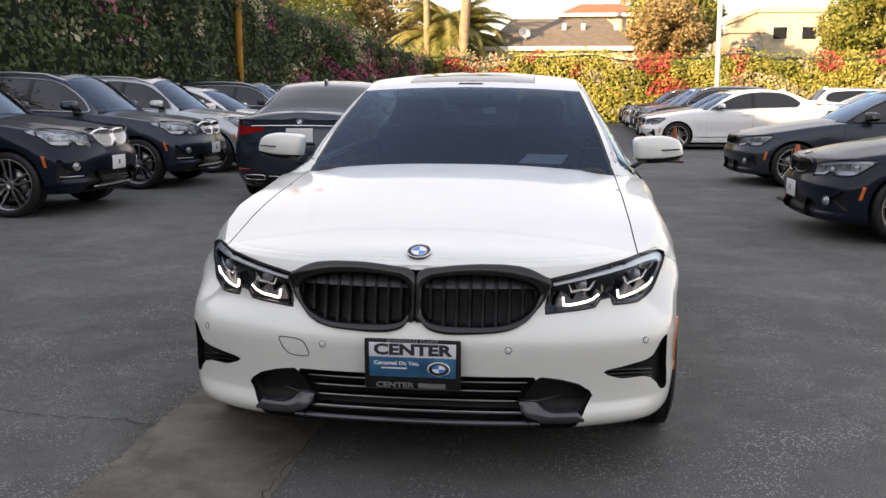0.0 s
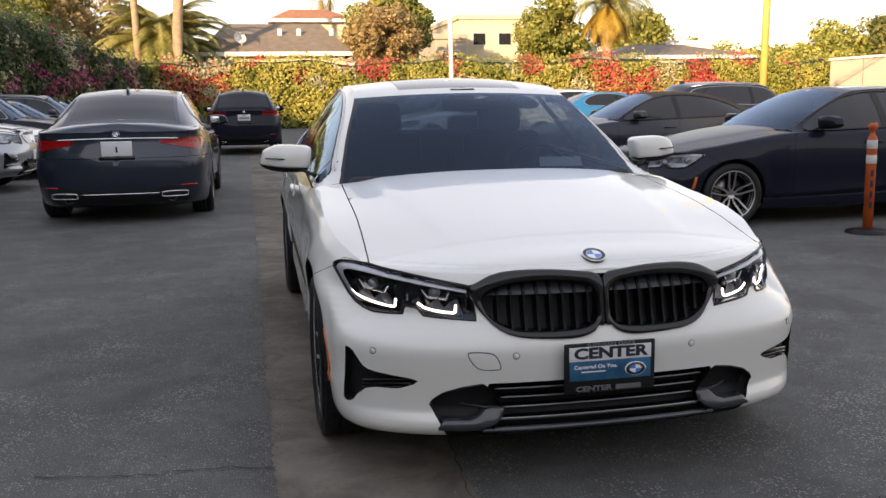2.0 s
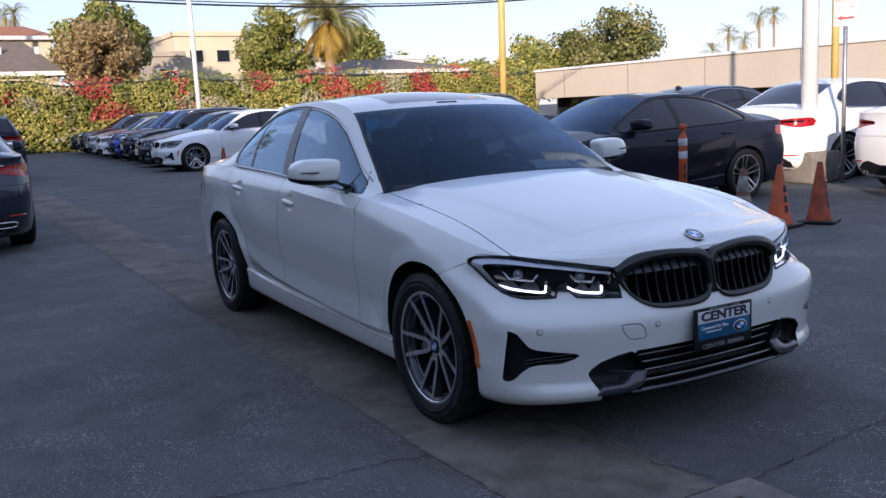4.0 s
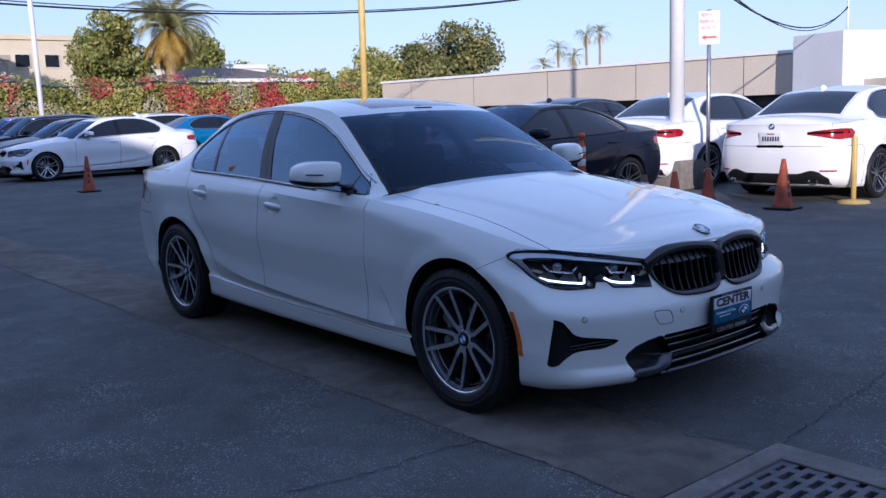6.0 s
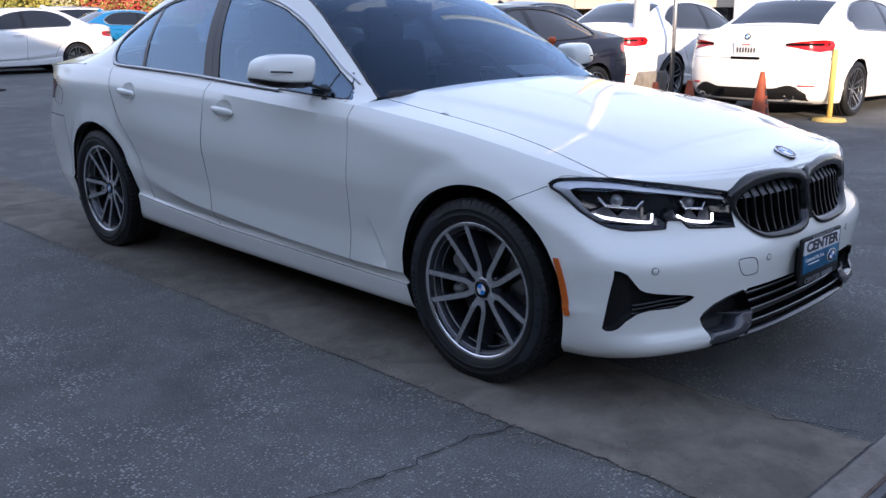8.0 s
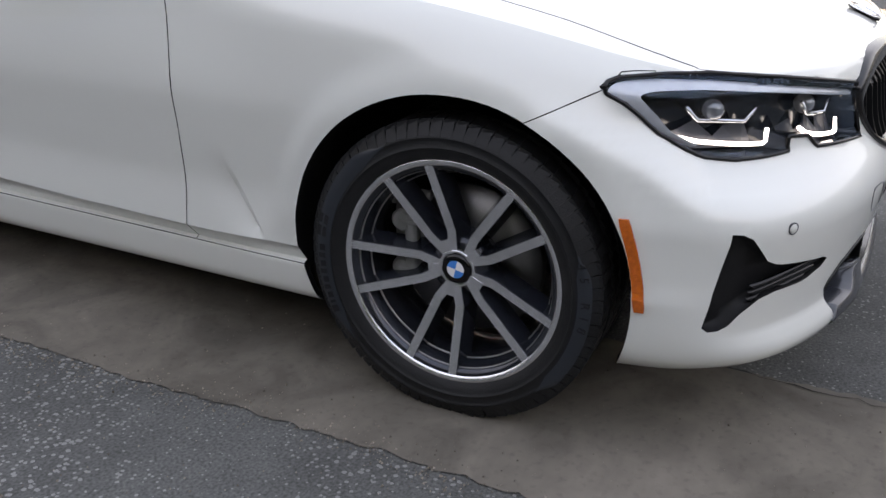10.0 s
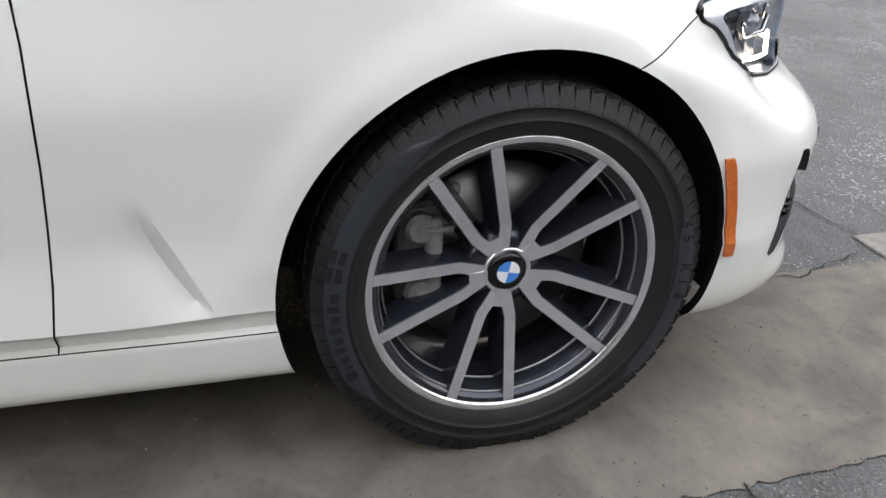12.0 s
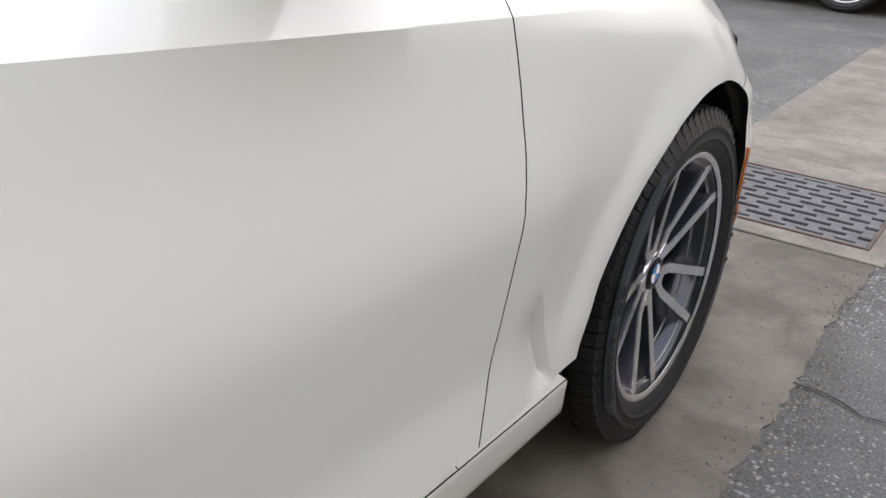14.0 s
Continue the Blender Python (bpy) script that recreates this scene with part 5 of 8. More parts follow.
    for yy in (0.0, wb):
        # dark liners behind the wheel arches
        for sgn in (1, -1):
            v, fcs = [], []
            n = 26
            for i in range(n + 1):
                a = math.radians(-12) + math.radians(204) * i / n
                rr = arch + 0.012
                ly, lz2 = yy + rr * math.cos(a), R + rr * math.sin(a)
                for x in (0.52, min(p["W"] - 0.035, sh.side_x(ly, max(lz2, 0.25 + d)) - 0.016)):
                    v.append((sgn * x, ly, lz2))
            for i in range(n):
                fcs.append((2 * i, 2 * i + 1, 2 * i + 3, 2 * i + 2))
            c0 = len(v)
            v.append((sgn * 0.52, yy, R))
            fcs += [(c0, 2 * i, 2 * i + 2) for i in range(n)]
            pydata("wheel_arch_liner", v, fcs, M_LINER_GAPSHADE, car)
    z0 = 0.20 + d * 0.5
    b = box_bm(1.1, wb + p["fo"] + p["ro"] - 0.5, 0.10, (0, (wb + p["ro"] - p["fo"]) / 2, z0 + 0.04), 0.03)
    box_bm(p["W"] * 2 - 0.22, wb - 2 * arch - 0.08, 0.10, (0, wb / 2, z0 + 0.05), 0.03, bm=b)
    part("underbody", b, M_LINER_GAPSHADE, car)
    return sh, dict(hl=hl, kid=kid, low=low, tl=tl)


M_SOFT = mat("black_fabric_roof", (0.012, 0.012, 0.013), rough=0.9, var=0.3, scale=30, bump=0.3, bscale=900)
M_LAMP = mat("lamp_unit", (0.55, 0.57, 0.60), rough=0.14, metal=0.4, coat=1.0, var=0.70, scale=16, bump=0.2, bscale=40)


# ---- wheels ----
def tyre_mesh(R, rim, half, n=96):
    w = half
    prof = [(rim - 0.012, -w + 0.012), (rim, -w + 0.004), (rim + 0.008, -w - 0.001), (rim + 0.022, -w - 0.008), (rim + 0.027, -w - 0.0088), (rim + 0.028, -w - 0.0105), (rim + 0.030, -w - 0.0105), (rim + 0.031, -w - 0.0094), (rim + 0.04, -w - 0.010), (R - 0.036, -w - 0.0086), (R - 0.035, -w - 0.0102), (R - 0.0325, -w - 0.0100), (R - 0.0315, -w - 0.0078), (R - 0.024, -w - 0.006), (R - 0.010, -w + 0.006), (R - 0.003, -w + 0.022)]
    g = 0.008
    for c in (-0.045, 0.0, 0.045):
        prof += [(R - 0.001, c - 0.006), (R - g, c - 0.004), (R - g, c + 0.004), (R - 0.001, c + 0.006)]
    prof += [(R - 0.003, w - 0.022), (R - 0.010, w - 0.006), (R - 0.03, w + 0.006), (rim + 0.03, w + 0.01), (rim - 0.012, w - 0.012)]
    return lathe(prof, n)


def add_wheel(car, at, R, flip, style, parts_cache):
    """A wheel under its car: rim with tyre, spokes, cap and brake. The outer face looks to -x."""
    if style not in parts_cache:
        parts_cache[style] = wheel_parts(R, style)
    first = None
    for nm, me, m, lb in parts_cache[style]:
        ob = link(nm if first is not None else "wheel", me, m, car if first is None else first, lb)
        if first is None:
            first = ob
            ob.matrix_local = pose(*at, 0, 0, 180 if flip else 0)
    return first


def wheel_parts(R, style):
    keep = []

    def grab(ob, label=""):
        keep.append((ob.name.split(".")[0], ob.data, ob.data.materials[0], label))
        bpy.data.objects.remove(ob)

    hero = style.startswith("hero")
    rim = 0.2286 if hero else R - 0.095
    half = 0.1125
    n = 96 if hero else 48
    barrel = [(rim + 0.017, -0.098), (rim + 0.014, -0.103), (rim + 0.006, -0.104), (rim - 0.006, -0.100), (rim - 0.010, -0.09), (rim - 0.018, -0.075), (rim - 0.024, -0.05), (rim - 0.03, 0.0), (rim - 0.02, 0.06), (rim + 0.004, 0.095), (rim + 0.012, 0.1)]
    grab(pydata("rim", *lathe(barrel, n), M_RIM), "dark grey alloy wheel rim")
    v, f2 = tyre_mesh(R, rim + 0.0135, half, n)
    grab(pydata("tyre", v, f2, M_RUBBER), "black rubber tyre")
    for r0, x0 in ((rim - 0.0085, -0.092), (rim - 0.0205, -0.066)):
        grab(pydata("rim_step", *lathe([(r0 + 0.0015, x0 + 0.003), (r0 - 0.0005, x0 - 0.001), (r0 - 0.0025, x0 + 0.003)], n), M_DISC), "bright step inside the rim")
    lipv = [(rim + 0.0185, -0.1030), (rim + 0.0175, -0.1085), (rim + 0.013, -0.1105), (rim + 0.007, -0.1095), (rim + 0.003, -0.1055)]
    grab(pydata("rim_edge", *lathe(lipv, n), M_MACH if hero else M_SATIN), "bright machined rim edge")
    if hero:
        # shoulder and tread blocks
        bm = bmesh.new()
        for i in range(76):
            a = 2 * math.pi * i / 76
            for (x0, dx, rr, h, da, tilt) in ((-0.086, 0.044, R - 0.0035, 0.010, 0.0, 8), (0.086, 0.044, R - 0.0035, 0.010, 0.02, -8), (-0.022, 0.032, R - 0.003, 0.007, 0.035, 22), (0.022, 0.032, R - 0.003, 0.007, 0.01, -22)):
                rot = Euler((a + da, 0, 0)).to_matrix() @ Euler((0, 0, radians(tilt))).to_matrix()
                c = Euler((a + da, 0, 0)).to_matrix() @ Vector((x0, 0, rr))
                bb = bmesh.ops.create_cube(bm, size=1)["verts"]
                bmesh.ops.transform(bm, matrix=Matrix.Translation(c) @ rot.to_4x4() @ Matrix.Diagonal((dx, 0.0228, h, 1)), verts=bb)
        for i in range(76):
            # the sloped shoulder ribs between tread and sidewall
            a = 2 * math.pi * i / 76
            m = Euler((a, 0, 0)).to_matrix()
            bb = bmesh.ops.create_cube(bm, size=1)["verts"]
            bmesh.ops.transform(bm, matrix=Matrix.Translation(m @ Vector((-0.1115, 0, R - 0.0175))) @ m.to_4x4() @ Euler((0, radians(-62), 0)).to_matrix().to_4x4() @ Matrix.Diagonal((0.034, 0.0222, 0.006, 1)), verts=bb)
        me = bpy.data.meshes.new("tread")
        bm.to_mesh(me)
        bm.free()
        grab(link("tread", me, M_RUBBER), "worn tread blocks")
    pairs, a0, split = (5, 43.0, 13.0) if hero else (5, 20.0, 9.0)
    hubx = -0.066
    for kk in range(pairs):
        for sg in (-1, 1):
            mid = radians(a0 + 72 * kk)
            tip = mid + radians(split) * sg
            # from the hub outwards, bent once where the pair comes together
            pts = [(0.036, mid + radians(9) * sg), (0.084, mid + radians(18) * sg), (rim + 0.006, tip)]
            wid = [0.0105, 0.0095, 0.0092]
            xs = [hubx - 0.002, hubx - 0.007, -0.104]
            c = [Vector((x, -r * math.cos(a), r * math.sin(a))) for (r, a), x in zip(pts, xs)]
            fv, sv2 = [], []
            for i, q in enumerate(c):
                t = (c[min(i + 1, 2)] - c[max(i - 1, 0)]).normalized()
                nrm = t.cross(Vector((-1, 0, 0))).normalized()
                fv += [q + nrm * wid[i], q - nrm * wid[i]]
                sv2 += [q + nrm * (wid[i] + 0.001) + Vector((0.002, 0, 0)), q - nrm * (wid[i] + 0.001) + Vector((0.002, 0, 0)), q + nrm * (wid[i] + 0.011) + Vector((0.05, 0, 0)), q - nrm * (wid[i] + 0.011) + Vector((0.05, 0, 0))]
            f3 = [(0, 2, 3, 1), (2, 4, 5, 3)]
            top = [(q.x, q.y, q.z) for q in fv] + [(q.x + 0.003, q.y, q.z) for q in fv]
            f3 = [(0, 1, 3, 2), (2, 3, 5, 4), (6, 8, 9, 7), (8, 10, 11, 9), (0, 2, 8, 6), (2, 4, 10, 8), (1, 7, 9, 3), (3, 9, 11, 5), (4, 5, 11, 10), (0, 6, 7, 1)]
            grab(pydata("spoke_face", top, f3, M_MACH if hero else M_SATIN, smooth=False), "bright machined spoke face")
            f4 = []
            for i in (0, 1):
                o, q = 4 * i, 4 * i + 4
                f4 += [(o, q, q + 1, o + 1), (o + 2, o, q, q + 2)[::-1], (o + 1, q + 1, q + 3, o + 3)[::-1], (o + 2, o + 3, q + 3, q + 2)]
            grab(pydata("spoke", sv2, f4, M_RIM, smooth=False), "dark grey spoke")
        if hero:
            # the pair is one piece where it leaves the hub
            web = []
            for dx in (0.0, 0.012):
                for r_, da in ((0.034, 12), (0.034, -12), (0.066, -9), (0.066, 9)):
                    a_ = mid + radians(da)
                    web.append((hubx - 0.0035 - 0.05 * (r_ - 0.034) + dx, -r_ * math.cos(a_), r_ * math.sin(a_)))
            grab(pydata("spoke_web", web, [(0, 1, 2, 3), (7, 6, 5, 4), (0, 4, 5, 1), (1, 5, 6, 2), (2, 6, 7, 3), (3, 7, 4, 0)], M_MACH if hero else M_SATIN, smooth=False), "bright web between two spokes")
    hub = [(0.0, hubx - 0.001), (0.034, hubx - 0.001), (0.0375, hubx - 0.005), (0.041, hubx - 0.003), (0.042, hubx + 0.004)]
    grab(pydata("hub", *lathe(hub, 40), M_MACH if hero else M_SATIN), "bright wheel hub")
    grab(pydata("hub_well", *lathe([(0.0415, hubx + 0.002), (0.055, hubx + 0.006), (0.068, hubx + 0.014), (0.075, hubx + 0.05), (0.07, 0.02)], 40), M_RIM), "dark wheel centre")
    grab(pydata("brake_disc", *lathe([(0.06, -0.005), (0.165, -0.005), (0.166, 0.0), (0.166, 0.018), (0.165, 0.02), (0.06, 0.02)], 48), M_DISC), "steel brake disc")
    if hero:
        cap = [(0.0, hubx - 0.008), (0.021, hubx - 0.008), (0.0225, hubx - 0.007), (0.031, hubx - 0.007), (0.033, hubx - 0.002)]
        grab(pydata("hub_cap", *lathe(cap, 40), M_BLACKGLOSS), "round black hub cap")
        for q in range(4):
            v = [(hubx - 0.0092, 0, 0)] + [(hubx - 0.0088, 0.0195 * math.cos(radians(12 + q * 90 + t)), 0.0195 * math.sin(radians(12 + q * 90 + t))) for t in range(0, 91, 10)]
            grab(pydata("emblem_quarter", v, [(0, i, i + 1) for i in range(1, 10)], M_BLUE if q % 2 == 0 else M_ENWHITE, smooth=False), "blue emblem quarter" if q % 2 == 0 else "white emblem quarter")
        for q in range(5):
            a = radians(a0 + 36 + 72 * q)
            v, f5 = lathe([(0.0, -0.052), (0.007, -0.052), (0.009, -0.05), (0.009, -0.03)], 12)
            v = [(x, y - 0.055 * math.cos(a), z + 0.055 * math.sin(a)) for x, y, z in v]
            grab(pydata("wheel_bolt", v, f5, M_DARKGREY), "dark wheel bolt")
        bm = box_bm(0.06, 0.080, 0.19, (0.0, 0.132, 0.02), 0.022, seg=3)
        box_bm(0.034, 0.030, 0.15, (-0.036, 0.118, 0.02), 0.012, bm=bm, seg=3)
        for z_ in (-0.035, 0.075):
            v_, f_ = lathe([(0, -0.052), (0.020, -0.050), (0.026, -0.044), (0.026, -0.01)], 18)
            q_ = [bm.verts.new((x, y + 0.140, z + z_)) for x, y, z in v_]
            for fc in f_:
                if len({q_[k] for k in fc}) == 4:
                    bm.faces.new([q_[k] for k in fc])
            box_bm(0.014, 0.060, 0.010, (-0.047, 0.118, z_), 0.003, bm=bm)
        box_bm(0.012, 0.012, 0.04, (-0.03, 0.165, 0.125), 0.004, bm=bm)
        box_bm(0.02, 0.05, 0.022, (-0.03, 0.100, 0.135), 0.008, bm=bm)
        me = bpy.data.meshes.new("brake_caliper")
        bm.to_mesh(me)
        bm.free()
        grab(link("brake_caliper", me, M_CALIPER), "rough cast grey brake caliper")
    return keep

# ---- the white sedan ----
CACHE = {}
hero = thing("sedan", (0, 0, 0), "white four-door sedan with black kidney grille, parked over a concrete gutter", "car")
SH, FEAT = build_body(hero, SEDAN, M_WHITE, 0.02, hero=True)
for x, y in ((-1, 0), (1, 0), (-1, 2.851), (1, 2.851)):
    add_wheel(hero, (x * 0.798, y, 0.324), 0.325, x > 0, "hero", CACHE)


def closed(poly, n):
    """A closed smooth loop through an outline."""
    K = np.array(poly, float)
    m = len(K)
    out = []
    for i in range(m):
        a, b, c, d = K[(i - 1) % m], K[i], K[(i + 1) % m], K[(i + 2) % m]
        for t in np.arange(n) / n:
            out.append(0.5 * (2 * b + (c - a) * t + (2 * a - 5 * b + 4 * c - d) * t**2 + (3 * b - a - 3 * c + d) * t**3))
    return np.array(out)


def shrink(L, d):
    t = np.roll(L, -1, 0) - np.roll(L, 1, 0)
    n = np.stack([-t[:, 1], t[:, 0]], 1)
    n /= np.linalg.norm(n, axis=1)[:, None] + 1e-9
    area = np.sum(L[:, 0] * np.roll(L[:, 1], -1) - np.roll(L[:, 0], -1) * L[:, 1])
    return L + n * (np.sign(area) * np.asarray(d).reshape(-1, 1))


def loft(rows, close=True):
    n = len(rows[0])
    v = [p for r in rows for p in r]
    f2 = []
    for i in range(len(rows) - 1):
        for j in range(n if close else n - 1):
            k = (j + 1) % n
            f2.append((i * n + j, i * n + k, (i + 1) * n + k, (i + 1) * n + j))
    return v, f2


def fp(x, z, out=0.0):
    """A point on the nose, standing out by so much."""
    return (x, SH.front_y(x, z) - out, z)


KLOOP = [(0.003, 0.645), (0.003, 0.705), (0.020, 0.728), (0.06, 0.735), (0.12, 0.742), (0.20, 0.746), (0.29, 0.745), (0.36, 0.737), (0.415, 0.714), (0.447, 0.688), (0.432, 0.645), (0.402, 0.603), (0.36, 0.564), (0.300, 0.540), (0.20, 0.530), (0.10, 0.529), (0.045, 0.543), (0.024, 0.563), (0.004, 0.568)]
KOPEN = [(0.022, 0.640), (0.024, 0.675), (0.046, 0.697), (0.075, 0.706), (0.13, 0.712), (0.20, 0.715), (0.29, 0.710), (0.345, 0.699), (0.385, 0.682), (0.408, 0.655), (0.402, 0.628), (0.383, 0.598), (0.350, 0.575), (0.295, 0.556), (0.20, 0.550), (0.10, 0.552), (0.05, 0.561), (0.03, 0.577), (0.022, 0.60)]
M_GRILLE = mat("gloss_black_grille", (0.008, 0.0085, 0.0095), rough=0.18, var=0.15, scale=20, spec=0.45, coat=0.15)
M_BLADE = mat("satin_grey_plastic", (0.034, 0.037, 0.045), rough=0.24, var=0.2, scale=25, spec=0.6, coat=0.4)
M_SLAT = mat("black_grille_slat", (0.004, 0.004, 0.0045), rough=0.35, var=0.2, scale=30, spec=0.22)
M_SHUTTER = mat("grey_shutter_plastic", (0.030, 0.032, 0.036), rough=0.30, var=0.2, scale=25, spec=0.5)
for sx in (-1, 1):
    L, I3 = closed(KLOOP, 5), closed(KOPEN, 5)
    I1, I2 = L * 0.86 + I3 * 0.14, L * 0.22 + I3 * 0.78
    rows = [[fp(sx * x, z, -0.03) for x, z in shrink(L, -0.002)], [fp(sx * x, z, 0.007) for x, z in shrink(L, -0.002)], [fp(sx * x, z, 0.012) for x, z in I1], [fp(sx * x, z, 0.006) for x, z in I2], [fp(sx * x, z, 0.001) for x, z in I3], [fp(sx * x, z, -0.05) for x, z in I3]]
    v, f2 = loft(rows)
    pydata("grille_frame", v, f2 if sx < 0 else [q[::-1] for q in f2], M_GRILLE, hero, "gloss black kidney grille frame")
    for i in range(9):
        x = 0.050 + i * 0.0435
        near = I3[np.abs(I3[:, 0] - x) < 0.02]
        if len(near) < 2:
            continue
        mid = 0.64
        hi = near[near[:, 1] > mid][:, 1].min() + 0.004 if (near[:, 1] > mid).any() else 0.68
        lo = near[near[:, 1] < mid][:, 1].max() - 0.004 if (near[:, 1] < mid).any() else 0.56
        # upright below, folded back over the nose above
        vv = []
        zs_ = [*np.linspace(lo, 0.660, 5), 0.668, *np.linspace(0.674, max(hi, 0.68), 4)]
        for z in zs_:
            sl = 0.010 if z < 0.668 else 0.010 + 0.55 * (z - 0.668)
            wdt = 0.0042 if z < 0.668 else 0.0050
            for dx, dy in ((-wdt, 0), (wdt, 0), (wdt + 0.002, 0.010), (wdt + 0.002, 0.045), (-wdt - 0.002, 0.045), (-wdt - 0.002, 0.010)):
                q = fp(sx * x, z, -sl)
                vv.append((q[0] + dx, q[1] + dy, z))
        nr = len(zs_)
        ff = [(6 * r + k, 6 * r + (k + 1) % 6, 6 * r + 6 + (k + 1) % 6, 6 * r + 6 + k) for r in range(nr - 1) for k in range(6)]
        pydata("grille_slat", vv, ff + [tuple(range(6))[::-1], tuple(range(6 * nr - 6, 6 * nr))], M_SLAT, hero, "", smooth=False)
    # closed shutter flaps between the folded tops of the slats
    vv = []
    for x in np.linspace(0.030, 0.400, 14):
        hi = float(np.interp(x, [0.03, 0.075, 0.13, 0.20, 0.29, 0.345, 0.385, 0.41], [0.690, 0.708, 0.714, 0.717, 0.712, 0.701, 0.684, 0.66]))
        lo = min(0.668, hi - 0.006)
        for z, o in ((lo - 0.003, 0.040), (lo, 0.016), (hi, 0.016 + 0.55 * (hi - lo))):
            vv.append(fp(sx * x, z, -o))
    pydata("grille_shutter", vv, [(3 * i + k, 3 * i + k + 1, 3 * i + 4 + k, 3 * i + 3 + k) for i in range(13) for k in (0, 1)], M_SHUTTER, hero, "dark grey shutter behind the slats", smooth=False)


def roundel(parent, centre, normal, r, name="emblem"):
    """A round emblem: dark ring, bright rims, blue and white quarters."""
    m = Matrix.Translation(centre) @ Vector(normal).to_track_quat("Z", "Y").to_matrix().to_4x4()
    v, f2 = lathe([(0, 0.003), (r * 0.6, 0.0035), (r * 0.62, 0.0045), (r * 0.66, 0.0045), (r * 0.68, 0.0035), (r * 0.92, 0.003), (r * 0.94, 0.0042), (r * 0.99, 0.0038), (r, 0.0), (r, -0.004)], 40, "z")
    base = pydata(name, [m @ Vector(q) for q in v], f2, M_BLACKGLOSS, parent, "round dark emblem with a chrome rim")
    for lo, hi in ((0.62, 0.67), (0.93, 1.0)):
        v, f2 = lathe([(r * lo, 0.003), (r * lo, 0.0052), (r * hi, 0.0052), (r * hi, 0.001)], 40, "z")
        pydata("emblem_ring", [m @ Vector(q) for q in v], f2, M_CHROME, base)
    for q in range(4):
        v = [m @ Vector((0, 0, 0.0048))] + [m @ Vector((0.62 * r * math.cos(radians(q * 90 + t)), 0.62 * r * math.sin(radians(q * 90 + t)), 0.0044)) for t in range(0, 91, 10)]
        pydata("emblem_quarter", v, [(0, i, i + 1) for i in range(1, 10)], M_ENWHITE if q % 2 == 0 else M_BLUE, base, smooth=False)
    return base


roundel(hero, (0, -0.655, 0.779), (0, -0.40, 0.92), 0.041)

# headlight insides
for sx in (-1, 1):
    def hp(x, z, back):
        return fp(sx * x, z, -back)
    for pts in ([(0.812, 0.656), (0.795, 0.640), (0.765, 0.628), (0.735, 0.6225), (0.684, 0.617), (0.6765, 0.621), (0.674, 0.645)], [(0.608, 0.636), (0.588, 0.622), (0.56, 0.6145), (0.53, 0.610), (0.498, 0.607), (0.4905, 0.611), (0.488, 0.635)]):
        P = np.vstack([np.linspace(a, b, 6, endpoint=False) for a, b in zip(pts, pts[1:])] + [np.array(pts[-1:])])
        v, f2 = tube([hp(x, z, 0.020) for x, z in P], 0.0042, 4, flat=1.0)
        pydata("running_light", v, f2, M_LED, hero, "lit white running light", smooth=False)
    for pts in ([(0.782, 0.694), (0.765, 0.668), (0.708, 0.661), (0.694, 0.686)], [(0.592, 0.682), (0.575, 0.656), (0.516, 0.650), (0.505, 0.676)]):
        v, f2 = tube([hp(x, z, 0.03) for x, z in pts], 0.0045, 6)
        pydata("lamp_bracket", v, f2, M_CHROME, hero, "bright lamp surround")
    for x, z in ((0.738, 0.684), (0.548, 0.670)):
        bm = bmesh.new()
        bmesh.ops.create_uvsphere(bm, u_segments=20, v_segments=14, radius=0.021)
        q = hp(x, z, 0.052)
        bmesh.ops.translate(bm, vec=q, verts=bm.verts)
        part("projector", bm, M_LAMP, hero, "round projector lens")
    for x0, x1, zz in ((0.83, 0.68, 0.60), (0.62, 0.46, 0.585)):
        vv = [hp(x0 + (x1 - x0) * i / 8, zz + 0.05 + 0.018 * math.sin(i * 2.1), 0.055 - 0.01 * (i % 2)) for i in range(9)] + [hp(x0 + (x1 - x0) * i / 8, zz + 0.012, 0.045) for i in range(9)]
        pydata("reflector", vv, [(i, i + 1, i + 10, i + 9) for i in range(8)], M_DARKGREY, hero, "faceted lamp reflector", smooth=False)
    P, _ = catmull([(0.775, 0.622), (0.806, 0.645), (0.824, 0.673), (0.838, 0.702), (0.838, 0.722), (0.815, 0.733), (0.76, 0.733), (0.66, 0.718), (0.55, 0.698), (0.455, 0.681)], 60)
    hw = np.interp(np.arange(60), [0, 14, 26, 34, 59], [0.003, 0.008, 0.010, 0.009, 0.005])
    Nn = np.gradient(P, axis=0)
    Nn = np.stack([-Nn[:, 1], Nn[:, 0]], 1) / np.linalg.norm(Nn, axis=1)[:, None]
    rows = [[hp(x, z, 0.007) for x, z in P + Nn * hw[:, None]], [hp(x, z, 0.006) for x, z in P], [hp(x, z, 0.016) for x, z in P - Nn * hw[:, None]]]
    v, f2 = loft(rows, False)
    pydata("lamp_strip", v, f2, M_LAMPGREY, hero, "brushed bright strip in the headlight")
    # dark seal round the lens
    v, f2 = tube([fp(sx * x, z, 0.0005) for x, z in np.vstack([np.linspace(a, b, 8, endpoint=False) for a, b in zip(HL, HL[1:] + HL[:1])])], 0.0045, 6, closed=True)
    pydata("headlight_seal", v, f2, M_BLACKGLOSS, hero, "black lens surround")

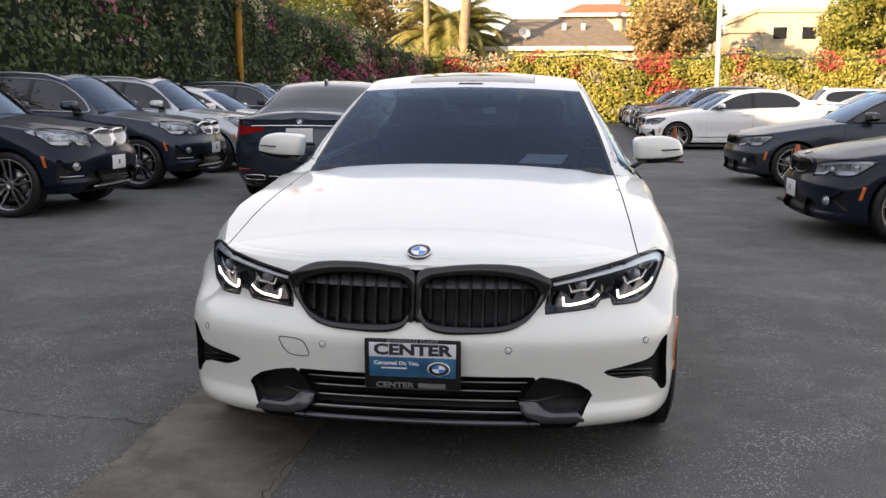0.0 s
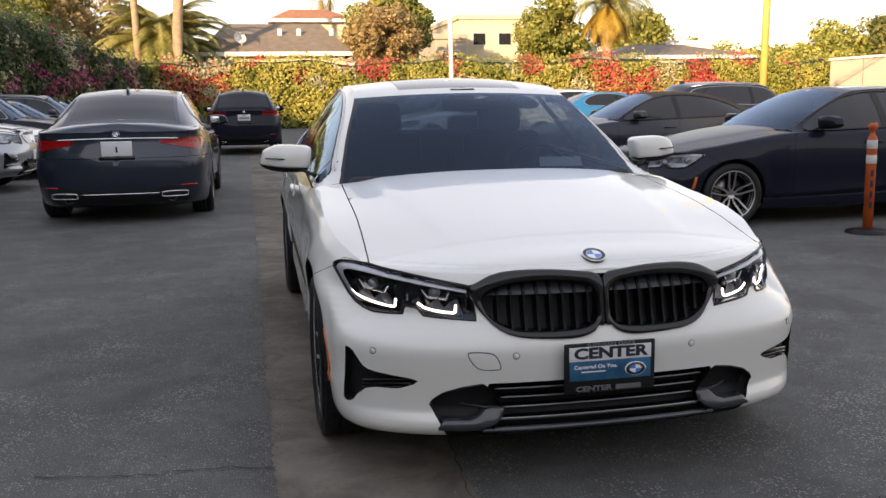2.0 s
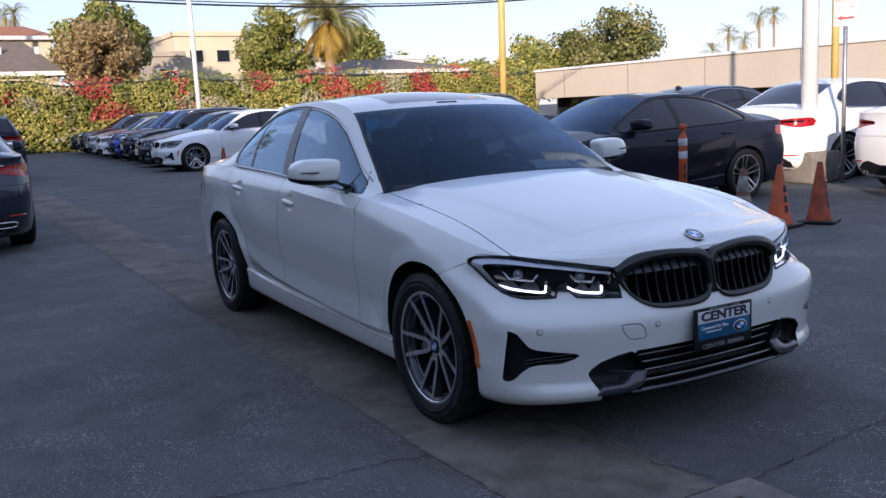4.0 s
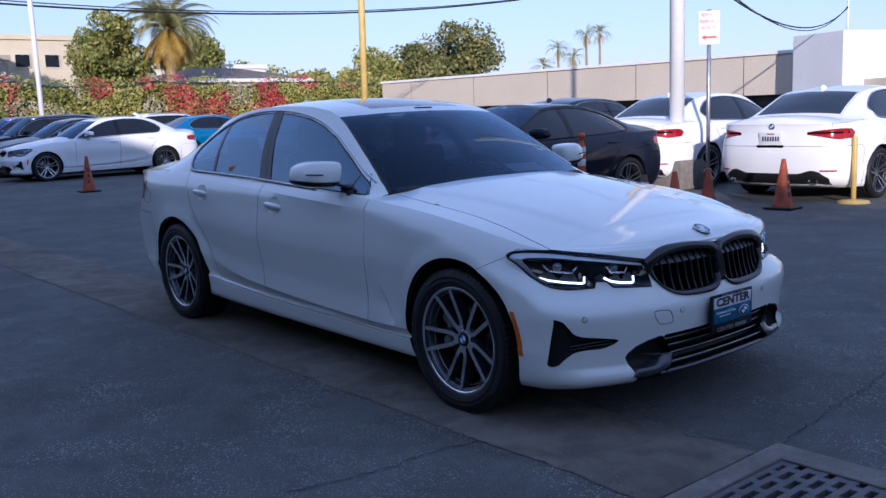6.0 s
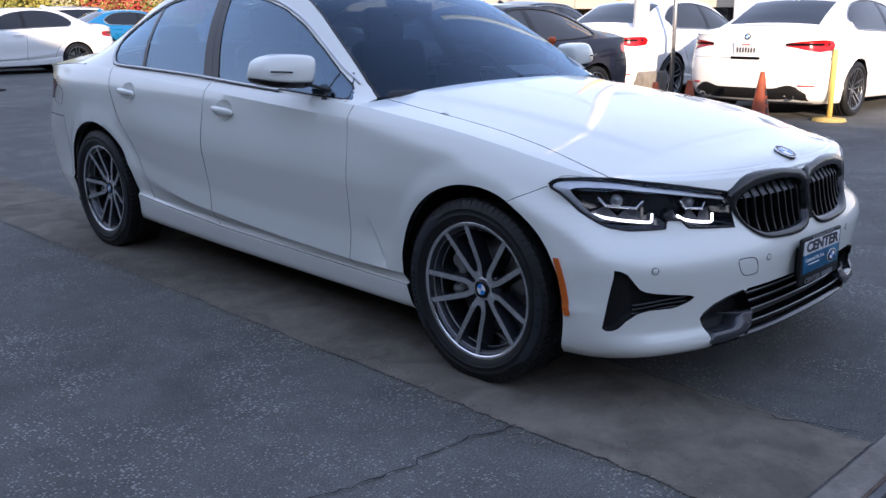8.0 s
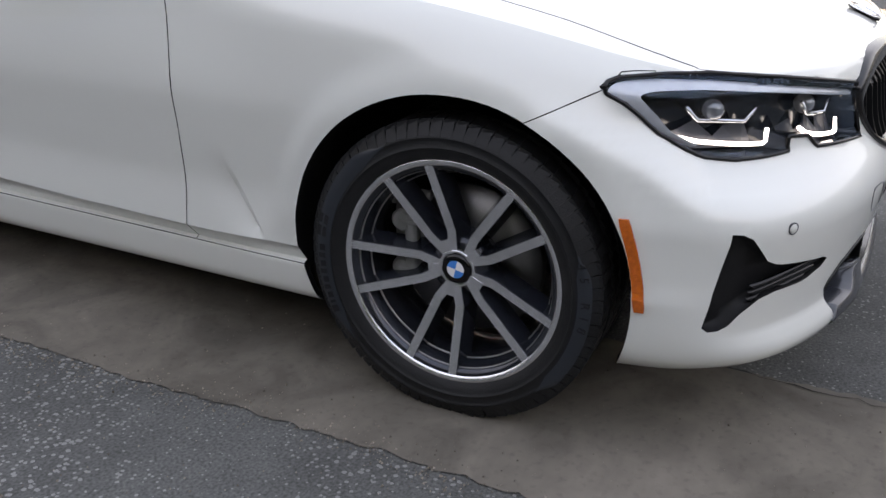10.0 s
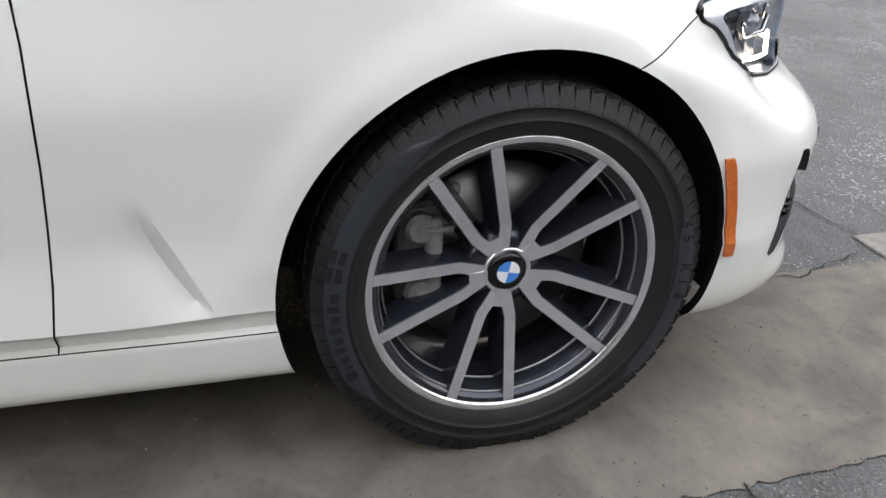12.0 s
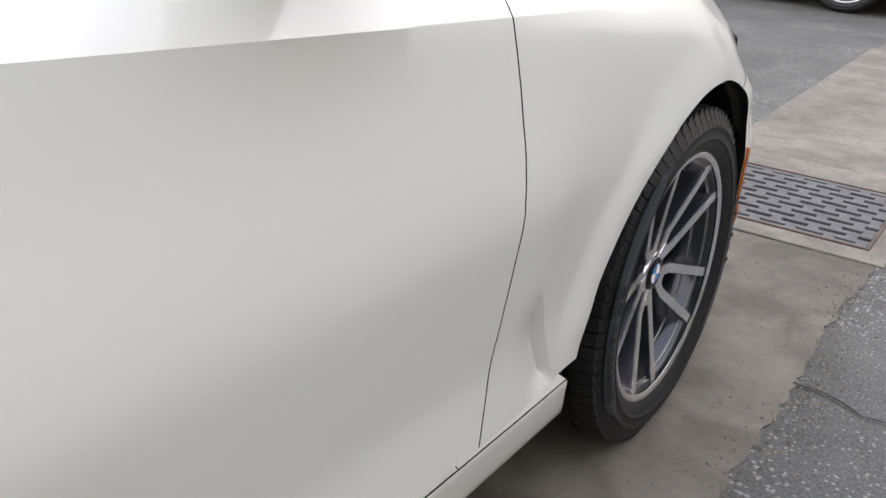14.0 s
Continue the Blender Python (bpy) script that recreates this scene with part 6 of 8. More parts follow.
# lower intake bars, lip and corner blades
for z, o, w in ((0.353, 0.028, 0.375), (0.322, 0.026, 0.355), (0.288, 0.024, 0.345), (0.254, 0.020, 0.360)):
    xs_ = np.linspace(-w, w, 41)
    rows = [[fp(x, z + 0.008, -o - 0.022) for x in xs_], [fp(x, z + 0.004, -o + 0.006) for x in xs_], [fp(x, z - 0.003, -o + 0.006) for x in xs_], [fp(x, z - 0.007, -o - 0.004) for x in xs_], [fp(x, z - 0.007, -o - 0.03) for x in xs_]]
    v, f2 = loft(rows, False)
    pydata("intake_bar", v, f2, M_GRILLE, hero, "gloss black intake bar", smooth=False)
    # bright tube that paints a highlight along the front of the bar
    v, f2 = tube([fp(x, z + 0.003, -o + 0.007) for x in xs_], 0.0022, 5)
    pydata("bar_edge", v, f2, M_SATIN, hero, "thin bright tube painting the highlight on the intake bar")
xs_ = np.linspace(-0.42, 0.42, 41)
rows = [[fp(x, 0.226, -0.020) for x in xs_], [fp(x, 0.220, -0.001) for x in xs_], [fp(x, 0.211, 0.002) for x in xs_], [fp(x, 0.205, -0.012) for x in xs_]]
v, f2 = loft(rows, False)
pydata("front_lip", v, f2, M_BLADE, hero, "dark grey front lip")
for sx in (-1, 1):
    # a solid scoop that closes the foot of the corner opening
    rows = []
    for x in np.linspace(0.350, 0.567, 30):
        za = float(np.interp(x, [0.35, 0.358, 0.38, 0.43, 0.50, 0.567], [0.280, 0.264, 0.243, 0.222, 0.218, 0.222]))
        zb_ = float(np.interp(x, [0.35, 0.395, 0.410, 0.43, 0.46, 0.546, 0.567], [0.294, 0.296, 0.290, 0.270, 0.258, 0.257, 0.232]))
        rows.append([fp(sx * x, za, -0.04), fp(sx * x, za, 0.002)] + [fp(sx * x, za + (zb_ - za) * t, 0.002 + 0.004 * math.sin(math.pi * t)) for t in (0.1, 0.35, 0.65, 0.9)] + [fp(sx * x, zb_, 0.001), fp(sx * x, zb_, -0.045)])
    v, f2 = loft(rows, False)
    pydata("corner_blade", v, [q[::-1] for q in f2] if sx < 0 else f2, M_BLADE, hero, "satin dark grey corner blade")
    v, f2 = tube([fp(sx * x, z, o) for x, z, o in ((0.487, 0.303, -0.035), (0.45, 0.301, -0.015), (0.41, 0.298, -0.001), (0.37, 0.2965, 0.001), (0.350, 0.293, 0.0), (0.358, 0.264, 0.0), (0.38, 0.243, 0.0))], 0.0028, 6)
    pydata("blade_edge", v, f2, M_DARKGREY, hero, "grey edge of the corner blade")
    v, f2 = tube([fp(sx * x, z, 0.001) for x, z in np.vstack([np.linspace(a, b, 7, endpoint=False) for a, b in zip(FOG, FOG[1:5])])], 0.0035, 6)
    pydata("intake_edge", v, f2, M_BLACKGLOSS, hero)
    for z0, z1 in ((0.385, 0.390), (0.372, 0.374), (0.358, 0.362)):
        Pt = [(0.80, z0 - 0.012), (0.73, z0), (0.648, z1 + 0.003)]
        vv = []
        for x, z in catmull(Pt, 10)[0]:
            for dz, o in ((0.005, -0.018), (0.0, -0.004), (-0.005, -0.018)):
                vv.append(fp(sx * x, z + dz, o))
        pydata("intake_blade", vv, [(3 * i + k, 3 * i + k + 1, 3 * i + 4 + k, 3 * i + 3 + k) for i in range(9) for k in (0, 1)], M_BLACKGLOSS, hero, "black intake blade")
    # parking sensors
    for x, z in ((0.312, 0.477), (0.768, 0.490)):
        c = Vector(fp(sx * x, z, 0.0))
        e = 0.01
        n = Vector((SH.front_y(x + e, z) - SH.front_y(x - e, z), -2 * e, 0)).normalized()
        n = Vector((n.x * (1 if sx > 0 else -1), n.y, 0.0))
        m = Matrix.Translation(c) @ n.to_track_quat("Z", "Y").to_matrix().to_4x4()
        v, f2 = lathe([(0, 0.0015), (0.009, 0.0015), (0.0095, 0.0008)], 20, "z")
        pydata("parking_sensor", [m @ Vector(q) for q in v], f2, M_WHITE, hero, "white parking sensor")
        v, f2 = lathe([(0.0098, 0.0012), (0.0098, -0.002), (0.0118, -0.002), (0.0118, 0.0012)], 20, "z", close=True)
        pydata("sensor_ring", [m @ Vector(q) for q in v], f2, M_DARKGREY, hero)
# tow eye cover on the bumper
tow = [(-0.46, 0.492), (-0.395, 0.488), (-0.372, 0.468), (-0.362, 0.438), (-0.372, 0.430), (-0.425, 0.432), (-0.452, 0.452), (-0.468, 0.482)]
Lt = closed(tow, 5)
v, f2 = tube([fp(x, z, -0.0008) for x, z in Lt], 0.0022, 5, closed=True)
pydata("tow_cover_gap", v, f2, M_DARKGREY, hero, "thin gap round the tow eye cover")

# dealer plate
plate = part("plate_frame", box_bm(0.320, 0.012, 0.168, (0, -0.810, 0.430), 0.005), M_PLASTIC, hero, "black dealer plate frame")


def on_plate(me, x, z, material, parent, name, label=""):
    ob = link(name, me, material, parent, label)
    ob.matrix_local = Matrix.Translation((x, -0.8185, z)) @ Euler((radians(90), 0, 0)).to_matrix().to_4x4()
    return ob


part("plate_bracket", box_bm(0.26, 0.03, 0.10, (0, -0.795, 0.425), 0.004), M_PLASTIC, hero, "black plate bracket")
part("plate_panel", box_bm(0.288, 0.004, 0.048, (0, -0.8165, 0.478), 0.001), M_PLATEWHITE, plate, "white upper panel")
part("plate_panel", box_bm(0.286, 0.004, 0.066, (0, -0.8165, 0.4205), 0.001), M_PLATEBLUE, plate, "blue lower panel")
def stretched(text, size, width, bold):
    """Lettering drawn out to a given width."""
    me = words(text, size, bold=bold)
    co = np.array([v.co[:] for v in me.vertices])
    k = width / (co[:, 0].max() - co[:, 0].min())
    for v in me.vertices:
        v.co.x *= k
    return me


on_plate(stretched("CENTER", 0.050, 0.262, 0.0022), 0, 0.4785, M_PRINT, plate, "lettering", "CENTER in dark capitals")
on_plate(stretched("Centered On You.", 0.0185, 0.150, 0.0004), -0.052, 0.434, M_ENWHITE, plate, "lettering", "Centered On You. in white")
on_plate(stretched("SHERMAN OAKS", 0.0145, 0.170, 0.0004), 0, 0.5075, M_SATIN, plate, "lettering", "raised grey capitals")
on_plate(stretched("CENTER", 0.024, 0.128, 0.0008), -0.058, 0.3590, M_SATIN, plate, "lettering", "CENTER in grey capitals")
part("mark", box_bm(0.090, 0.0016, 0.016, (0.065, -0.8165, 0.3590)), M_SATIN, plate, "grey maker's mark", smooth=False)
part("mark", box_bm(0.085, 0.0016, 0.004, (-0.06, -0.819, 0.4175)), M_ENWHITE, plate, "small white line of print", smooth=False)
v, f2 = lathe([(0, 0.001), (0.028, 0.001), (0.028, 0), ], 32, "z")
mm = Matrix.Translation((0.088, -0.8185, 0.418)) @ Euler((radians(90), 0, 0)).to_matrix().to_4x4() @ Matrix.Diagonal((1.35, 0.85, 1, 1))
em = pydata("printed_roundel", [mm @ Vector(q) for q in v], f2, M_PLATEWHITE, plate, "printed oval emblem")
v, f2 = lathe([(0, 0.0014), (0.025, 0.0014), (0.025, 0), ], 32, "z")
pydata("oval", [mm @ Vector(q) for q in v], f2, M_PRINT, em)
for q in range(4):
    v = [mm @ Vector((0, 0, 0.0022))] + [mm @ Vector((0.016 * math.cos(radians(q * 90 + t)), 0.016 * math.sin(radians(q * 90 + t)), 0.0021)) for t in range(0, 91, 15)]
    pydata("oval_quarter", v, [(0, i, i + 1) for i in range(1, 7)], M_BLUE if q % 2 else M_ENWHITE, em, smooth=False)

def door_mirror(car, sx, cx, cy, cz, pm, foot):
    """A door mirror: boxy painted cap with a groove, black underside, glass and arm."""
    def shell(zlo, zhi, grow):
        bm = bmesh.new()
        bmesh.ops.create_uvsphere(bm, u_segments=36, v_segments=24, radius=1)
        for v0 in bm.verts:
            g = [math.copysign(abs(q) ** 0.36, q) for q in v0.co]
            o = g[0] * sx
            yy = g[1] * 0.088 * (0.5 if g[1] > 0 else 1 - 0.18 * max(0.0, o) - 0.12 * abs(g[2]))
            zz = min(max(g[2], zlo), zhi)
            top = 1 - 0.40 * max(0.0, o) ** 2 if zz > 0 else 1 - 0.30 * max(0.0, o) ** 2
            v0.co = (cx + (g[0] * 0.120 - sx * 0.012 * g[2]) * grow, cy + yy * grow + 0.035 * max(0.0, o), cz + zz * 0.067 * top + 0.006 * o)
        return bm
    part("mirror_cap", shell(-0.62, 1.0, 1.0), pm, car, "painted mirror cap")
    part("mirror_base", shell(-1.0, -0.60, 0.985), M_BLACKGLOSS, car, "black mirror underside")
    v, f2 = tube([(cx + sx * q, cy - 0.082 + 0.018 * max(0, q / 0.1) ** 2, cz - 0.002 + 0.006 * q / 0.1) for q in np.linspace(-0.055, 0.098, 8)], 0.0035, 6)
    pydata("mirror_groove", v, f2, M_BLACKGLOSS, car, "black turn signal strip")
    part("mirror_glass", box_bm(0.19, 0.004, 0.085, (cx - sx * 0.008, cy + 0.046, cz + 0.004), 0.0015), M_CHROME, car, "mirror glass")
    v, f2 = tube([foot, (foot[0] * 0.6 + cx * 0.4, foot[1] * 0.55 + cy * 0.45, cz - 0.055), (cx - sx * 0.03, cy - 0.01, cz - 0.050)], [0.016, 0.014, 0.022], 10, flat=0.5)
    pydata("mirror_arm", v, f2, M_PLASTIC, car, "black mirror arm")


# flank: side markers, handles, mirrors, window trim, pillars
for sx in (-1, 1):
    vv = []
    n = 14
    for i in range(n + 1):
        t = i / n
        yc = -0.351 - 0.041 * t - 0.006 * math.sin(math.pi * t)
        z = 0.508 - 0.184 * t
        w = 0.0105 if 0 < i < n else 0.009
        for dy, o in ((-w, 0.0), (-w, 0.005), (w, 0.005), (w, 0.0)):
            vv.append((sx * (SH.side_x(yc + dy, z) + o), yc + dy, z))
    ff = [(4 * i + k, 4 * i + k + 1, 4 * i + 5 + k, 4 * i + 4 + k) for i in range(n) for k in range(3)] + [(0, 1, 2, 3), tuple(4 * n + k for k in (3, 2, 1, 0))]
    pydata("side_marker", vv, ff, M_AMBER, hero, "amber side marker reflector", smooth=False)
    for yh, zh in ((1.555, 0.845), (2.47, 0.880)):
        xh = SH.side_x(yh, zh)
        bm = bmesh.new()
        bmesh.ops.create_uvsphere(bm, u_segments=24, v_segments=14, radius=1)
        for v0 in bm.verts:
            c = v0.co
            c.x, c.y, c.z = c.x * 0.016, (abs(c.y) ** 0.6) * math.copysign(0.086, c.y), (abs(c.z) ** 0.8) * math.copysign(0.0165, c.z)
            c.z += 0.005 * (c.y / 0.086)
        bmesh.ops.translate(bm, vec=(sx * (xh + 0.010), yh, zh), verts=bm.verts)
        part("door_handle", bm, M_WHITE, hero, "white door handle")
    door_mirror(hero, sx, sx * 0.965, 1.00, 1.043, M_WHITE, (sx * 0.835, 0.86, 0.965))
    # window trim
    loop = np.vstack([np.linspace(a, b, 10, endpoint=False) for a, b in zip(SEDAN["dlo"], SEDAN["dlo"][1:] + SEDAN["dlo"][:1])])
    sm_ = loop.copy()
    for _ in range(1):
        sm_ = (np.roll(sm_, 1, 0) + sm_ + np.roll(sm_, -1, 0)) / 3
    # it runs out under the mirror's black foot
    turn = int(np.argmin(sm_[:, 0]))
    sm_ = np.array([q for q in np.roll(sm_, -turn, 0) if q[0] > 0.775])
    v, f2 = tube([(sx * (SH.glass_x(y, z) + 0.001), y, z) for y, z in sm_], 0.0042, 6)
    pydata("window_trim", v, f2, M_BLACKGLOSS, hero, "black window surround")
    D = SEDAN["dlo"]
    low_ = [i for i, q in enumerate(D) if q == (2.745, 1.024)][0]
    for seg, off_, out_ in ((D[:low_ + 1], 0.014, 0.003), (D[low_:], 0.003, 0.009)):
        P, _ = catmull(seg, 60)
        T2 = np.gradient(P, axis=0)
        nn = np.stack([-T2[:, 1], T2[:, 0]], 1) / np.linalg.norm(T2, axis=1)[:, None]
        P = P + nn * off_
        P = P[P[:, 0] > 0.765]
        v, f2 = tube([(sx * (SH.glass_x(y, z) + out_), y, z) for y, z in P], 0.0075, 6)
        pydata("window_trim", v, f2, M_BRIGHT, hero, "satin bright window line")

    def strip(name, y0, y1, ya, yb, m, lab, off=0.004):
        vv = []
        for i in range(15):
            t = i / 14
            a, b = y0 + (ya - y0) * t, y1 + (yb - y1) * t
            def zz(y, top):
                D = SEDAN["dlo"]
                up = D[:low_ + 1] if top else D[low_ + 1:] + D[:1]
                up = sorted(up)
                return float(np.interp(y, [q[0] for q in up], [q[1] for q in up]))
            z0, z1 = zz((y0 + y1) / 2, False) - 0.01, zz((ya + yb) / 2, True) + 0.012
            z = z0 + (z1 - z0) * t
            vv += [(sx * (SH.glass_x(a, z) + off), a, z), (sx * (SH.glass_x(b, z) + off), b, z)]
        pydata(name, vv, [(2 * i, 2 * i + 1, 2 * i + 3, 2 * i + 2) for i in range(14)], m, hero, lab)
    strip("pillar_cover", 1.69, 1.745, 1.905, 1.950, M_BLACKGLOSS, "gloss black door pillar cover")
    strip("pillar_cover", 1.749, 1.825, 1.954, 2.01, M_BLACKGLOSS, "gloss black door pillar cover")
    strip("window_bar", 2.405, 2.435, 2.535, 2.562, M_BLACKGLOSS, "black bar before the quarter glass")
    strip("mirror_sail", 0.745, 0.90, 0.845, 0.90, M_PLASTIC, "black mirror triangle", 0.0015)
# fuel flap
fl = [(3.30, 0.855), (3.42, 0.865), (3.44, 0.78), (3.32, 0.77)]
v, f2 = tube([(-(SH.side_x(y, z) + 0.0005) if y < 3.34 else -(SH.side_x(3.34, z) - (y - 3.34) * 0.12), y, z) for y, z in closed(fl, 6)], 0.0018, 5, closed=True)
pydata("fuel_flap_gap", v, f2, M_DARKGREY, hero, "thin gap of the fuel flap")
# wipers at the foot of the windscreen
for x0, x1 in ((0.50, -0.05), (-0.02, -0.50)):
    pts = []
    for i in range(9):
        x = x0 + (x1 - x0) * i / 8
        t = 1 - abs(x) / 0.72
        yy = 0.69 - 0.14 * (1 - (1 - t) ** 2)
        pts.append((x, yy + 0.05 + 0.03 * math.sin(i / 8 * math.pi), 0.955 + (0.967 - 0.955) * t + 0.010 + 0.008 * math.sin(i / 8 * math.pi)))
    v, f2 = tube(pts, 0.005, 6)
    pydata("wiper", v, f2, M_PLASTIC, hero, "black windscreen wiper")
# roof antenna fin
bm = bmesh.new()
bmesh.ops.create_uvsphere(bm, u_segments=16, v_segments=10, radius=1)
bmesh.ops.scale(bm, vec=(0.022, 0.09, 0.055), verts=bm.verts)
bmesh.ops.translate(bm, vec=(0, 2.58, 1.395), verts=bm.verts)
part("roof_fin", bm, M_WHITE, hero, "white roof antenna fin")


# cabin
def soft_box(sx_, sy, sz, at, rot=(0, 0, 0), b=0.05):
    return box_bm(sx_, sy, sz, at, b, Euler([radians(a) for a in rot]), seg=4)


for sx in (-1, 1):
    seat = part("front_seat", soft_box(0.50, 0.52, 0.16, (sx * 0.37, 1.50, 0.52), (8, 0, 0)), M_SEAT, hero, "black leather front seat")
    part("backrest", soft_box(0.48, 0.14, 0.62, (sx * 0.37, 1.80, 0.82), (-14, 0, 0)), M_SEAT, seat)
    part("headrest", soft_box(0.27, 0.10, 0.19, (sx * 0.37, 1.90, 1.21), (-10, 0, 0)), M_SEAT, seat)
    part("rear_headrest", soft_box(0.26, 0.09, 0.15, (sx * 0.38, 2.83, 1.13), (-14, 0, 0)), M_SEAT, hero)
part("rear_seat", soft_box(1.25, 0.14, 0.60, (0, 2.72, 0.82), (-20, 0, 0)), M_SEAT, hero, "black leather rear bench")
bm = soft_box(1.40, 0.42, 0.14, (0, 0.82, 0.885), (-4, 0, 0), 0.045)
box_bm(0.36, 0.14, 0.06, (0.37, 0.93, 0.955), 0.025, bm=bm)
box_bm(0.28, 0.03, 0.13, (0.0, 0.95, 0.975), 0.01, bm=bm)
part("dashboard", bm, M_DASH, hero, "dark dashboard with a display hood")
m = Matrix.Translation((0.37, 1.12, 0.90)) @ Euler((radians(66), 0, 0)).to_matrix().to_4x4()
v, f2 = tube([m @ Vector((0.185 * math.cos(a), 0.185 * math.sin(a), 0)) for a in np.linspace(0, 2 * math.pi, 40, endpoint=False)], 0.015, 8, closed=True)
wheel_ = pydata("steering_wheel", v, f2, M_SEAT, hero, "black steering wheel")
bm = box_bm(0.16, 0.10, 0.05, (0, 0, 0), 0.02)
box_bm(0.34, 0.03, 0.02, (0, 0, 0), 0.006, bm=bm)
bmesh.ops.transform(bm, matrix=m, verts=bm.verts)
part("steering_hub", bm, M_DASH, wheel_)
part("cabin_floor", box_bm(1.5, 2.6, 0.05, (0, 1.9, 0.34), 0.01), M_DASH, hero, "dark cabin floor")
part("rear_shelf", box_bm(1.25, 0.45, 0.03, (0, 3.05, 0.96), 0.01), M_DASH, hero, "dark rear shelf")
part("rear_view_mirror", soft_box(0.24, 0.03, 0.065, (0, 1.26, 1.285), (0, 0, 0), 0.012), M_BLACKGLOSS, hero, "black rear-view mirror")
part("camera_cover", soft_box(0.14, 0.12, 0.03, (0, 1.33, 1.335), (-28, 0, 0), 0.012), M_PLASTIC, hero, "black sensor cover behind the glass")
for sx in (-1, 1):
    for (y0, y1) in ((0.72, 1.70), (1.78, 2.68)):
        part("door_lining", box_bm(0.04, y1 - y0, 0.5, (sx * 0.80, (y0 + y1) / 2, 0.66), 0.015), M_DASH, hero, "dark door lining")
# pale papers on the dashboard
part("paper", box_bm(0.21, 0.15, 0.002, (0.40, 0.84, 0.998), 0, Euler((radians(14), 0, radians(-16)))), M_PLATEWHITE, hero, "white paper on the dashboard", smooth=False)

# tyre lettering: raised size mark and plain bars, on the near front tyre and its twin behind
fw = [c for c in hero.children if c.name.startswith("wheel") and "arch" not in c.name and c.location.x < 0]
RB = 0.295
for w_ in fw:
    tx = -0.1225
    for n_, (a0, a1, r0, r1) in enumerate([(118, 222, RB - 0.019, RB + 0.014), (-46, 20, RB - 0.015, RB + 0.013)]):
        nn = 30
        vv = []
        for i in range(nn + 1):
            a = radians(a0 + (a1 - a0) * i / nn)
            ends = min(1.0, min(i, nn - i) / 4)
            for rr in np.linspace(r0, r1, 4):
                xx = tx + 0.0012 if rr < RB + 0.005 else tx + 0.0012 + (rr - RB - 0.005) * 0.45
                rr2 = (r0 + r1) / 2 + (rr - (r0 + r1) / 2) * max(0.15, ends)
                vv.append((xx - 0.0014, -rr2 * math.cos(a), rr2 * math.sin(a)))
        pydata("sidewall_band", vv, [(4 * i + k, 4 * i + k + 1, 4 * i + 5 + k, 4 * i + 4 + k) for i in range(nn) for k in range(3)], M_RUBBERMARK, w_, "smooth dark band on the sidewall")
    for k_, ch in enumerate("45 R18"):
        if ch == " ":
            continue
        a = radians(16 - k_ * 5.2)
        ob = link("lettering", words(ch, 0.026, 0.0006), M_RUBBER, w_, "raised tyre size mark")
        # letters stand with their feet towards the hub
        up = Vector((0, -math.cos(a), math.sin(a)))
        right = up.cross(Vector((-1, 0, 0)))
        R3 = Matrix((right, up, Vector((-1, 0, 0)))).transposed()
        ob.matrix_local = Matrix.Translation(Vector((tx - 0.0012, 0, 0)) + up * RB) @ R3.to_4x4()
    # a line of unreadable raised letters, as plain bars
    a = 207.0
    for k_, wd_ in enumerate((3.0, 1.1, 2.6, 2.0, 2.6, 2.0, 2.6, 2.0, 2.8, 4.6, 4.2)):
        big = k_ > 8
        hh = 0.0125 if big else (0.0088 if k_ in (0, 3, 5, 7) else 0.0068)
        if k_ == 9:
            a -= 2.2
        vv = []
        for i in range(5):
            an = radians(a - wd_ * i / 4)
            for rr in (RB - 0.009, RB - 0.009 + 2 * hh):
                vv.append((tx - 0.0022 + max(0.0, rr - RB - 0.005) * 0.45, -rr * math.cos(an), rr * math.sin(an)))
        pydata("mark", vv, [(2 * i, 2 * i + 1, 2 * i + 3, 2 * i + 2) for i in range(4)], M_RUBBER, w_, "dark raised sidewall mark")
        a -= wd_ + 1.3

# ---- the other cars ----
P_BLACK = paint("black_paint", (0.0065, 0.0088, 0.0190), coat=0.42)
P_CARBON = paint("dark_blue_black_paint", (0.008, 0.012, 0.025), rough=0.25, metal=0.3, coat=0.42)
P_GREY = paint("dark_grey_metallic", (0.026, 0.035, 0.054), rough=0.32, metal=0.6, coat=0.5)
P_NAVY = paint("dark_blue_grey_metallic", (0.030, 0.040, 0.060), rough=0.24, metal=0.6, coat=0.9)
P_MID = paint("mineral_grey_metallic", (0.040, 0.047, 0.060), rough=0.32, metal=0.6, coat=0.35)
P_SILVER = paint("silver_metallic", (0.42, 0.44, 0.46), rough=0.32, metal=0.6)
P_BLUE = paint("bright_blue_paint", (0.01, 0.035, 0.32), rough=0.3, metal=0.3)
P_TEAL = paint("light_blue_paint", (0.01, 0.16, 0.36), rough=0.3, metal=0.3)
P_WHITE2 = paint("plain_white_paint", (0.78, 0.78, 0.77), rough=0.3)

PROTO = {}


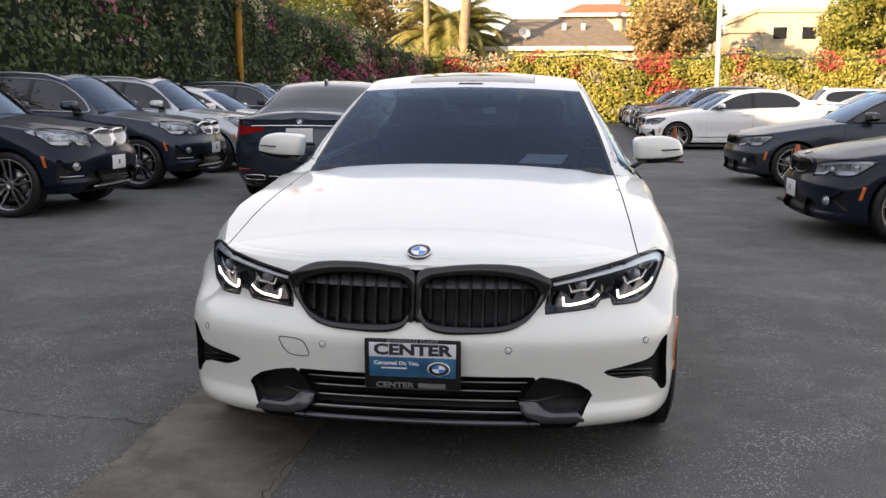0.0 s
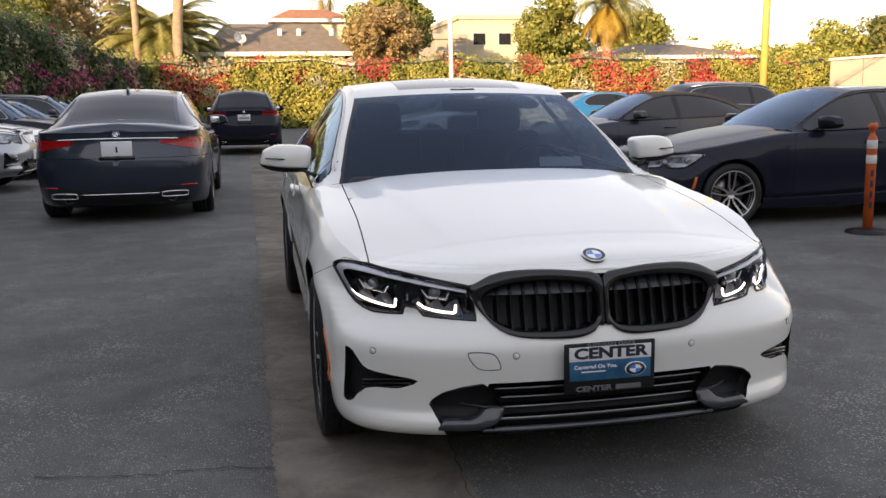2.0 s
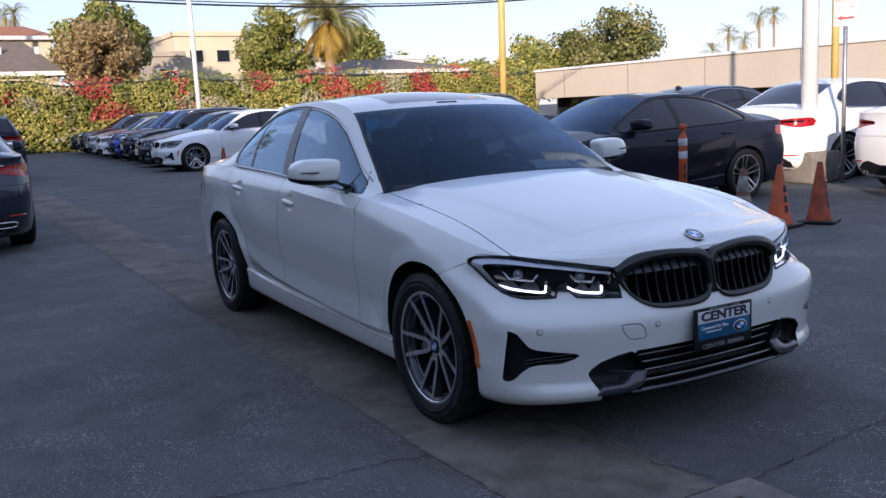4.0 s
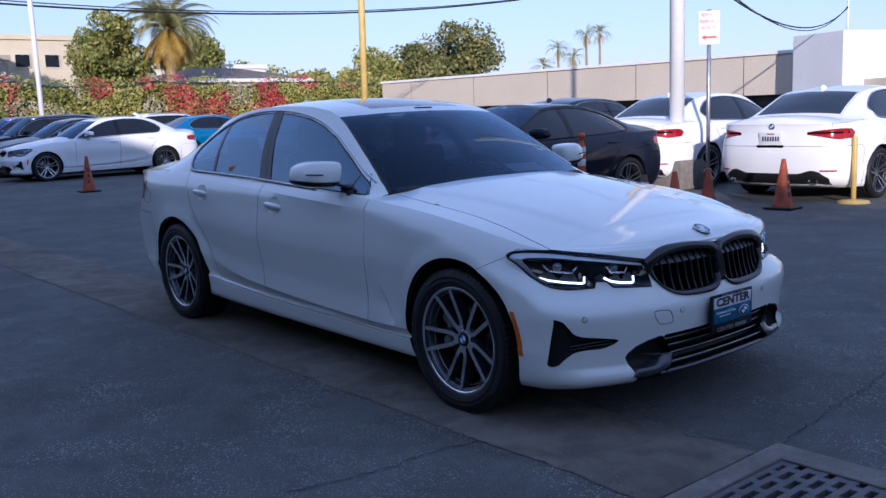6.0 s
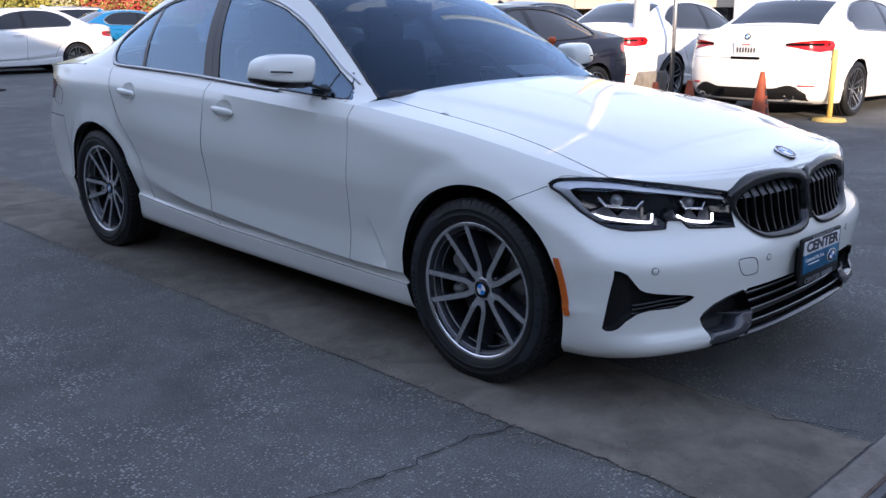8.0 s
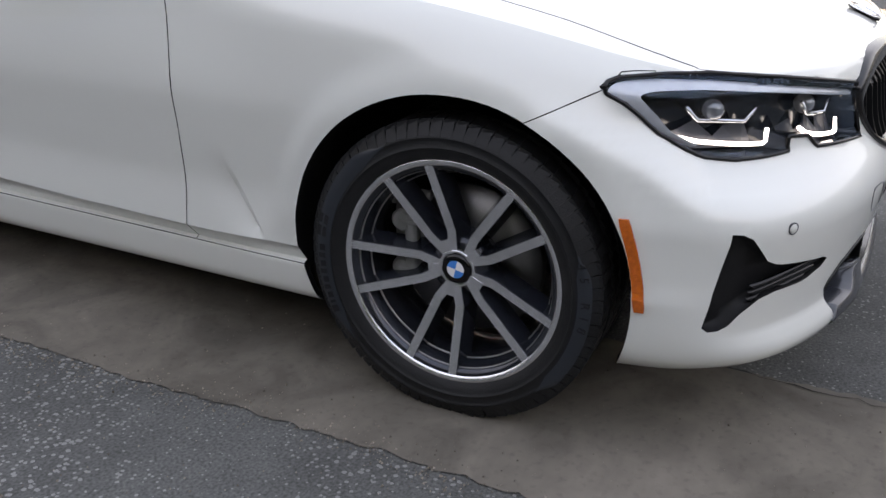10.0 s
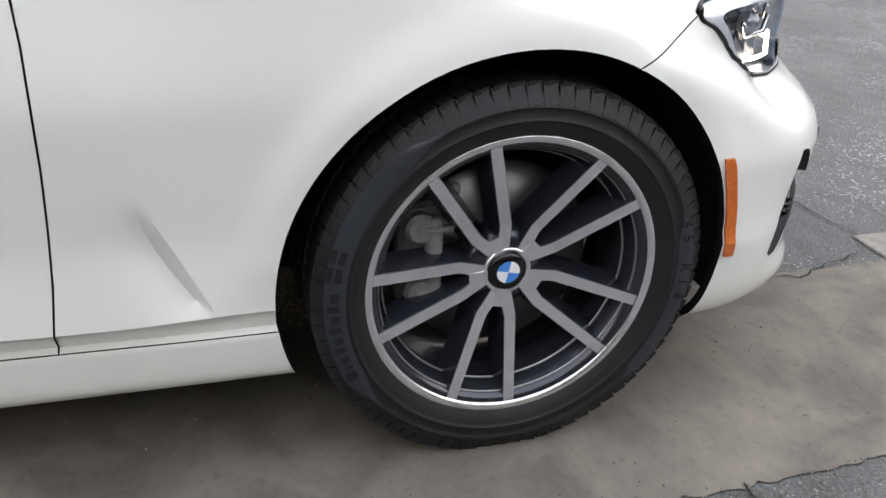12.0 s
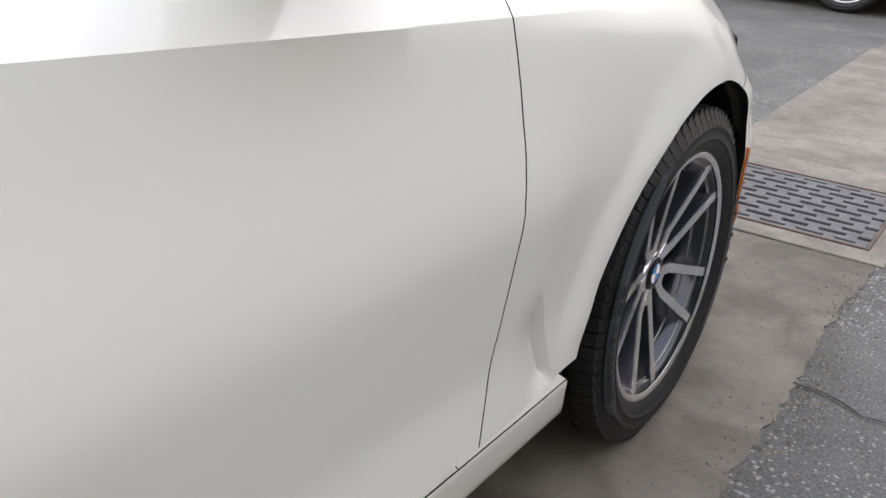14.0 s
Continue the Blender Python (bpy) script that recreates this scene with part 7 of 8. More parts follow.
def parked(kind, x, y, heading, pm, label, cat_="car", size=1.0):
    """A parked car. x, y: the middle of its front axle's line projected to its nose end; heading: degrees, 0 looks to -y."""
    z = gz(y)
    name = {"sedan": "sedan", "suv": "suv", "coupe": "coupe", "soft": "convertible"}[kind]
    if kind not in PROTO:
        base = dict(SEDAN) if kind == "sedan" else X_SUV if kind == "suv" else dict(COUPE, soft=kind == "soft")
        ob = new(name)
        sh, ft = build_body(ob, base, pm, 0.045)
        for sx in (-1, 1):
            for yy in (0, base["wb"]):
                add_wheel(ob, (sx * (base["W"] - 0.113), yy, base["R"]), base["R"], sx > 0, "plain_" + kind, CACHE)
        dress(ob, sh, ft, base, kind, pm)
        PROTO[kind] = (ob, base, pm)
        ob.matrix_world = pose(x, y, z, 0, 0, heading)
    else:
        src, base, first = PROTO[kind]
        ob = copy_thing(src, pose(x, y, z, 0, 0, heading))
        for o in ob.children_recursive:
            for sl in o.material_slots:
                if sl.material == first and first is not pm:
                    sl.link = "OBJECT"
                    sl.material = pm
    if size != 1.0:
        ob.matrix_world = pose(x, y, z, 0, 0, heading) @ Matrix.Scale(size, 4)
    return tagged(ob, label, cat_)


def dress(ob, sh, ft, p, kind, pm):
    """Lamps, grille, mirrors, plates, trim and cabin that every parked car has."""
    d, k, wb = p["dz"], p["W"] / 0.9135, p["wb"]
    suv_ = kind == "suv"
    up = lambda z: lift([(0, z)], d)[0][1]
    nose = lambda x, z, o=0.0: (x, sh.front_y(x, z) - o, z)
    tailp = lambda x, z, o=0.0: (x, sh.rear_y(x, z) + o, z)
    zt = lambda y: float(np.interp(y, [q[0] for q in p["zt"]], [q[1] for q in p["zt"]]))
    bright = M_CHROME if suv_ or kind == "sedan" else M_BLACKGLOSS
    for sx in (-1, 1):
        y = p["E"][0][1] + 0.30
        door_mirror(ob, sx, sx * (p["W"] + 0.05), y, zt(y) + 0.10 + 0.02 * suv_, pm, (sx * (p["W"] - 0.08), y - 0.10, zt(y) + 0.02))
        # kidney grille: rim and bars
        L = closed([(x * k, z) for x, z in lift([(x * 0.86, 0.652 + (z - 0.62) * 0.72) for x, z in KLOOP], d)], 4)
        I1, I2 = shrink(L, 0.006), shrink(L, 0.016)
        rows = [[nose(sx * x, z, -0.01) for x, z in L], [nose(sx * x, z, 0.014) for x, z in I1], [nose(sx * x, z, 0.012) for x, z in I2], [nose(sx * x, z, -0.04) for x, z in I2]]
        v, f2 = loft(rows)
        pydata("grille_frame", v, f2 if sx < 0 else [q[::-1] for q in f2], bright, ob, "bright kidney grille rim" if bright is M_CHROME else "black kidney grille rim")
        for i in range(8):
            x = (0.055 + i * 0.040) * k
            hi_ = 0.728 - 0.06 * max(0, (x - 0.31 * k) / 0.1)
            lo_ = 0.575 + 0.08 * max(0, (x - 0.24 * k) / 0.1)
            v = []
            for z in np.linspace(up(lo_), up(hi_), 5):
                q = nose(sx * x, z, 0.004)
                for dx, dy in ((-0.004, 0.006), (0, 0), (0.004, 0.006), (0.006, 0.045), (-0.006, 0.045)):
                    v.append((q[0] + dx, q[1] + dy, z))
            f2 = [(5 * r + q, 5 * r + (q + 1) % 5, 5 * r + 5 + (q + 1) % 5, 5 * r + 5 + q) for r in range(4) for q in range(5)]
            pydata("grille_bar", v, f2, bright if suv_ else M_BLACKGLOSS, ob, smooth=False)
        # lamp insides: two round projectors, their bright rings, a strip under the upper edge
        for x, z in ((0.77, 0.678), (0.60, 0.648)):
            c = Vector(nose(sx * x * k, up(z), -0.035))
            bm = bmesh.new()
            bmesh.ops.create_uvsphere(bm, u_segments=16, v_segments=10, radius=0.028)
            bmesh.ops.translate(bm, vec=c, verts=bm.verts)
            part("projector", bm, M_LAMP, ob, "round projector lens")
            v, f2 = tube([c + Vector((0.040 * math.cos(a), -0.012 + 0.02 * math.cos(a) * sx, 0.034 * math.sin(a))) for a in np.linspace(0.2, 2 * math.pi - 0.9, 18)], 0.0035, 6)
            pydata("lamp_ring", v, f2, M_LAMPGREY, ob, "pale ring round the lamp")
        P, _ = catmull([(0.865 * k, up(0.735)), (0.70 * k, up(0.715)), (0.50 * k, up(0.685))], 14)
        rows = [[nose(sx * x, z + 0.008, -0.008) for x, z in P], [nose(sx * x, z - 0.008, -0.02) for x, z in P]]
        v, f2 = loft(rows, False)
        pydata("lamp_strip", v, f2, M_LAMPGREY, ob, "bright strip in the headlight")
        P, _ = catmull([(0.86 * k, up(0.655)), (0.80 * k, up(0.622)), (0.64 * k, up(0.612)), (0.50 * k, up(0.60))], 14)
        rows = [[nose(sx * x, z + 0.03, -0.06) for x, z in P], [nose(sx * x, z - 0.004, -0.02) for x, z in P]]
        v, f2 = loft(rows, False)
        pydata("reflector", v, f2, M_LAMPGREY, ob, "bright lamp reflector")
        hl_ = ft["hl"]
        v, f2 = tube([nose(sx * x, z, 0.002) for x, z in np.vstack([np.linspace(a, b, 5, endpoint=False) for a, b in zip(hl_, hl_[1:] + hl_[:1])])], 0.007, 5, closed=True)
        pydata("headlight_seal", v, f2, M_BLACKGLOSS, ob, "black lens surround")
        # fog lamp, bright blade, amber marker
        c = Vector(nose(sx * 0.70 * k, up(0.42 if suv_ else 0.375), 0.0))
        v, f2 = lathe([(0, -0.018), (0.03, -0.012), (0.036, 0.0), (0.043, -0.014), (0.047, 0.0)], 24, "z")
        m = Matrix.Translation(c) @ Vector((sx * 0.35, -1, 0)).to_track_quat("Z", "Y").to_matrix().to_4x4()
        pydata("fog_lamp", [m @ Vector((q[0], q[1], -q[2])) for q in v], f2, M_LAMP, ob, "round fog lamp")
        if suv_:
            v, f2 = tube([nose(sx * x * k, up(0.335), 0.008) for x in np.linspace(0.62, 0.84, 8)], 0.012, 6, flat=0.7)
            pydata("bumper_blade", v, f2, M_SATIN, ob, "satin silver bumper blade")
        vv = []
        for i in range(9):
            t = i / 8
            yc, z = -0.40 - 0.03 * t, up(0.52) - 0.12 * t
            for dy, o in ((-0.014, 0.0), (-0.014, 0.005), (0.014, 0.005), (0.014, 0.0)):
                vv.append((sx * (sh.side_x(yc + dy, z) + o), yc + dy, z))
        pydata("side_marker", vv, [(4 * i + q, 4 * i + q + 1, 4 * i + 5 + q, 4 * i + 4 + q) for i in range(8) for q in range(3)], M_AMBER, ob, "amber side marker", smooth=False)
        # door handles and window line
        for yh, dz_ in ((p["bp"][0] - 0.17, 0.115), (p["qp"] - 0.24, 0.10)):
            zh = zt(yh) - dz_
            part("door_handle", box_bm(0.03, 0.20, 0.028, (sx * (sh.side_x(yh, zh) + 0.016), yh, zh), 0.012), pm, ob, "painted door handle")
        loop = np.vstack([np.linspace(a, b, 8, endpoint=False) for a, b in zip(p["dlo"], p["dlo"][1:] + p["dlo"][:1])])
        for _ in range(3):
            loop = (np.roll(loop, 1, 0) + loop + np.roll(loop, -1, 0)) / 3
        v, f2 = tube([(sx * (sh.glass_x(y, z) + 0.002), y, z) for y, z in loop], 0.011, 5, closed=True)
        pydata("window_trim", v, f2, M_SATIN if suv_ or kind == "sedan" else M_BLACKGLOSS, ob, "window surround")
        vv = []
        for t in np.linspace(0, 1, 8):
            for yy in (p["bp"][0] - 0.03, p["bp"][0] + 0.05):
                lo_, hi_ = zt(yy) + 0.01, float(np.interp(yy, [q[0] for q in sorted(p["dlo"][:9])], [q[1] for q in sorted(p["dlo"][:9])]))
                z = lo_ + (hi_ - lo_) * t
                vv.append((sx * (sh.glass_x(yy, z) + 0.004), yy, z))
        pydata("pillar_cover", vv, [(2 * i, 2 * i + 1, 2 * i + 3, 2 * i + 2) for i in range(7)], M_BLACKGLOSS, ob, "black door pillar cover")
        if suv_:
            E_ = p["E"]
            v, f2 = tube([(sx * (e[0] + 0.0), e[1], e[2] + 0.035 - 0.03 * (i in (0, 4))) for i, e in enumerate(E_[2:7])], 0.016, 8)
            pydata("roof_rail", v, f2, M_SATIN, ob, "satin roof rail")
        # rear: reflector, exhaust
        v, f2 = tube([tailp(sx * x, up(0.40), 0.004) for x in np.linspace(0.62, 0.78, 6)], 0.012, 6, flat=0.8)
        pydata("rear_reflector", v, f2, M_RED, ob, "red rear reflector")
        q = Vector(tailp(sx * 0.52, up(0.27), 0.0))
        v, f2 = lathe([(0.030, 0.05), (0.034, 0.0), (0.044, -0.012), (0.047, 0.0), (0.047, 0.08)], 24, "z")
        m = Matrix.Translation(q + Vector((0, -0.01, 0))) @ Euler((radians(90), 0, 0)).to_matrix().to_4x4() @ Matrix.Diagonal((1.15, 0.95, 1, 1))
        pydata("exhaust", [m @ Vector(a) for a in v], f2, M_CHROME if kind != "sedan" else M_DARKGREY, ob, "round exhaust tip")
        m = Matrix.Translation(q + Vector((0, -0.02, 0))) @ Euler((radians(90), 0, 0)).to_matrix().to_4x4()
        # flat disc, coloured near-black as the shade in the pipe
        v, f2 = lathe([(0, 0.0), (0.033, 0.0)], 20, "z")
        pydata("exhaust_bore", [m @ Vector(a) for a in v], f2, M_HOLLOW_SHADE, ob)
        # dark band through the tail lamp
        v, f2 = loft([[tailp(sx * x, up(0.86) - 0.02 * dz2, 0.0035) for x in np.linspace(0.45, 0.84, 10)] for dz2 in (-0.6, 0.6)], False)
        pydata("tail_lamp_band", v, f2, M_BLACKGLOSS, ob, "dark band across the tail lamp")
    if suv_:
        v, f2 = tube([nose(x, up(0.225), 0.010) for x in np.linspace(-0.42, 0.42, 15)], 0.022, 6, flat=0.6)
        pydata("skid_plate", v, f2, M_SATIN, ob, "satin silver skid plate")
        for z in (0.30, 0.275, 0.25):
            v, f2 = tube([nose(x, up(z), -0.02) for x in np.linspace(-0.38, 0.38, 15)], 0.006, 5)
            pydata("intake_bar", v, f2, M_BLACKGLOSS, ob)
    # dark lower rear bumper
    xs_ = np.linspace(-0.70, 0.70, 29)
    edge = [0.36 - 0.05 * max(0.0, 1 - abs(abs(x) - 0.52) / 0.16) * -1 - 0.05 * max(0, (abs(x) - 0.6) / 0.1) for x in xs_]
    rows = [[tailp(x, up(z0 * (1 - t) + 0.18 * t), 0.006 if 0 < t < 1 else 0.0) for x, z0 in zip(xs_, edge)] for t in (0, 0.08, 0.4, 0.7, 0.92, 1)]
    v, f2 = loft(rows, False)
    pydata("diffuser", v, f2, M_PLASTIC, ob, "black lower rear bumper")
    zp = up(0.43)
    yf = sh.front_y(0, zp)
    if kind != "soft":
        pl = part("number_plate", box_bm(0.31, 0.012, 0.155, (0, yf - 0.012, zp), 0.004), M_PLATEWHITE, ob, "white dealer plate")
        part("mark", box_bm(0.03, 0.002, 0.05, (0, yf - 0.0195, zp), 0.0), M_PRINT, pl, smooth=False)
    zp = 0.80 + d * 0.7 if not suv_ else 0.95
    yr = sh.rear_y(0, zp)
    pl = part("rear_plate", box_bm(0.31, 0.012, 0.155, (0, yr + 0.012, zp), 0.004), M_PLATEWHITE, ob, "white rear plate")
    for i in range(7):
        part("mark", box_bm(0.020, 0.002, 0.058, (-0.105 + 0.035 * i, yr + 0.0195, zp - 0.008), 0.0), M_PRINT, pl, smooth=False)
    part("mark", box_bm(0.10, 0.002, 0.014, (0, yr + 0.0195, zp + 0.052), 0.0), M_RED, pl, smooth=False)
    # strip added to cover a hole in the seam under the boot lid
    part("boot_handle", box_bm(0.36, 0.016, 0.034, (0, sh.rear_y(0, 0.70 + d * 0.7) + 0.004, 0.70 + d * 0.7), 0.006), M_BLACKGLOSS, ob, "black strip added to cover the boot seam")
    roundel(ob, tailp(0, zp + 0.145, 0.006), (0, 1, 0.15), 0.038)
    hz = p["hood"]
    yb = hz[2][0] + 0.0
    roundel(ob, (0, yb, hz[2][1] + 0.003), (0, -0.45, 0.9), 0.040)
    if not kind == "soft":
        bm = bmesh.new()
        bmesh.ops.create_uvsphere(bm, u_segments=12, v_segments=8, radius=1)
        c = p["C"][6]
        for v0 in bm.verts:
            v0.co = (v0.co.x * 0.02, v0.co.y * 0.085 + 0.03 * v0.co.z, v0.co.z * 0.06)
        bmesh.ops.translate(bm, vec=(0, c[0] - 0.12, c[1] + 0.02), verts=bm.verts)
        part("roof_fin", bm, pm, ob, "roof antenna fin")
    # cabin
    s_ = d * 0.8
    for sx in (-1, 1):
        st = part("front_seat", soft_box(0.48, 0.14, 0.62, (sx * 0.37, 1.74, 0.82 + s_), (-14, 0, 0)), M_SEAT, ob, "dark front seat")
        part("headrest", soft_box(0.27, 0.10, 0.19, (sx * 0.37, 1.83, 1.20 + s_), (-10, 0, 0)), M_SEAT, st)
    part("rear_seat", soft_box(1.2, 0.14, 0.60, (0, 2.62, 0.78 + s_), (-20, 0, 0)), M_SEAT, ob, "dark rear bench")
    part("dashboard", soft_box(1.36, 0.42, 0.14, (0, 0.80, 0.885 + s_), (-4, 0, 0), 0.045), M_DASH, ob, "dark dashboard")
    part("cabin_floor", box_bm(1.45, 2.4, 0.05, (0, 1.8, 0.40 + s_ * 0.6), 0.01), M_DASH, ob, "dark cabin floor")


parked("sedan", -2.55, 7.0 + 4.1, 180, P_NAVY, "dark blue-grey executive sedan seen from its tail, white dealer plate", size=1.05)
parked("suv", -1.2, 20.3 + 3.70, 180, P_BLACK, "black suv with dark tail lights parked facing the hedge")
for y, kd, pm, lb in ((6.35, "suv", P_CARBON, "black crossover suv with bright kidney grille bars"), (9.45, "suv", P_GREY, "dark grey crossover suv in the row by the hedge"), (12.3, "suv", P_SILVER, "silver grey crossover suv in the row"), (15.1, "sedan", P_WHITE2, "white sedan parked in the row by the hedge"), (18.0, "suv", P_BLACK, "black suv parked in the row by the hedge"), (20.9, "sedan", P_GREY, "dark grey sedan parked in the row"), (23.8, "suv", P_GREY, "dark grey suv parked in the row"), (26.7, "sedan", P_WHITE2, "white sedan near the end of the row")):
    parked(kd, -5.3, y, 90, pm, lb)
parked("coupe", 3.6, 5.7, -90, P_BLACK, "black four-door coupe with silver five-spoke wheels")
parked("soft", 3.95, 11.1, -90, P_MID, "dark grey convertible with a black fabric roof")
parked("sedan", 3.55, 20.9, -90, P_WHITE2, "white sedan at the end of a parked row")
rowc = [("sedan", P_GREY, "dark grey sedan"), ("suv", P_BLACK, "black suv"), ("suv", P_BLUE, "bright blue suv"), ("sedan", P_WHITE2, "white sedan"), ("sedan", P_SILVER, "silver sedan"), ("suv", P_GREY, "dark grey suv"), ("sedan", P_BLACK, "black sedan")]
for i, (kd, pm, lb) in enumerate(rowc):
    parked(kd, 3.7 + 0.1 * i, 23.6 + 2.7 * i, -90, pm, lb + " parked in the row near the hedge")
parked("suv", 9.1 + 3.7, 29.6, 90, P_WHITE2, "white suv parked with its tail to the lane")
parked("sedan", 8.8 + 3.9, 26.0, 90, P_TEAL, "light blue car with red tail lights")
parked("suv", 8.7 + 3.7, 17.5, 90, P_GREY, "dark grey suv parked with its tail to the lane")
parked("sedan", 12.3, 9.2, 90, P_GREY, "dark grey sedan parked behind the black coupe")
parked("sedan", 7.85 + 3.91, 3.45, 90, P_WHITE2, "white sedan seen from its tail beside an orange cone")
parked("sedan", 8.3 + 3.91, 6.35, 90, P_WHITE2, "white sedan seen from its tail behind the white pole")
parked("sedan", 15.5, 0.4, 90, P_WHITE2, "white sedan parked farther back in the sun")
parked("sedan", 0.3, -8.05, -90, P_GREY, "dark grey sedan parked across the lane")

# the executive sedan's own tail: chrome bar between the lamps, wide exhaust frames
limo = next(o for o in bpy.data.objects if o.parent is None and o.get("label", "").startswith("dark blue-grey executive"))
# its plate is a plain dealer plate with one small mark
for ch in limo.children:
    if ch.name.startswith("rear_plate"):
        marks = [m for m in ch.children if m.name.startswith("mark")]
        for m in marks[:3] + marks[4:]:
            bpy.data.objects.remove(m)
LS = Shape(dict(SEDAN), 0.045)
v, f2 = tube([(x, LS.rear_y(x, 0.905) + 0.006, 0.905 - 0.01 * (x / 0.6) ** 2) for x in np.linspace(-0.62, 0.62, 25)], 0.011, 6, flat=0.9)
pydata("chrome_bar", v, f2, M_CHROME, limo, "chrome bar between the tail lamps")
v, f2 = tube([(x, LS.rear_y(x, 0.325) + 0.012, 0.325) for x in np.linspace(-0.40, 0.40, 17)], 0.008, 6, flat=0.9)
pydata("bumper_strip", v, f2, M_CHROME, limo, "chrome strip between the exhausts")
for sx in (-1, 1):
    v, f2 = loft([[(sx * x, LS.rear_y(x, 0.885 - t * (0.03 + 0.21 * (x - 0.42))) + 0.004, 0.885 - t * (0.03 + 0.21 * (x - 0.42))) for x in np.linspace(0.43, 0.84, 12)] for t in (0, 0.3, 0.7, 1)], False)
    pydata("tail_lamp_glass", v, f2, M_RED, limo, "wide red tail lamp")
    loop = [(0.44, 0.285), (0.66, 0.285), (0.685, 0.305), (0.67, 0.335), (0.45, 0.335), (0.43, 0.31)]
    v, f2 = tube([(sx * x, LS.rear_y(x, z) + 0.012, z) for x, z in closed(loop, 4)], 0.009, 6, closed=True)
    pydata("exhaust_frame", v, f2, M_CHROME, limo, "rectangular chrome exhaust frame")

# ---- poles, signs, cones ----
M_YELLOW = mat("yellow_paint", (0.66, 0.47, 0.13), rough=0.5, var=0.25, scale=3, fine=0.1, bump=0.1, bscale=60)
M_RUSTYELLOW = mat("rusty_yellow_paint", (0.56, 0.30, 0.03), rough=0.6, var=0.5, scale=3, fine=0.15, col2=(0.30, 0.12, 0.03), bump=0.2, bscale=60)
M_WPOLE = mat("white_pole_paint", (0.74, 0.74, 0.72), rough=0.5, var=0.12, scale=3, fine=0.05)
M_GALV = mat("galvanised_steel", (0.40, 0.40, 0.41), rough=0.45, metal=0.8, var=0.2, scale=20)
M_ORANGE = mat("orange_plastic", (0.62, 0.10, 0.015), rough=0.55, var=0.35, scale=7, fine=0.15, col2=(0.36, 0.07, 0.02))
M_ORANGE2 = mat("dirty_orange_plastic", (0.40, 0.075, 0.02), rough=0.65, var=0.6, scale=8, fine=0.2)
M_REFL = mat("reflective_white", (0.62, 0.62, 0.60), rough=0.4, var=0.25, scale=18)
M_GRIME = mat("grimy_orange_plastic", (0.22, 0.075, 0.035), rough=0.75, var=0.7, scale=9, fine=0.25, col2=(0.10, 0.07, 0.055))
M_GREYREFL = mat("dirty_reflective_sheet", (0.36, 0.34, 0.31), rough=0.55, var=0.5, scale=14, fine=0.15, col2=(0.17, 0.15, 0.13))
M_SIGNRED = mat("sign_red", (0.55, 0.03, 0.02), rough=0.4, var=0.1, scale=20)
M_SIGNWHITE = mat("sign_white", (0.72, 0.70, 0.66), rough=0.4, var=0.06, scale=10)
M_WIRE = mat("black_cable", (0.015, 0.015, 0.015), rough=0.7, var=0.2, scale=10)


def pole(name, at, r, h, m, label, lean=0.0):
    ob = thing(name, (at[0], at[1], 0), label, "pole")
    v, f2 = lathe([(0, 0), (r, 0), (r, h * 0.5), (r * 0.97, h), (0, h)], 20, "z")
    pydata("shaft", [(x + lean * z, y, z) for x, y, z in v], f2, m, ob)
    v, f2 = lathe([(r + 0.001, 0.0), (r + 0.05, 0.0), (r + 0.05, 0.03), (r + 0.015, 0.05), (r + 0.001, 0.05)], 20, "z")
    pydata("base_collar", v, f2, m, ob)
    return ob


wp = pole("light_pole", (8.7, 5.65), 0.115, 9.0, M_WPOLE, "white painted steel light pole on a concrete block")
part("base_block", box_bm(0.62, 0.62, 0.46, (0, 0, 0.23), 0.03), M_CONC2, wp, "chipped concrete pole base")
pole("light_pole", (13.0, 20.0), 0.10, 9.0, M_YELLOW, "yellow painted steel light pole", 0.012)
pole("light_pole", (-9.05, 23.8), 0.11, 9.0, M_RUSTYELLOW, "rusty yellow steel pole beside the hedge")
pole("light_pole", (5.6, 26.6), 0.075, 8.0, M_WPOLE, "thin white steel pole behind parked cars", -0.01)
pole("light_pole", (20.5, 14.1), 0.10, 8.0, M_YELLOW, "yellow steel pole behind the white cars")

sign = thing("parking_sign", (8.8, 5.15, 0), "white service parking sign with red letters on a steel post", "sign", rz=-56)
v, f2 = lathe([(0, 0), (0.03, 0), (0.03, 2.72), (0, 2.72)], 14, "z")
pydata("post", v, f2, M_GALV, sign, "galvanised round post")
pan = part("panel", box_bm(0.31, 0.008, 0.50, (0, -0.036, 2.45), 0.003), M_SIGNWHITE, sign, "white sign panel")
for text, z, sz in (("SERVICE", 2.64, 0.066), ("PARKING", 2.545, 0.066), ("#170-189", 2.455, 0.056)):
    ob = link("lettering", words(text, sz, 0.001), M_SIGNRED, pan, text + " in red")
    ob.matrix_local = Matrix.Translation((0, -0.0415, z)) @ Euler((radians(90), 0, 0)).to_matrix().to_4x4() @ Matrix.Diagonal((1.0, 1.12, 1, 1))
arrow = [(-0.11, 0), (-0.05, 0.035), (-0.05, 0.014), (0.11, 0.014), (0.11, -0.014), (-0.05, -0.014), (-0.05, -0.035)]
v, f2 = prism(arrow, 0.0015, lambda u, w, d: (u, -0.0405 - d, 2.31 + w))
pydata("arrow", v, f2, M_SIGNRED, pan, "red arrow", smooth=False)


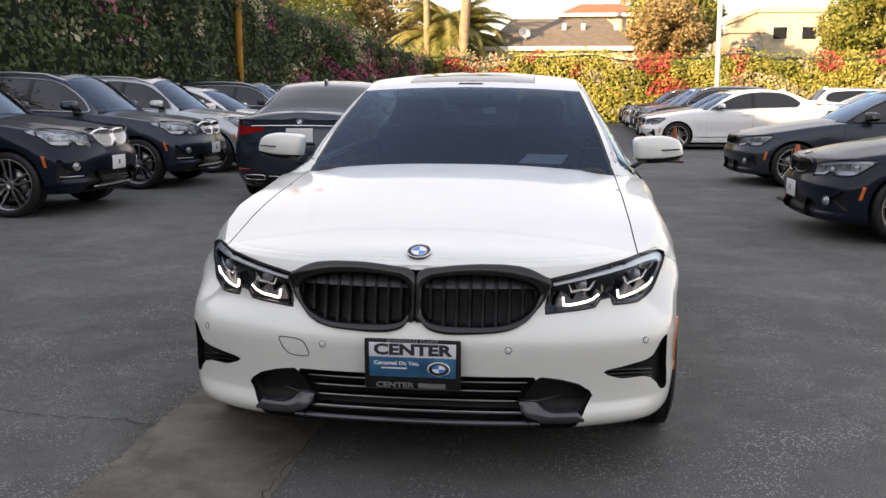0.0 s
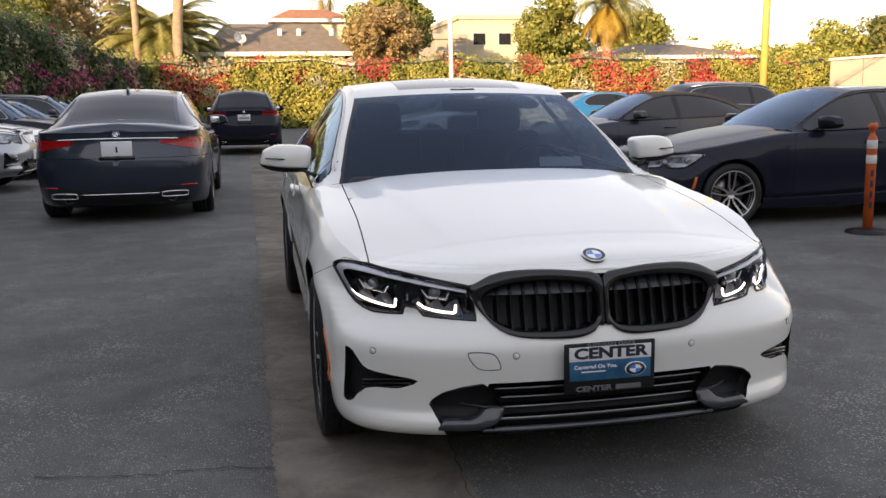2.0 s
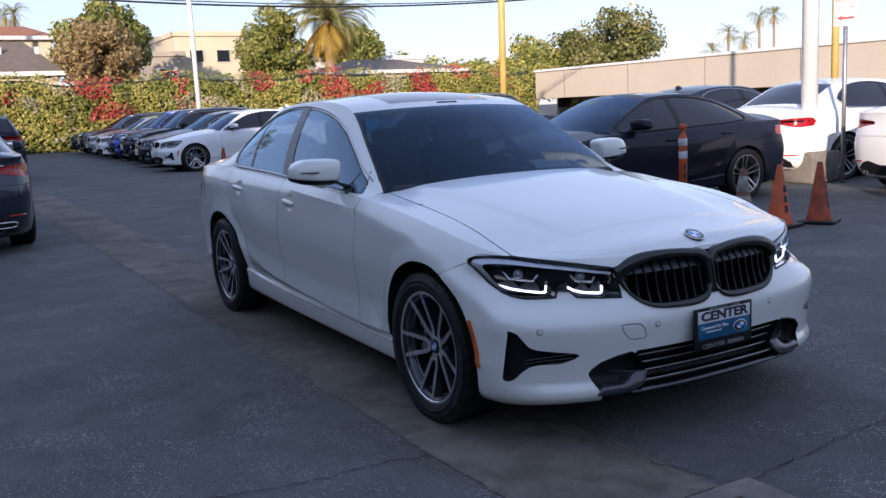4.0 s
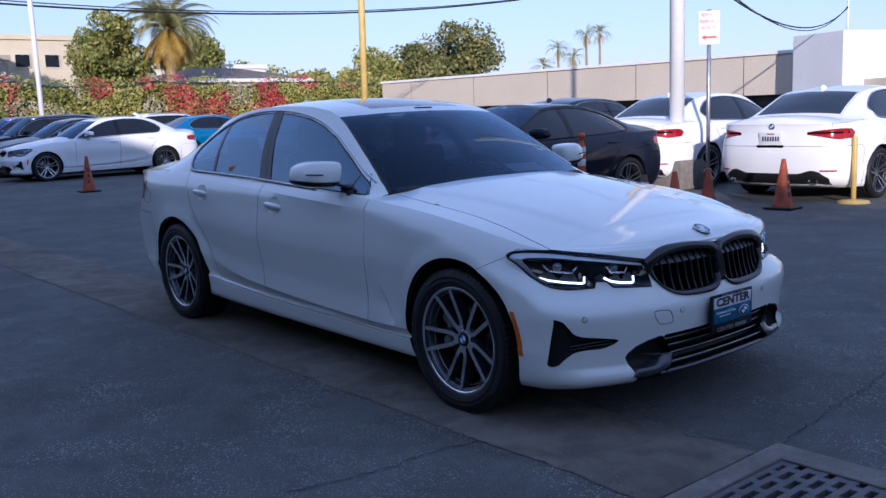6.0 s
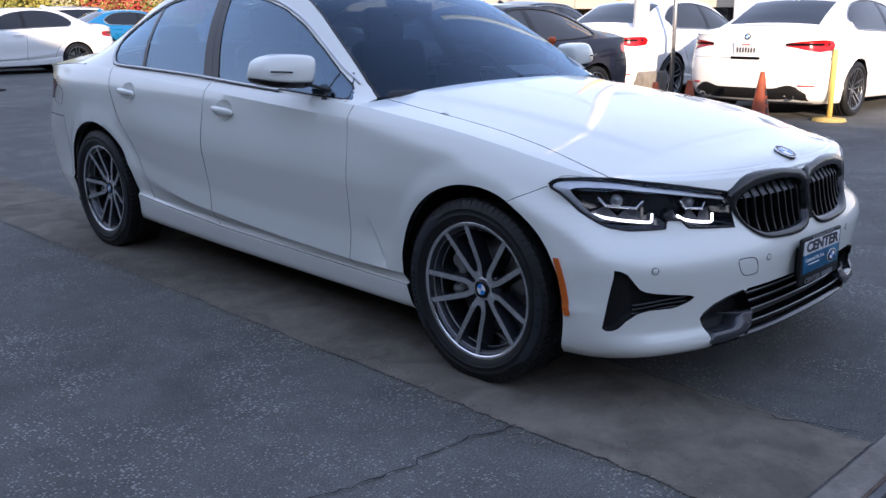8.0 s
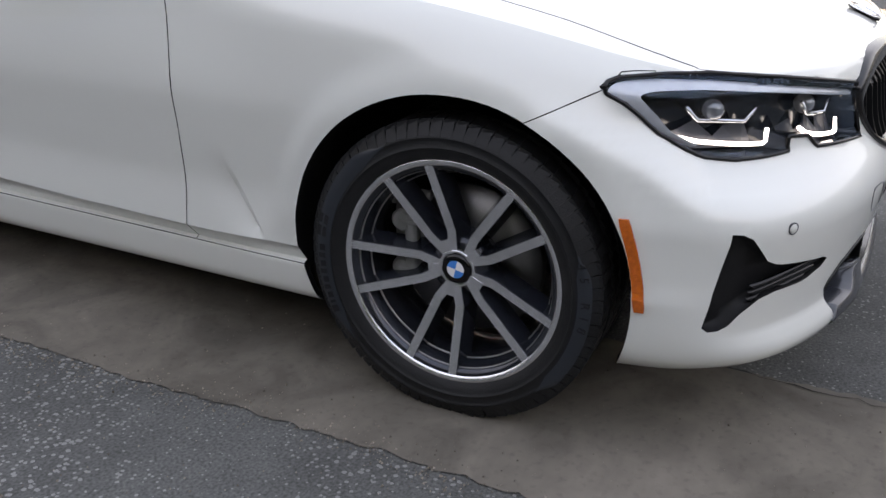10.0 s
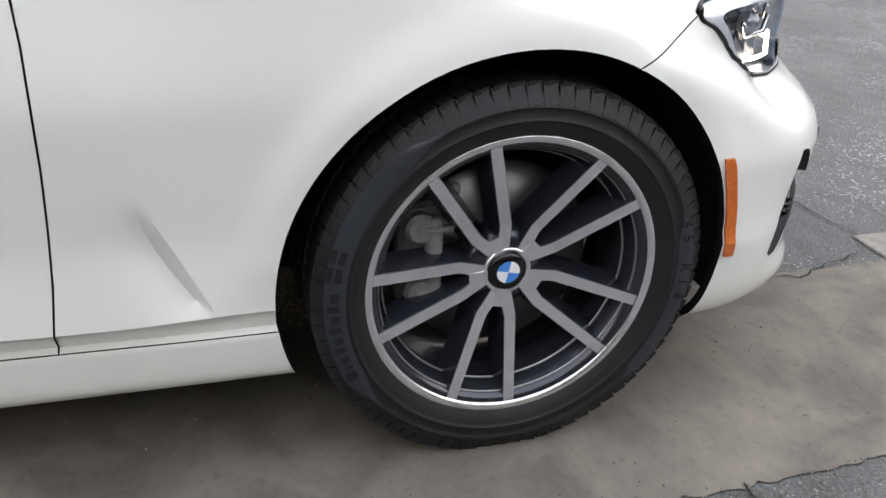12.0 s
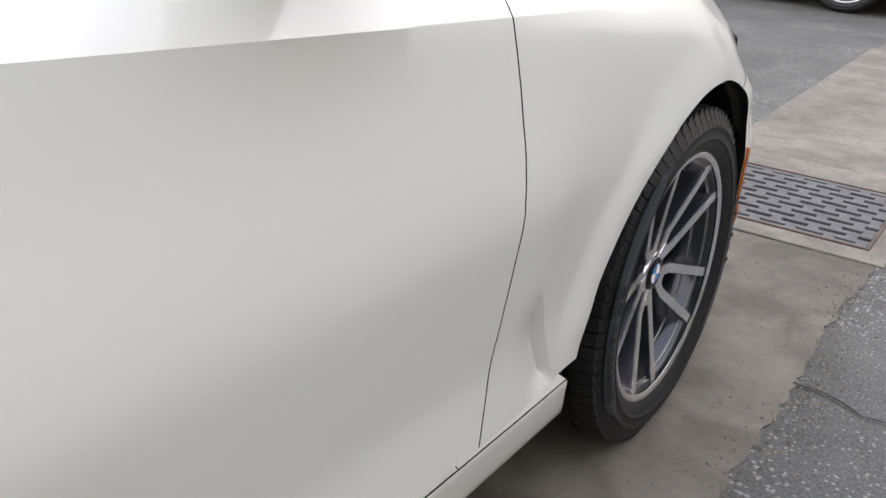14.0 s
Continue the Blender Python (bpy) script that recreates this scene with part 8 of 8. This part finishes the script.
def cone(at, label, m=M_ORANGE, h=0.70, collar=False, rz=0.0):
    ob = thing("traffic_cone", (at[0], at[1], 0), label, "cone", "traffic cones", rz)
    v, f2 = lathe([(0, h), (0.022, h), (0.026, h - 0.01), (0.115, 0.075), (0.135, 0.035), (0.135, 0.03), (0, 0.03)], 24, "z")
    pydata("body", v, f2, m, ob)
    part("foot", box_bm(0.36, 0.36, 0.032, (0, 0, 0.017), 0.012), M_PLASTIC if not collar else m, ob, "square dark foot")
    if collar:
        r = lambda z: 0.026 + (h - 0.01 - z) / (h - 0.085) * 0.089
        for z0, z1 in ((0.40, 0.55), (0.28, 0.36)):
            v, f2 = lathe([(r(z0) + 0.001, z0), (r(z0) + 0.004, z0 + 0.004), (r(z1) + 0.004, z1 - 0.004), (r(z1) + 0.001, z1)], 24, "z")
            pydata("collar", v, f2, M_GREYREFL, ob, "dirty grey reflective collar")
    else:
        # stencilled marks down one side
        for k in range(3):
            z = h * (0.62 - 0.16 * k)
            rr = 0.026 + (h - 0.01 - z) / (h - 0.085) * 0.089
            vv = []
            for i in range(7):
                a = radians(-118 + 4.5 * i * (0.09 / rr))
                for dz in (-0.035, 0.035):
                    q = rr - dz * 0.135 + 0.002
                    vv.append((q * math.cos(a), q * math.sin(a), z + dz))
            pydata("mark", vv, [(2 * i, 2 * i + 2, 2 * i + 3, 2 * i + 1) for i in range(6)], M_PRINT, ob, "dark stencilled mark")
    return ob


cone((4.2, 2.85), "grimy orange traffic cone with greyed reflective collars", M_GRIME, 0.62, True)
cone((4.73, 2.86), "orange traffic cone with dark stencilled marks", M_ORANGE, 0.62, rz=10)
cone((5.22, 2.77), "dirty orange traffic cone with stencilled marks", M_ORANGE2, 0.62, rz=25)
cone((7.0, 2.88), "faded orange traffic cone beside a white sedan", M_ORANGE2, 0.62, rz=5)
cone((2.9, 15.4), "orange traffic cone standing in the lane", M_ORANGE2, 0.71)
cone((3.55, 8.5), "orange traffic cone between two parked cars", M_ORANGE, 0.71)

dp = thing("delineator_post", (4.6, 4.05, 0), "orange delineator post with white reflective bands", "post")
v, f2 = lathe([(0, 0.03), (0.045, 0.03), (0.045, 0.80), (0.042, 0.90), (0.022, 0.935), (0.022, 0.97), (0.042, 0.985), (0.042, 1.02), (0.03, 1.04), (0, 1.04)], 24, "z")
pydata("tube", v, f2, M_ORANGE, dp)
for z0, z1 in ((0.80, 0.88), (0.66, 0.74)):
    v, f2 = lathe([(0.0455, z0), (0.0475, z0 + 0.003), (0.0475, z1 - 0.003), (0.0455, z1)], 24, "z")
    pydata("band", v, f2, M_REFL, dp, "white reflective band")
for k in range(4):
    vv = []
    for i in range(5):
        a = radians(-125 + 8 * i)
        for dz in (-0.03, 0.03):
            vv.append((0.0468 * math.cos(a), 0.0468 * math.sin(a), 0.57 - 0.1 * k + dz))
    pydata("mark", vv, [(2 * i, 2 * i + 2, 2 * i + 3, 2 * i + 1) for i in range(4)], M_PRINT, dp, "dark stencilled mark")
v, f2 = lathe([(0, 0.045), (0.10, 0.045), (0.19, 0.025), (0.20, 0.0)], 24, "z")
pydata("foot", v, f2, M_PLASTIC, dp, "black rubber foot")

yp = thing("bollard_post", (8.05, 2.5, 0), "yellow painted post on a round steel base", "post")
v, f2 = lathe([(0, 0.02), (0.032, 0.02), (0.032, 0.83), (0.025, 0.85), (0, 0.85)], 18, "z")
pydata("tube", v, f2, M_YELLOW, yp)
v, f2 = lathe([(0, 0.045), (0.06, 0.045), (0.19, 0.03), (0.20, 0.0)], 28, "z")
pydata("foot", v, f2, M_YELLOW, yp, "round yellow base plate")


def cable(a, b, sag, r, name="overhead_cable", label="black overhead cable strung between poles"):
    a, b = Vector(a), Vector(b)
    pts = [a.lerp(b, t) - Vector((0, 0, sag * 4 * t * (1 - t))) for t in np.linspace(0, 1, 30)]
    v, f2 = tube(pts, r, 5)
    return tagged(pydata(name, v, f2, M_WIRE), label, "cable", "overhead cables")


cable((-10, 30, 6.6), (30, 30, 6.7), 1.35, 0.035)
cable((-10, 30.2, 6.75), (30, 30.3, 6.75), 1.32, 0.02)
cable((8.7, 5.7, 3.65), (31.8, 14.27, 4.75), 0.95, 0.02)
cable((8.7, 5.7, 3.85), (31.8, 14.27, 4.8), 1.15, 0.014)
cable((13, 20, 6.8), (8.7, 5.7, 4.35), 0.5, 0.02)

# ---- the dealership across the lot ----
M_FASCIA = mat("beige_fascia", (0.56, 0.49, 0.39), rough=0.8, var=0.10, scale=0.5, fine=0.05, bump=0.15, bscale=40)
M_WHITEWALL = mat("white_wall", (0.74, 0.73, 0.70), rough=0.8, var=0.08, scale=0.6, fine=0.04, bump=0.15, bscale=60)
shop = thing("dealership", (34.5, 29.5, 0), "long low dealership with a beige fascia over dark shop windows", "building")
part("fascia", box_bm(1.6, 28.6, 1.62, (-2.2, 0, 2.36), 0.02), M_FASCIA, shop, "beige fascia panel", smooth=False)
part("roof_edge", box_bm(1.75, 28.7, 0.14, (-2.22, 0, 3.24), 0.02), M_WHITEWALL, shop, "pale roof edge", smooth=False)
part("wall", box_bm(3.0, 28.4, 3.1, (0.2, 0, 1.55), 0.02), M_STUCCO, shop, smooth=False)
for i in range(14):
    y = -13.2 + i * 2.03
    w = part("shop_window", box_bm(0.08, 1.86, 1.3, (-1.34, y, 0.9), 0.004), M_WIN, shop, "dark shop window", smooth=False)
    part("mullion", box_bm(0.14, 0.10, 1.5, (-1.36, y + 0.98, 0.8), 0.004), M_DARKGREY, w, smooth=False)
for i in range(5):
    part("seam", box_bm(0.012, 0.02, 1.6, (-3.005, -11 + 5.6 * i, 2.36)), M_DARKGREY, shop, smooth=False)
py = thing("sign_pylon", (31.4, 14.0, 0), "white rectangular sign tower at the end of the dealership", "pylon", rz=-20)
part("tower", box_bm(3.0, 2.6, 3.75, (0, 0, 1.88), 0.03), M_WHITEWALL, py, smooth=False)
part("awning", box_bm(3.4, 1.4, 0.5, (1.2, -1.9, 1.75), 0.03), M_FASCIA, py, "beige awning block", smooth=False)
v, f2 = tube([(0.3, 0.4, 3.7), (0.3, 0.4, 5.0)], 0.04, 8)
pydata("mast", v, f2, M_WPOLE, py, "thin white mast")
block("annex_building", 36, 62, -2, 12, 2.6, M_WHITEWALL, "low white annex building in the sun", [("-x", y, 1.1, 2.6, 1.3) for y in (-4, 0, 4)])


# ---- houses beyond the hedge ----
M_SHINGLE = mat("grey_roof_shingle", (0.20, 0.165, 0.13), rough=0.9, var=0.3, scale=2.5, fine=0.2, bump=0.5, bscale=25)
M_TILE = mat("terracotta_tile", (0.46, 0.19, 0.09), rough=0.8, var=0.4, scale=3, fine=0.15, bump=0.4, bscale=10)
M_CREAMWALL = mat("cream_wall", (0.62, 0.54, 0.38), rough=0.85, var=0.1, scale=0.8, fine=0.05)


def house(name, x0, x1, y0, y1, eave, ridge, wall_m, roof_m, label, inset=2.0, wins=()):
    """A low house with a hipped roof and a pale eaves board."""
    ob = thing(name, ((x0 + x1) / 2, (y0 + y1) / 2, 0), label, "house")
    w, d = x1 - x0, y1 - y0
    part("wall", box_bm(w - 0.8, d - 0.8, eave, (0, 0, eave / 2), 0.02), wall_m, ob, smooth=False)
    a, b = w / 2, d / 2
    t = 0.14
    v = [(-a, -b, eave), (a, -b, eave), (a, b, eave), (-a, b, eave), (-a + inset, 0, ridge), (a - inset, 0, ridge)]
    v += [(x, y, z - t) for x, y, z in v[:4]]
    pydata("roof", v, [(0, 1, 5, 4), (1, 2, 5), (2, 3, 4, 5), (3, 0, 4), (6, 9, 8, 7), (0, 6, 7, 1), (1, 7, 8, 2), (2, 8, 9, 3), (3, 9, 6, 0)], roof_m, ob, smooth=False)
    bm = bmesh.new()
    for q in ((0, -b - 0.02, w, 0.05), (0, b + 0.02, w, 0.05), (-a - 0.02, 0, 0.05, d), (a + 0.02, 0, 0.05, d)):
        box_bm(q[2], q[3], 0.24, (q[0], q[1], eave - 0.1), 0.01, bm=bm)
    part("eaves_board", bm, M_WHITEWALL, ob, smooth=False)
    for x, z, ww, hh in wins:
        win = part("window", box_bm(ww, 0.08, hh, (x, -d / 2 + 0.38, z), 0.004), M_WIN, ob, "dark window", smooth=False)
        part("frame", box_bm(ww + 0.16, 0.05, hh + 0.16, (x, -d / 2 + 0.40, z), 0.004), M_WHITEWALL, win, smooth=False)
    return ob


h1 = house("house", -3.6, 5.0, 49.5, 57.5, 4.1, 5.95, M_CREAMWALL, M_SHINGLE, "single-storey house with a low grey shingle roof", 1.5, [(-2.5, 3.0, 1.2, 1.0), (1.0, 3.0, 1.6, 1.0)])
bm = bmesh.new()
bmesh.ops.create_uvsphere(bm, u_segments=20, v_segments=10, radius=0.42)
bmesh.ops.delete(bm, geom=[v0 for v0 in bm.verts if v0.co.y < 0.18], context="VERTS")
bmesh.ops.transform(bm, matrix=Matrix.Translation((-1.9, -3.35, 5.05)) @ Euler((radians(-25), 0, radians(20))).to_matrix().to_4x4(), verts=bm.verts)
part("satellite_dish", bm, M_WHITEWALL, h1, "white satellite dish on the roof")
v, f2 = tube([(-1.9, -3.25, 4.3), (-1.9, -3.2, 5.0)], 0.04, 6)
pydata("dish_mast", v, f2, M_GALV, h1)
for x in (0.3, 1.4, 3.3):
    part("roof_vent", box_bm(0.25, 0.25, 0.4, (x, -1.6, 5.35), 0.03), M_WHITEWALL, h1, "pale roof vent")
house("house", 0.7, 6.6, 62, 70, 7.0, 8.0, M_CREAMWALL, M_TILE, "house with a terracotta tile roof", 1.6)
house("house", 22.5, 33.0, 54, 64, 4.0, 5.0, M_CREAMWALL, M_SHINGLE, "long low house with a grey roof and pale eaves", 3.5, [(-3, 2.6, 1.6, 1.0), (2, 2.6, 1.6, 1.0)])
block("apartment_building", 14.1, 22.6, 62, 74, 7.0, M_CREAMWALL, "cream two-storey apartment block in the sun", [("-y", -2.8, 5.6, 0.9, 0.8), ("-y", -0.9, 5.6, 0.9, 0.8), ("-y", 1.5, 5.6, 0.9, 0.8), ("-y", -1.8, 3.6, 1.2, 0.8)])
block("apartment_building", 11.9, 14.08, 60, 70, 5.5, M_STUCCO, "beige wing of an apartment block", [("-y", 0, 4.2, 1.2, 0.9)])
block("apartment_building", 26.5, 36, 66, 76, 5.4, M_WHITEWALL, "white flat-roofed house behind trees", [("-y", -2, 4.2, 1.0, 0.8)])

# ---- trees ----
M_LEAFTREE = leaf_mat("tree_leaves", [(0.09, 0.12, 0.022), (0.20, 0.22, 0.045), (0.38, 0.34, 0.08)])
M_LEAFDRY = leaf_mat("dry_brown_twigs", [(0.20, 0.14, 0.06), (0.32, 0.23, 0.10), (0.42, 0.32, 0.15)])
M_PALMBARK = mat("palm_bark", (0.36, 0.27, 0.18), rough=0.95, var=0.35, scale=5, bump=0.6, bscale=30)
M_PALM = leaf_mat("palm_fronds", [(0.14, 0.155, 0.04), (0.26, 0.25, 0.07), (0.42, 0.36, 0.12)])
M_PALMDRY = leaf_mat("dry_palm_skirt", [(0.26, 0.16, 0.03), (0.40, 0.27, 0.05), (0.50, 0.36, 0.08)])


def tree(at, h, rx, rz, label, leaf=M_LEAFTREE, n=9000, size=0.13, seed=1, trunk_h=None, gaps=0.30):
    """A tapered trunk with limbs, and a crown of small leaves in clumps with an uneven outline."""
    ob = thing("tree", (at[0], at[1], 0), label, "tree")
    rng = np.random.default_rng(seed)
    cz = h - rz
    th = trunk_h or cz
    v, f2 = tube([(0, 0, 0), (0.08, 0.03, th * 0.5), (0.03, 0.06, th)], [0.24, 0.18, 0.12], 10)
    pydata("trunk", v, f2, M_BARK, ob)
    clumps = []
    while len(clumps) < 46:
        p = rng.normal(0, 1, 3)
        p = p / np.linalg.norm(p) * rng.uniform(0.25, 1.0) ** 0.5
        clumps.append(p * np.array([rx, rx, rz]) * 0.86 + np.array([0, 0, cz]))
    for c in clumps[:9]:
        v, f2 = tube([(0.04, 0.05, th * 0.8), tuple(np.array([0.04, 0.05, th * 0.8]) * 0.5 + c * 0.5 + rng.normal(0, 0.12, 3)), tuple(c)], [0.09, 0.06, 0.02], 6)
        pydata("limb", v, f2, M_BARK, ob)
    per = n // len(clumps)
    C, N = [], []
    for c in clumps:
        r = rng.uniform(0.20, 0.36) * rx
        d = rng.normal(0, 1, (per, 3))
        d /= np.linalg.norm(d, axis=1)[:, None]
        q = c + d * r * rng.uniform(0.55, 1.12, per)[:, None] * np.array([1, 1, 0.85])
        C.append(q)
        N.append(d)
    tagged(leaves("crown", np.vstack(C), np.vstack(N), size, leaf, seed, parent=ob), kind="stuff")
    return ob


def palm(at, h, frond, n, label, seed, r=0.22, skirt=0, lean=(0, 0), leafy=26):
    """A palm: ringed trunk, arching feathered fronds, perhaps a skirt of dry ones."""
    ob = thing("palm_tree", (at[0], at[1], 0), label, "palm")
    rng = np.random.default_rng(seed)
    pts = [(lean[0] * t * t, lean[1] * t * t, h * t) for t in np.linspace(0, 1, 14)]
    v, f2 = tube(pts, [r * (1.15 - 0.3 * t) * (1 + 0.05 * (i % 2)) for i, t in enumerate(np.linspace(0, 1, 14))], 10)
    pydata("trunk", v, f2, M_PALMBARK, ob, "ringed brown palm trunk")
    top = np.array(pts[-1])
    for kind, count, m in (("crown", n, M_PALM), ("dry_skirt", skirt, M_PALMDRY)):
        V, F = [], []
        for k in range(count):
            az = 2 * math.pi * k / max(count, 1) + rng.uniform(-0.25, 0.25)
            el = rng.uniform(0.1, 1.35) if kind == "crown" else rng.uniform(-1.2, -0.55)
            L = frond * rng.uniform(0.8, 1.1) * (1.0 if kind == "crown" else 0.75)
            d = np.array([math.cos(az), math.sin(az), 0])
            side = np.array([-math.sin(az), math.cos(az), 0])
            p, a, prev = top.copy(), el, None
            for i in range(leafy):
                t = i / leafy
                step = np.array([*(d[:2] * math.cos(a)), math.sin(a)]) * L / leafy
                p = p + step
                a -= (1.9 if kind == "crown" else 0.7) / leafy * (0.5 + t)
                ll = 0.34 * frond * 0.5 * math.sin(math.pi * min(1, 0.12 + 0.9 * t)) + 0.05
                for s_ in (-1, 1):
                    tip = p + side * s_ * ll * 0.85 + step * 2.2 + np.array([0, 0, -0.35 * ll])
                    w = step / np.linalg.norm(step) * 0.03 * frond / 2
                    b0 = len(V)
                    V += [p - w, p + w, tip]
                    F.append((b0, b0 + 1, b0 + 2))
                if i:
                    b0 = len(V)
                    V += [prev + side * 0.02, prev - side * 0.02, p - side * 0.012, p + side * 0.012]
                    F.append((b0, b0 + 1, b0 + 2, b0 + 3))
                prev = p.copy()
        if V:
            o = pydata(kind, V, F, m, ob, "green arching fronds" if kind == "crown" else "hanging dry yellow fronds", smooth=False)
            tagged(o, kind="stuff")
    return ob


tree((7.4, 50.8), 8.0, 2.7, 2.6, "broad green tree behind the hedge", seed=3, n=13000)
tree((6.4, 47.5), 6.7, 2.2, 2.0, "dry brown leafless bush above the hedge", M_LEAFDRY, 9000, 0.10, 4)
tree((17.9, 53), 8.2, 2.5, 3.2, "dense round green tree behind the hedge", seed=5, n=13000, size=0.12)
tree((34.5, 78), 8.6, 4.0, 3.4, "dark green trees far behind the houses", seed=6, n=8000, size=0.2)
tree((39.5, 80), 6.9, 3.6, 2.6, "green trees far behind the houses", seed=7, n=6000, size=0.2)
tree((45, 80), 6.0, 4.2, 2.4, "yellow-green trees in the distance", M_LEAFSUN, 6000, 0.2, 8)
tree((33.5, 47.5), 5.0, 2.4, 2.0, "yellow-green shrub tree at the hedge end", M_LEAFSUN, 6000, 0.12, 18)
tree((47, 56), 9.0, 4.8, 3.6, "large sunlit tree behind the dealership", leaf_mat("sunlit_tree_leaves", [(0.07, 0.095, 0.025), (0.17, 0.18, 0.05), (0.32, 0.28, 0.09)]), 15000, 0.16, 9)
tree((41.5, 58), 6.6, 3.2, 2.6, "sunlit shrubby tree behind the dealership", M_LEAFSUN, 8000, 0.15, 10)
tree((29.4, 66), 8.2, 3.0, 2.8, "green tree in the distance", seed=12, n=5000, size=0.22)
tree((-14.5, 58), 11.5, 4.0, 4.5, "dark green tree beyond the hedge", seed=31, n=12000)
tree((-10.8, 57), 9.5, 3.0, 3.8, "twiggy half-bare tree beyond the hedge", M_LEAFDRY, 8000, 0.12, 32)
tree((-15, 50), 8.5, 4.2, 3.4, "green tree beyond the corner of the lot", seed=13, n=11000)
palm((-5.6, 50.5), 4.4, 4.7, 110, "date palm with broad arching fronds", 21, 0.45, 16, leafy=40)
palm((-4.6, 47), 13, 3.0, 26, "tall slender palm with a bare trunk", 22, 0.26, 0, (1.2, 0))
palm((-6.5, 47.5), 13, 3.0, 26, "tall slender palm with a bare trunk", 23, 0.17, 0, (-0.2, 0))
palm((20.9, 51), 7.0, 3.5, 60, "palm tree with a hanging skirt of dry yellow fronds", 24, 0.3, 60)
for i, (az, d, h) in enumerate(((49.2, 150, 12.6), (50.0, 150, 12.8), (47.5, 150, 10.6), (48.4, 140, 8.6), (46.6, 140, 7.4), (68.0, 120, 8.5), (5.6, 130, 15.0), (6.1, 132, 15.4))):
    palm((-3 + d * math.sin(radians(az)), -3 + d * math.cos(radians(az)), 0), h, 2.6, 26, "tall thin palm in the distance", 40 + i, 0.2, 8, leafy=12)
for i, (az, d, h) in enumerate(((46.3, 130, 5.2), (49.0, 130, 5.6), (51, 135, 5.0), (40, 120, 6.5), (32, 110, 6.5), (29, 105, 6.0))):
    tree((-3 + d * math.sin(radians(az)), -3 + d * math.cos(radians(az))), h, 4.5, 2.2, "clump of distant yellow-green trees", M_LEAFSUN, 3500, 0.28, 60 + i)
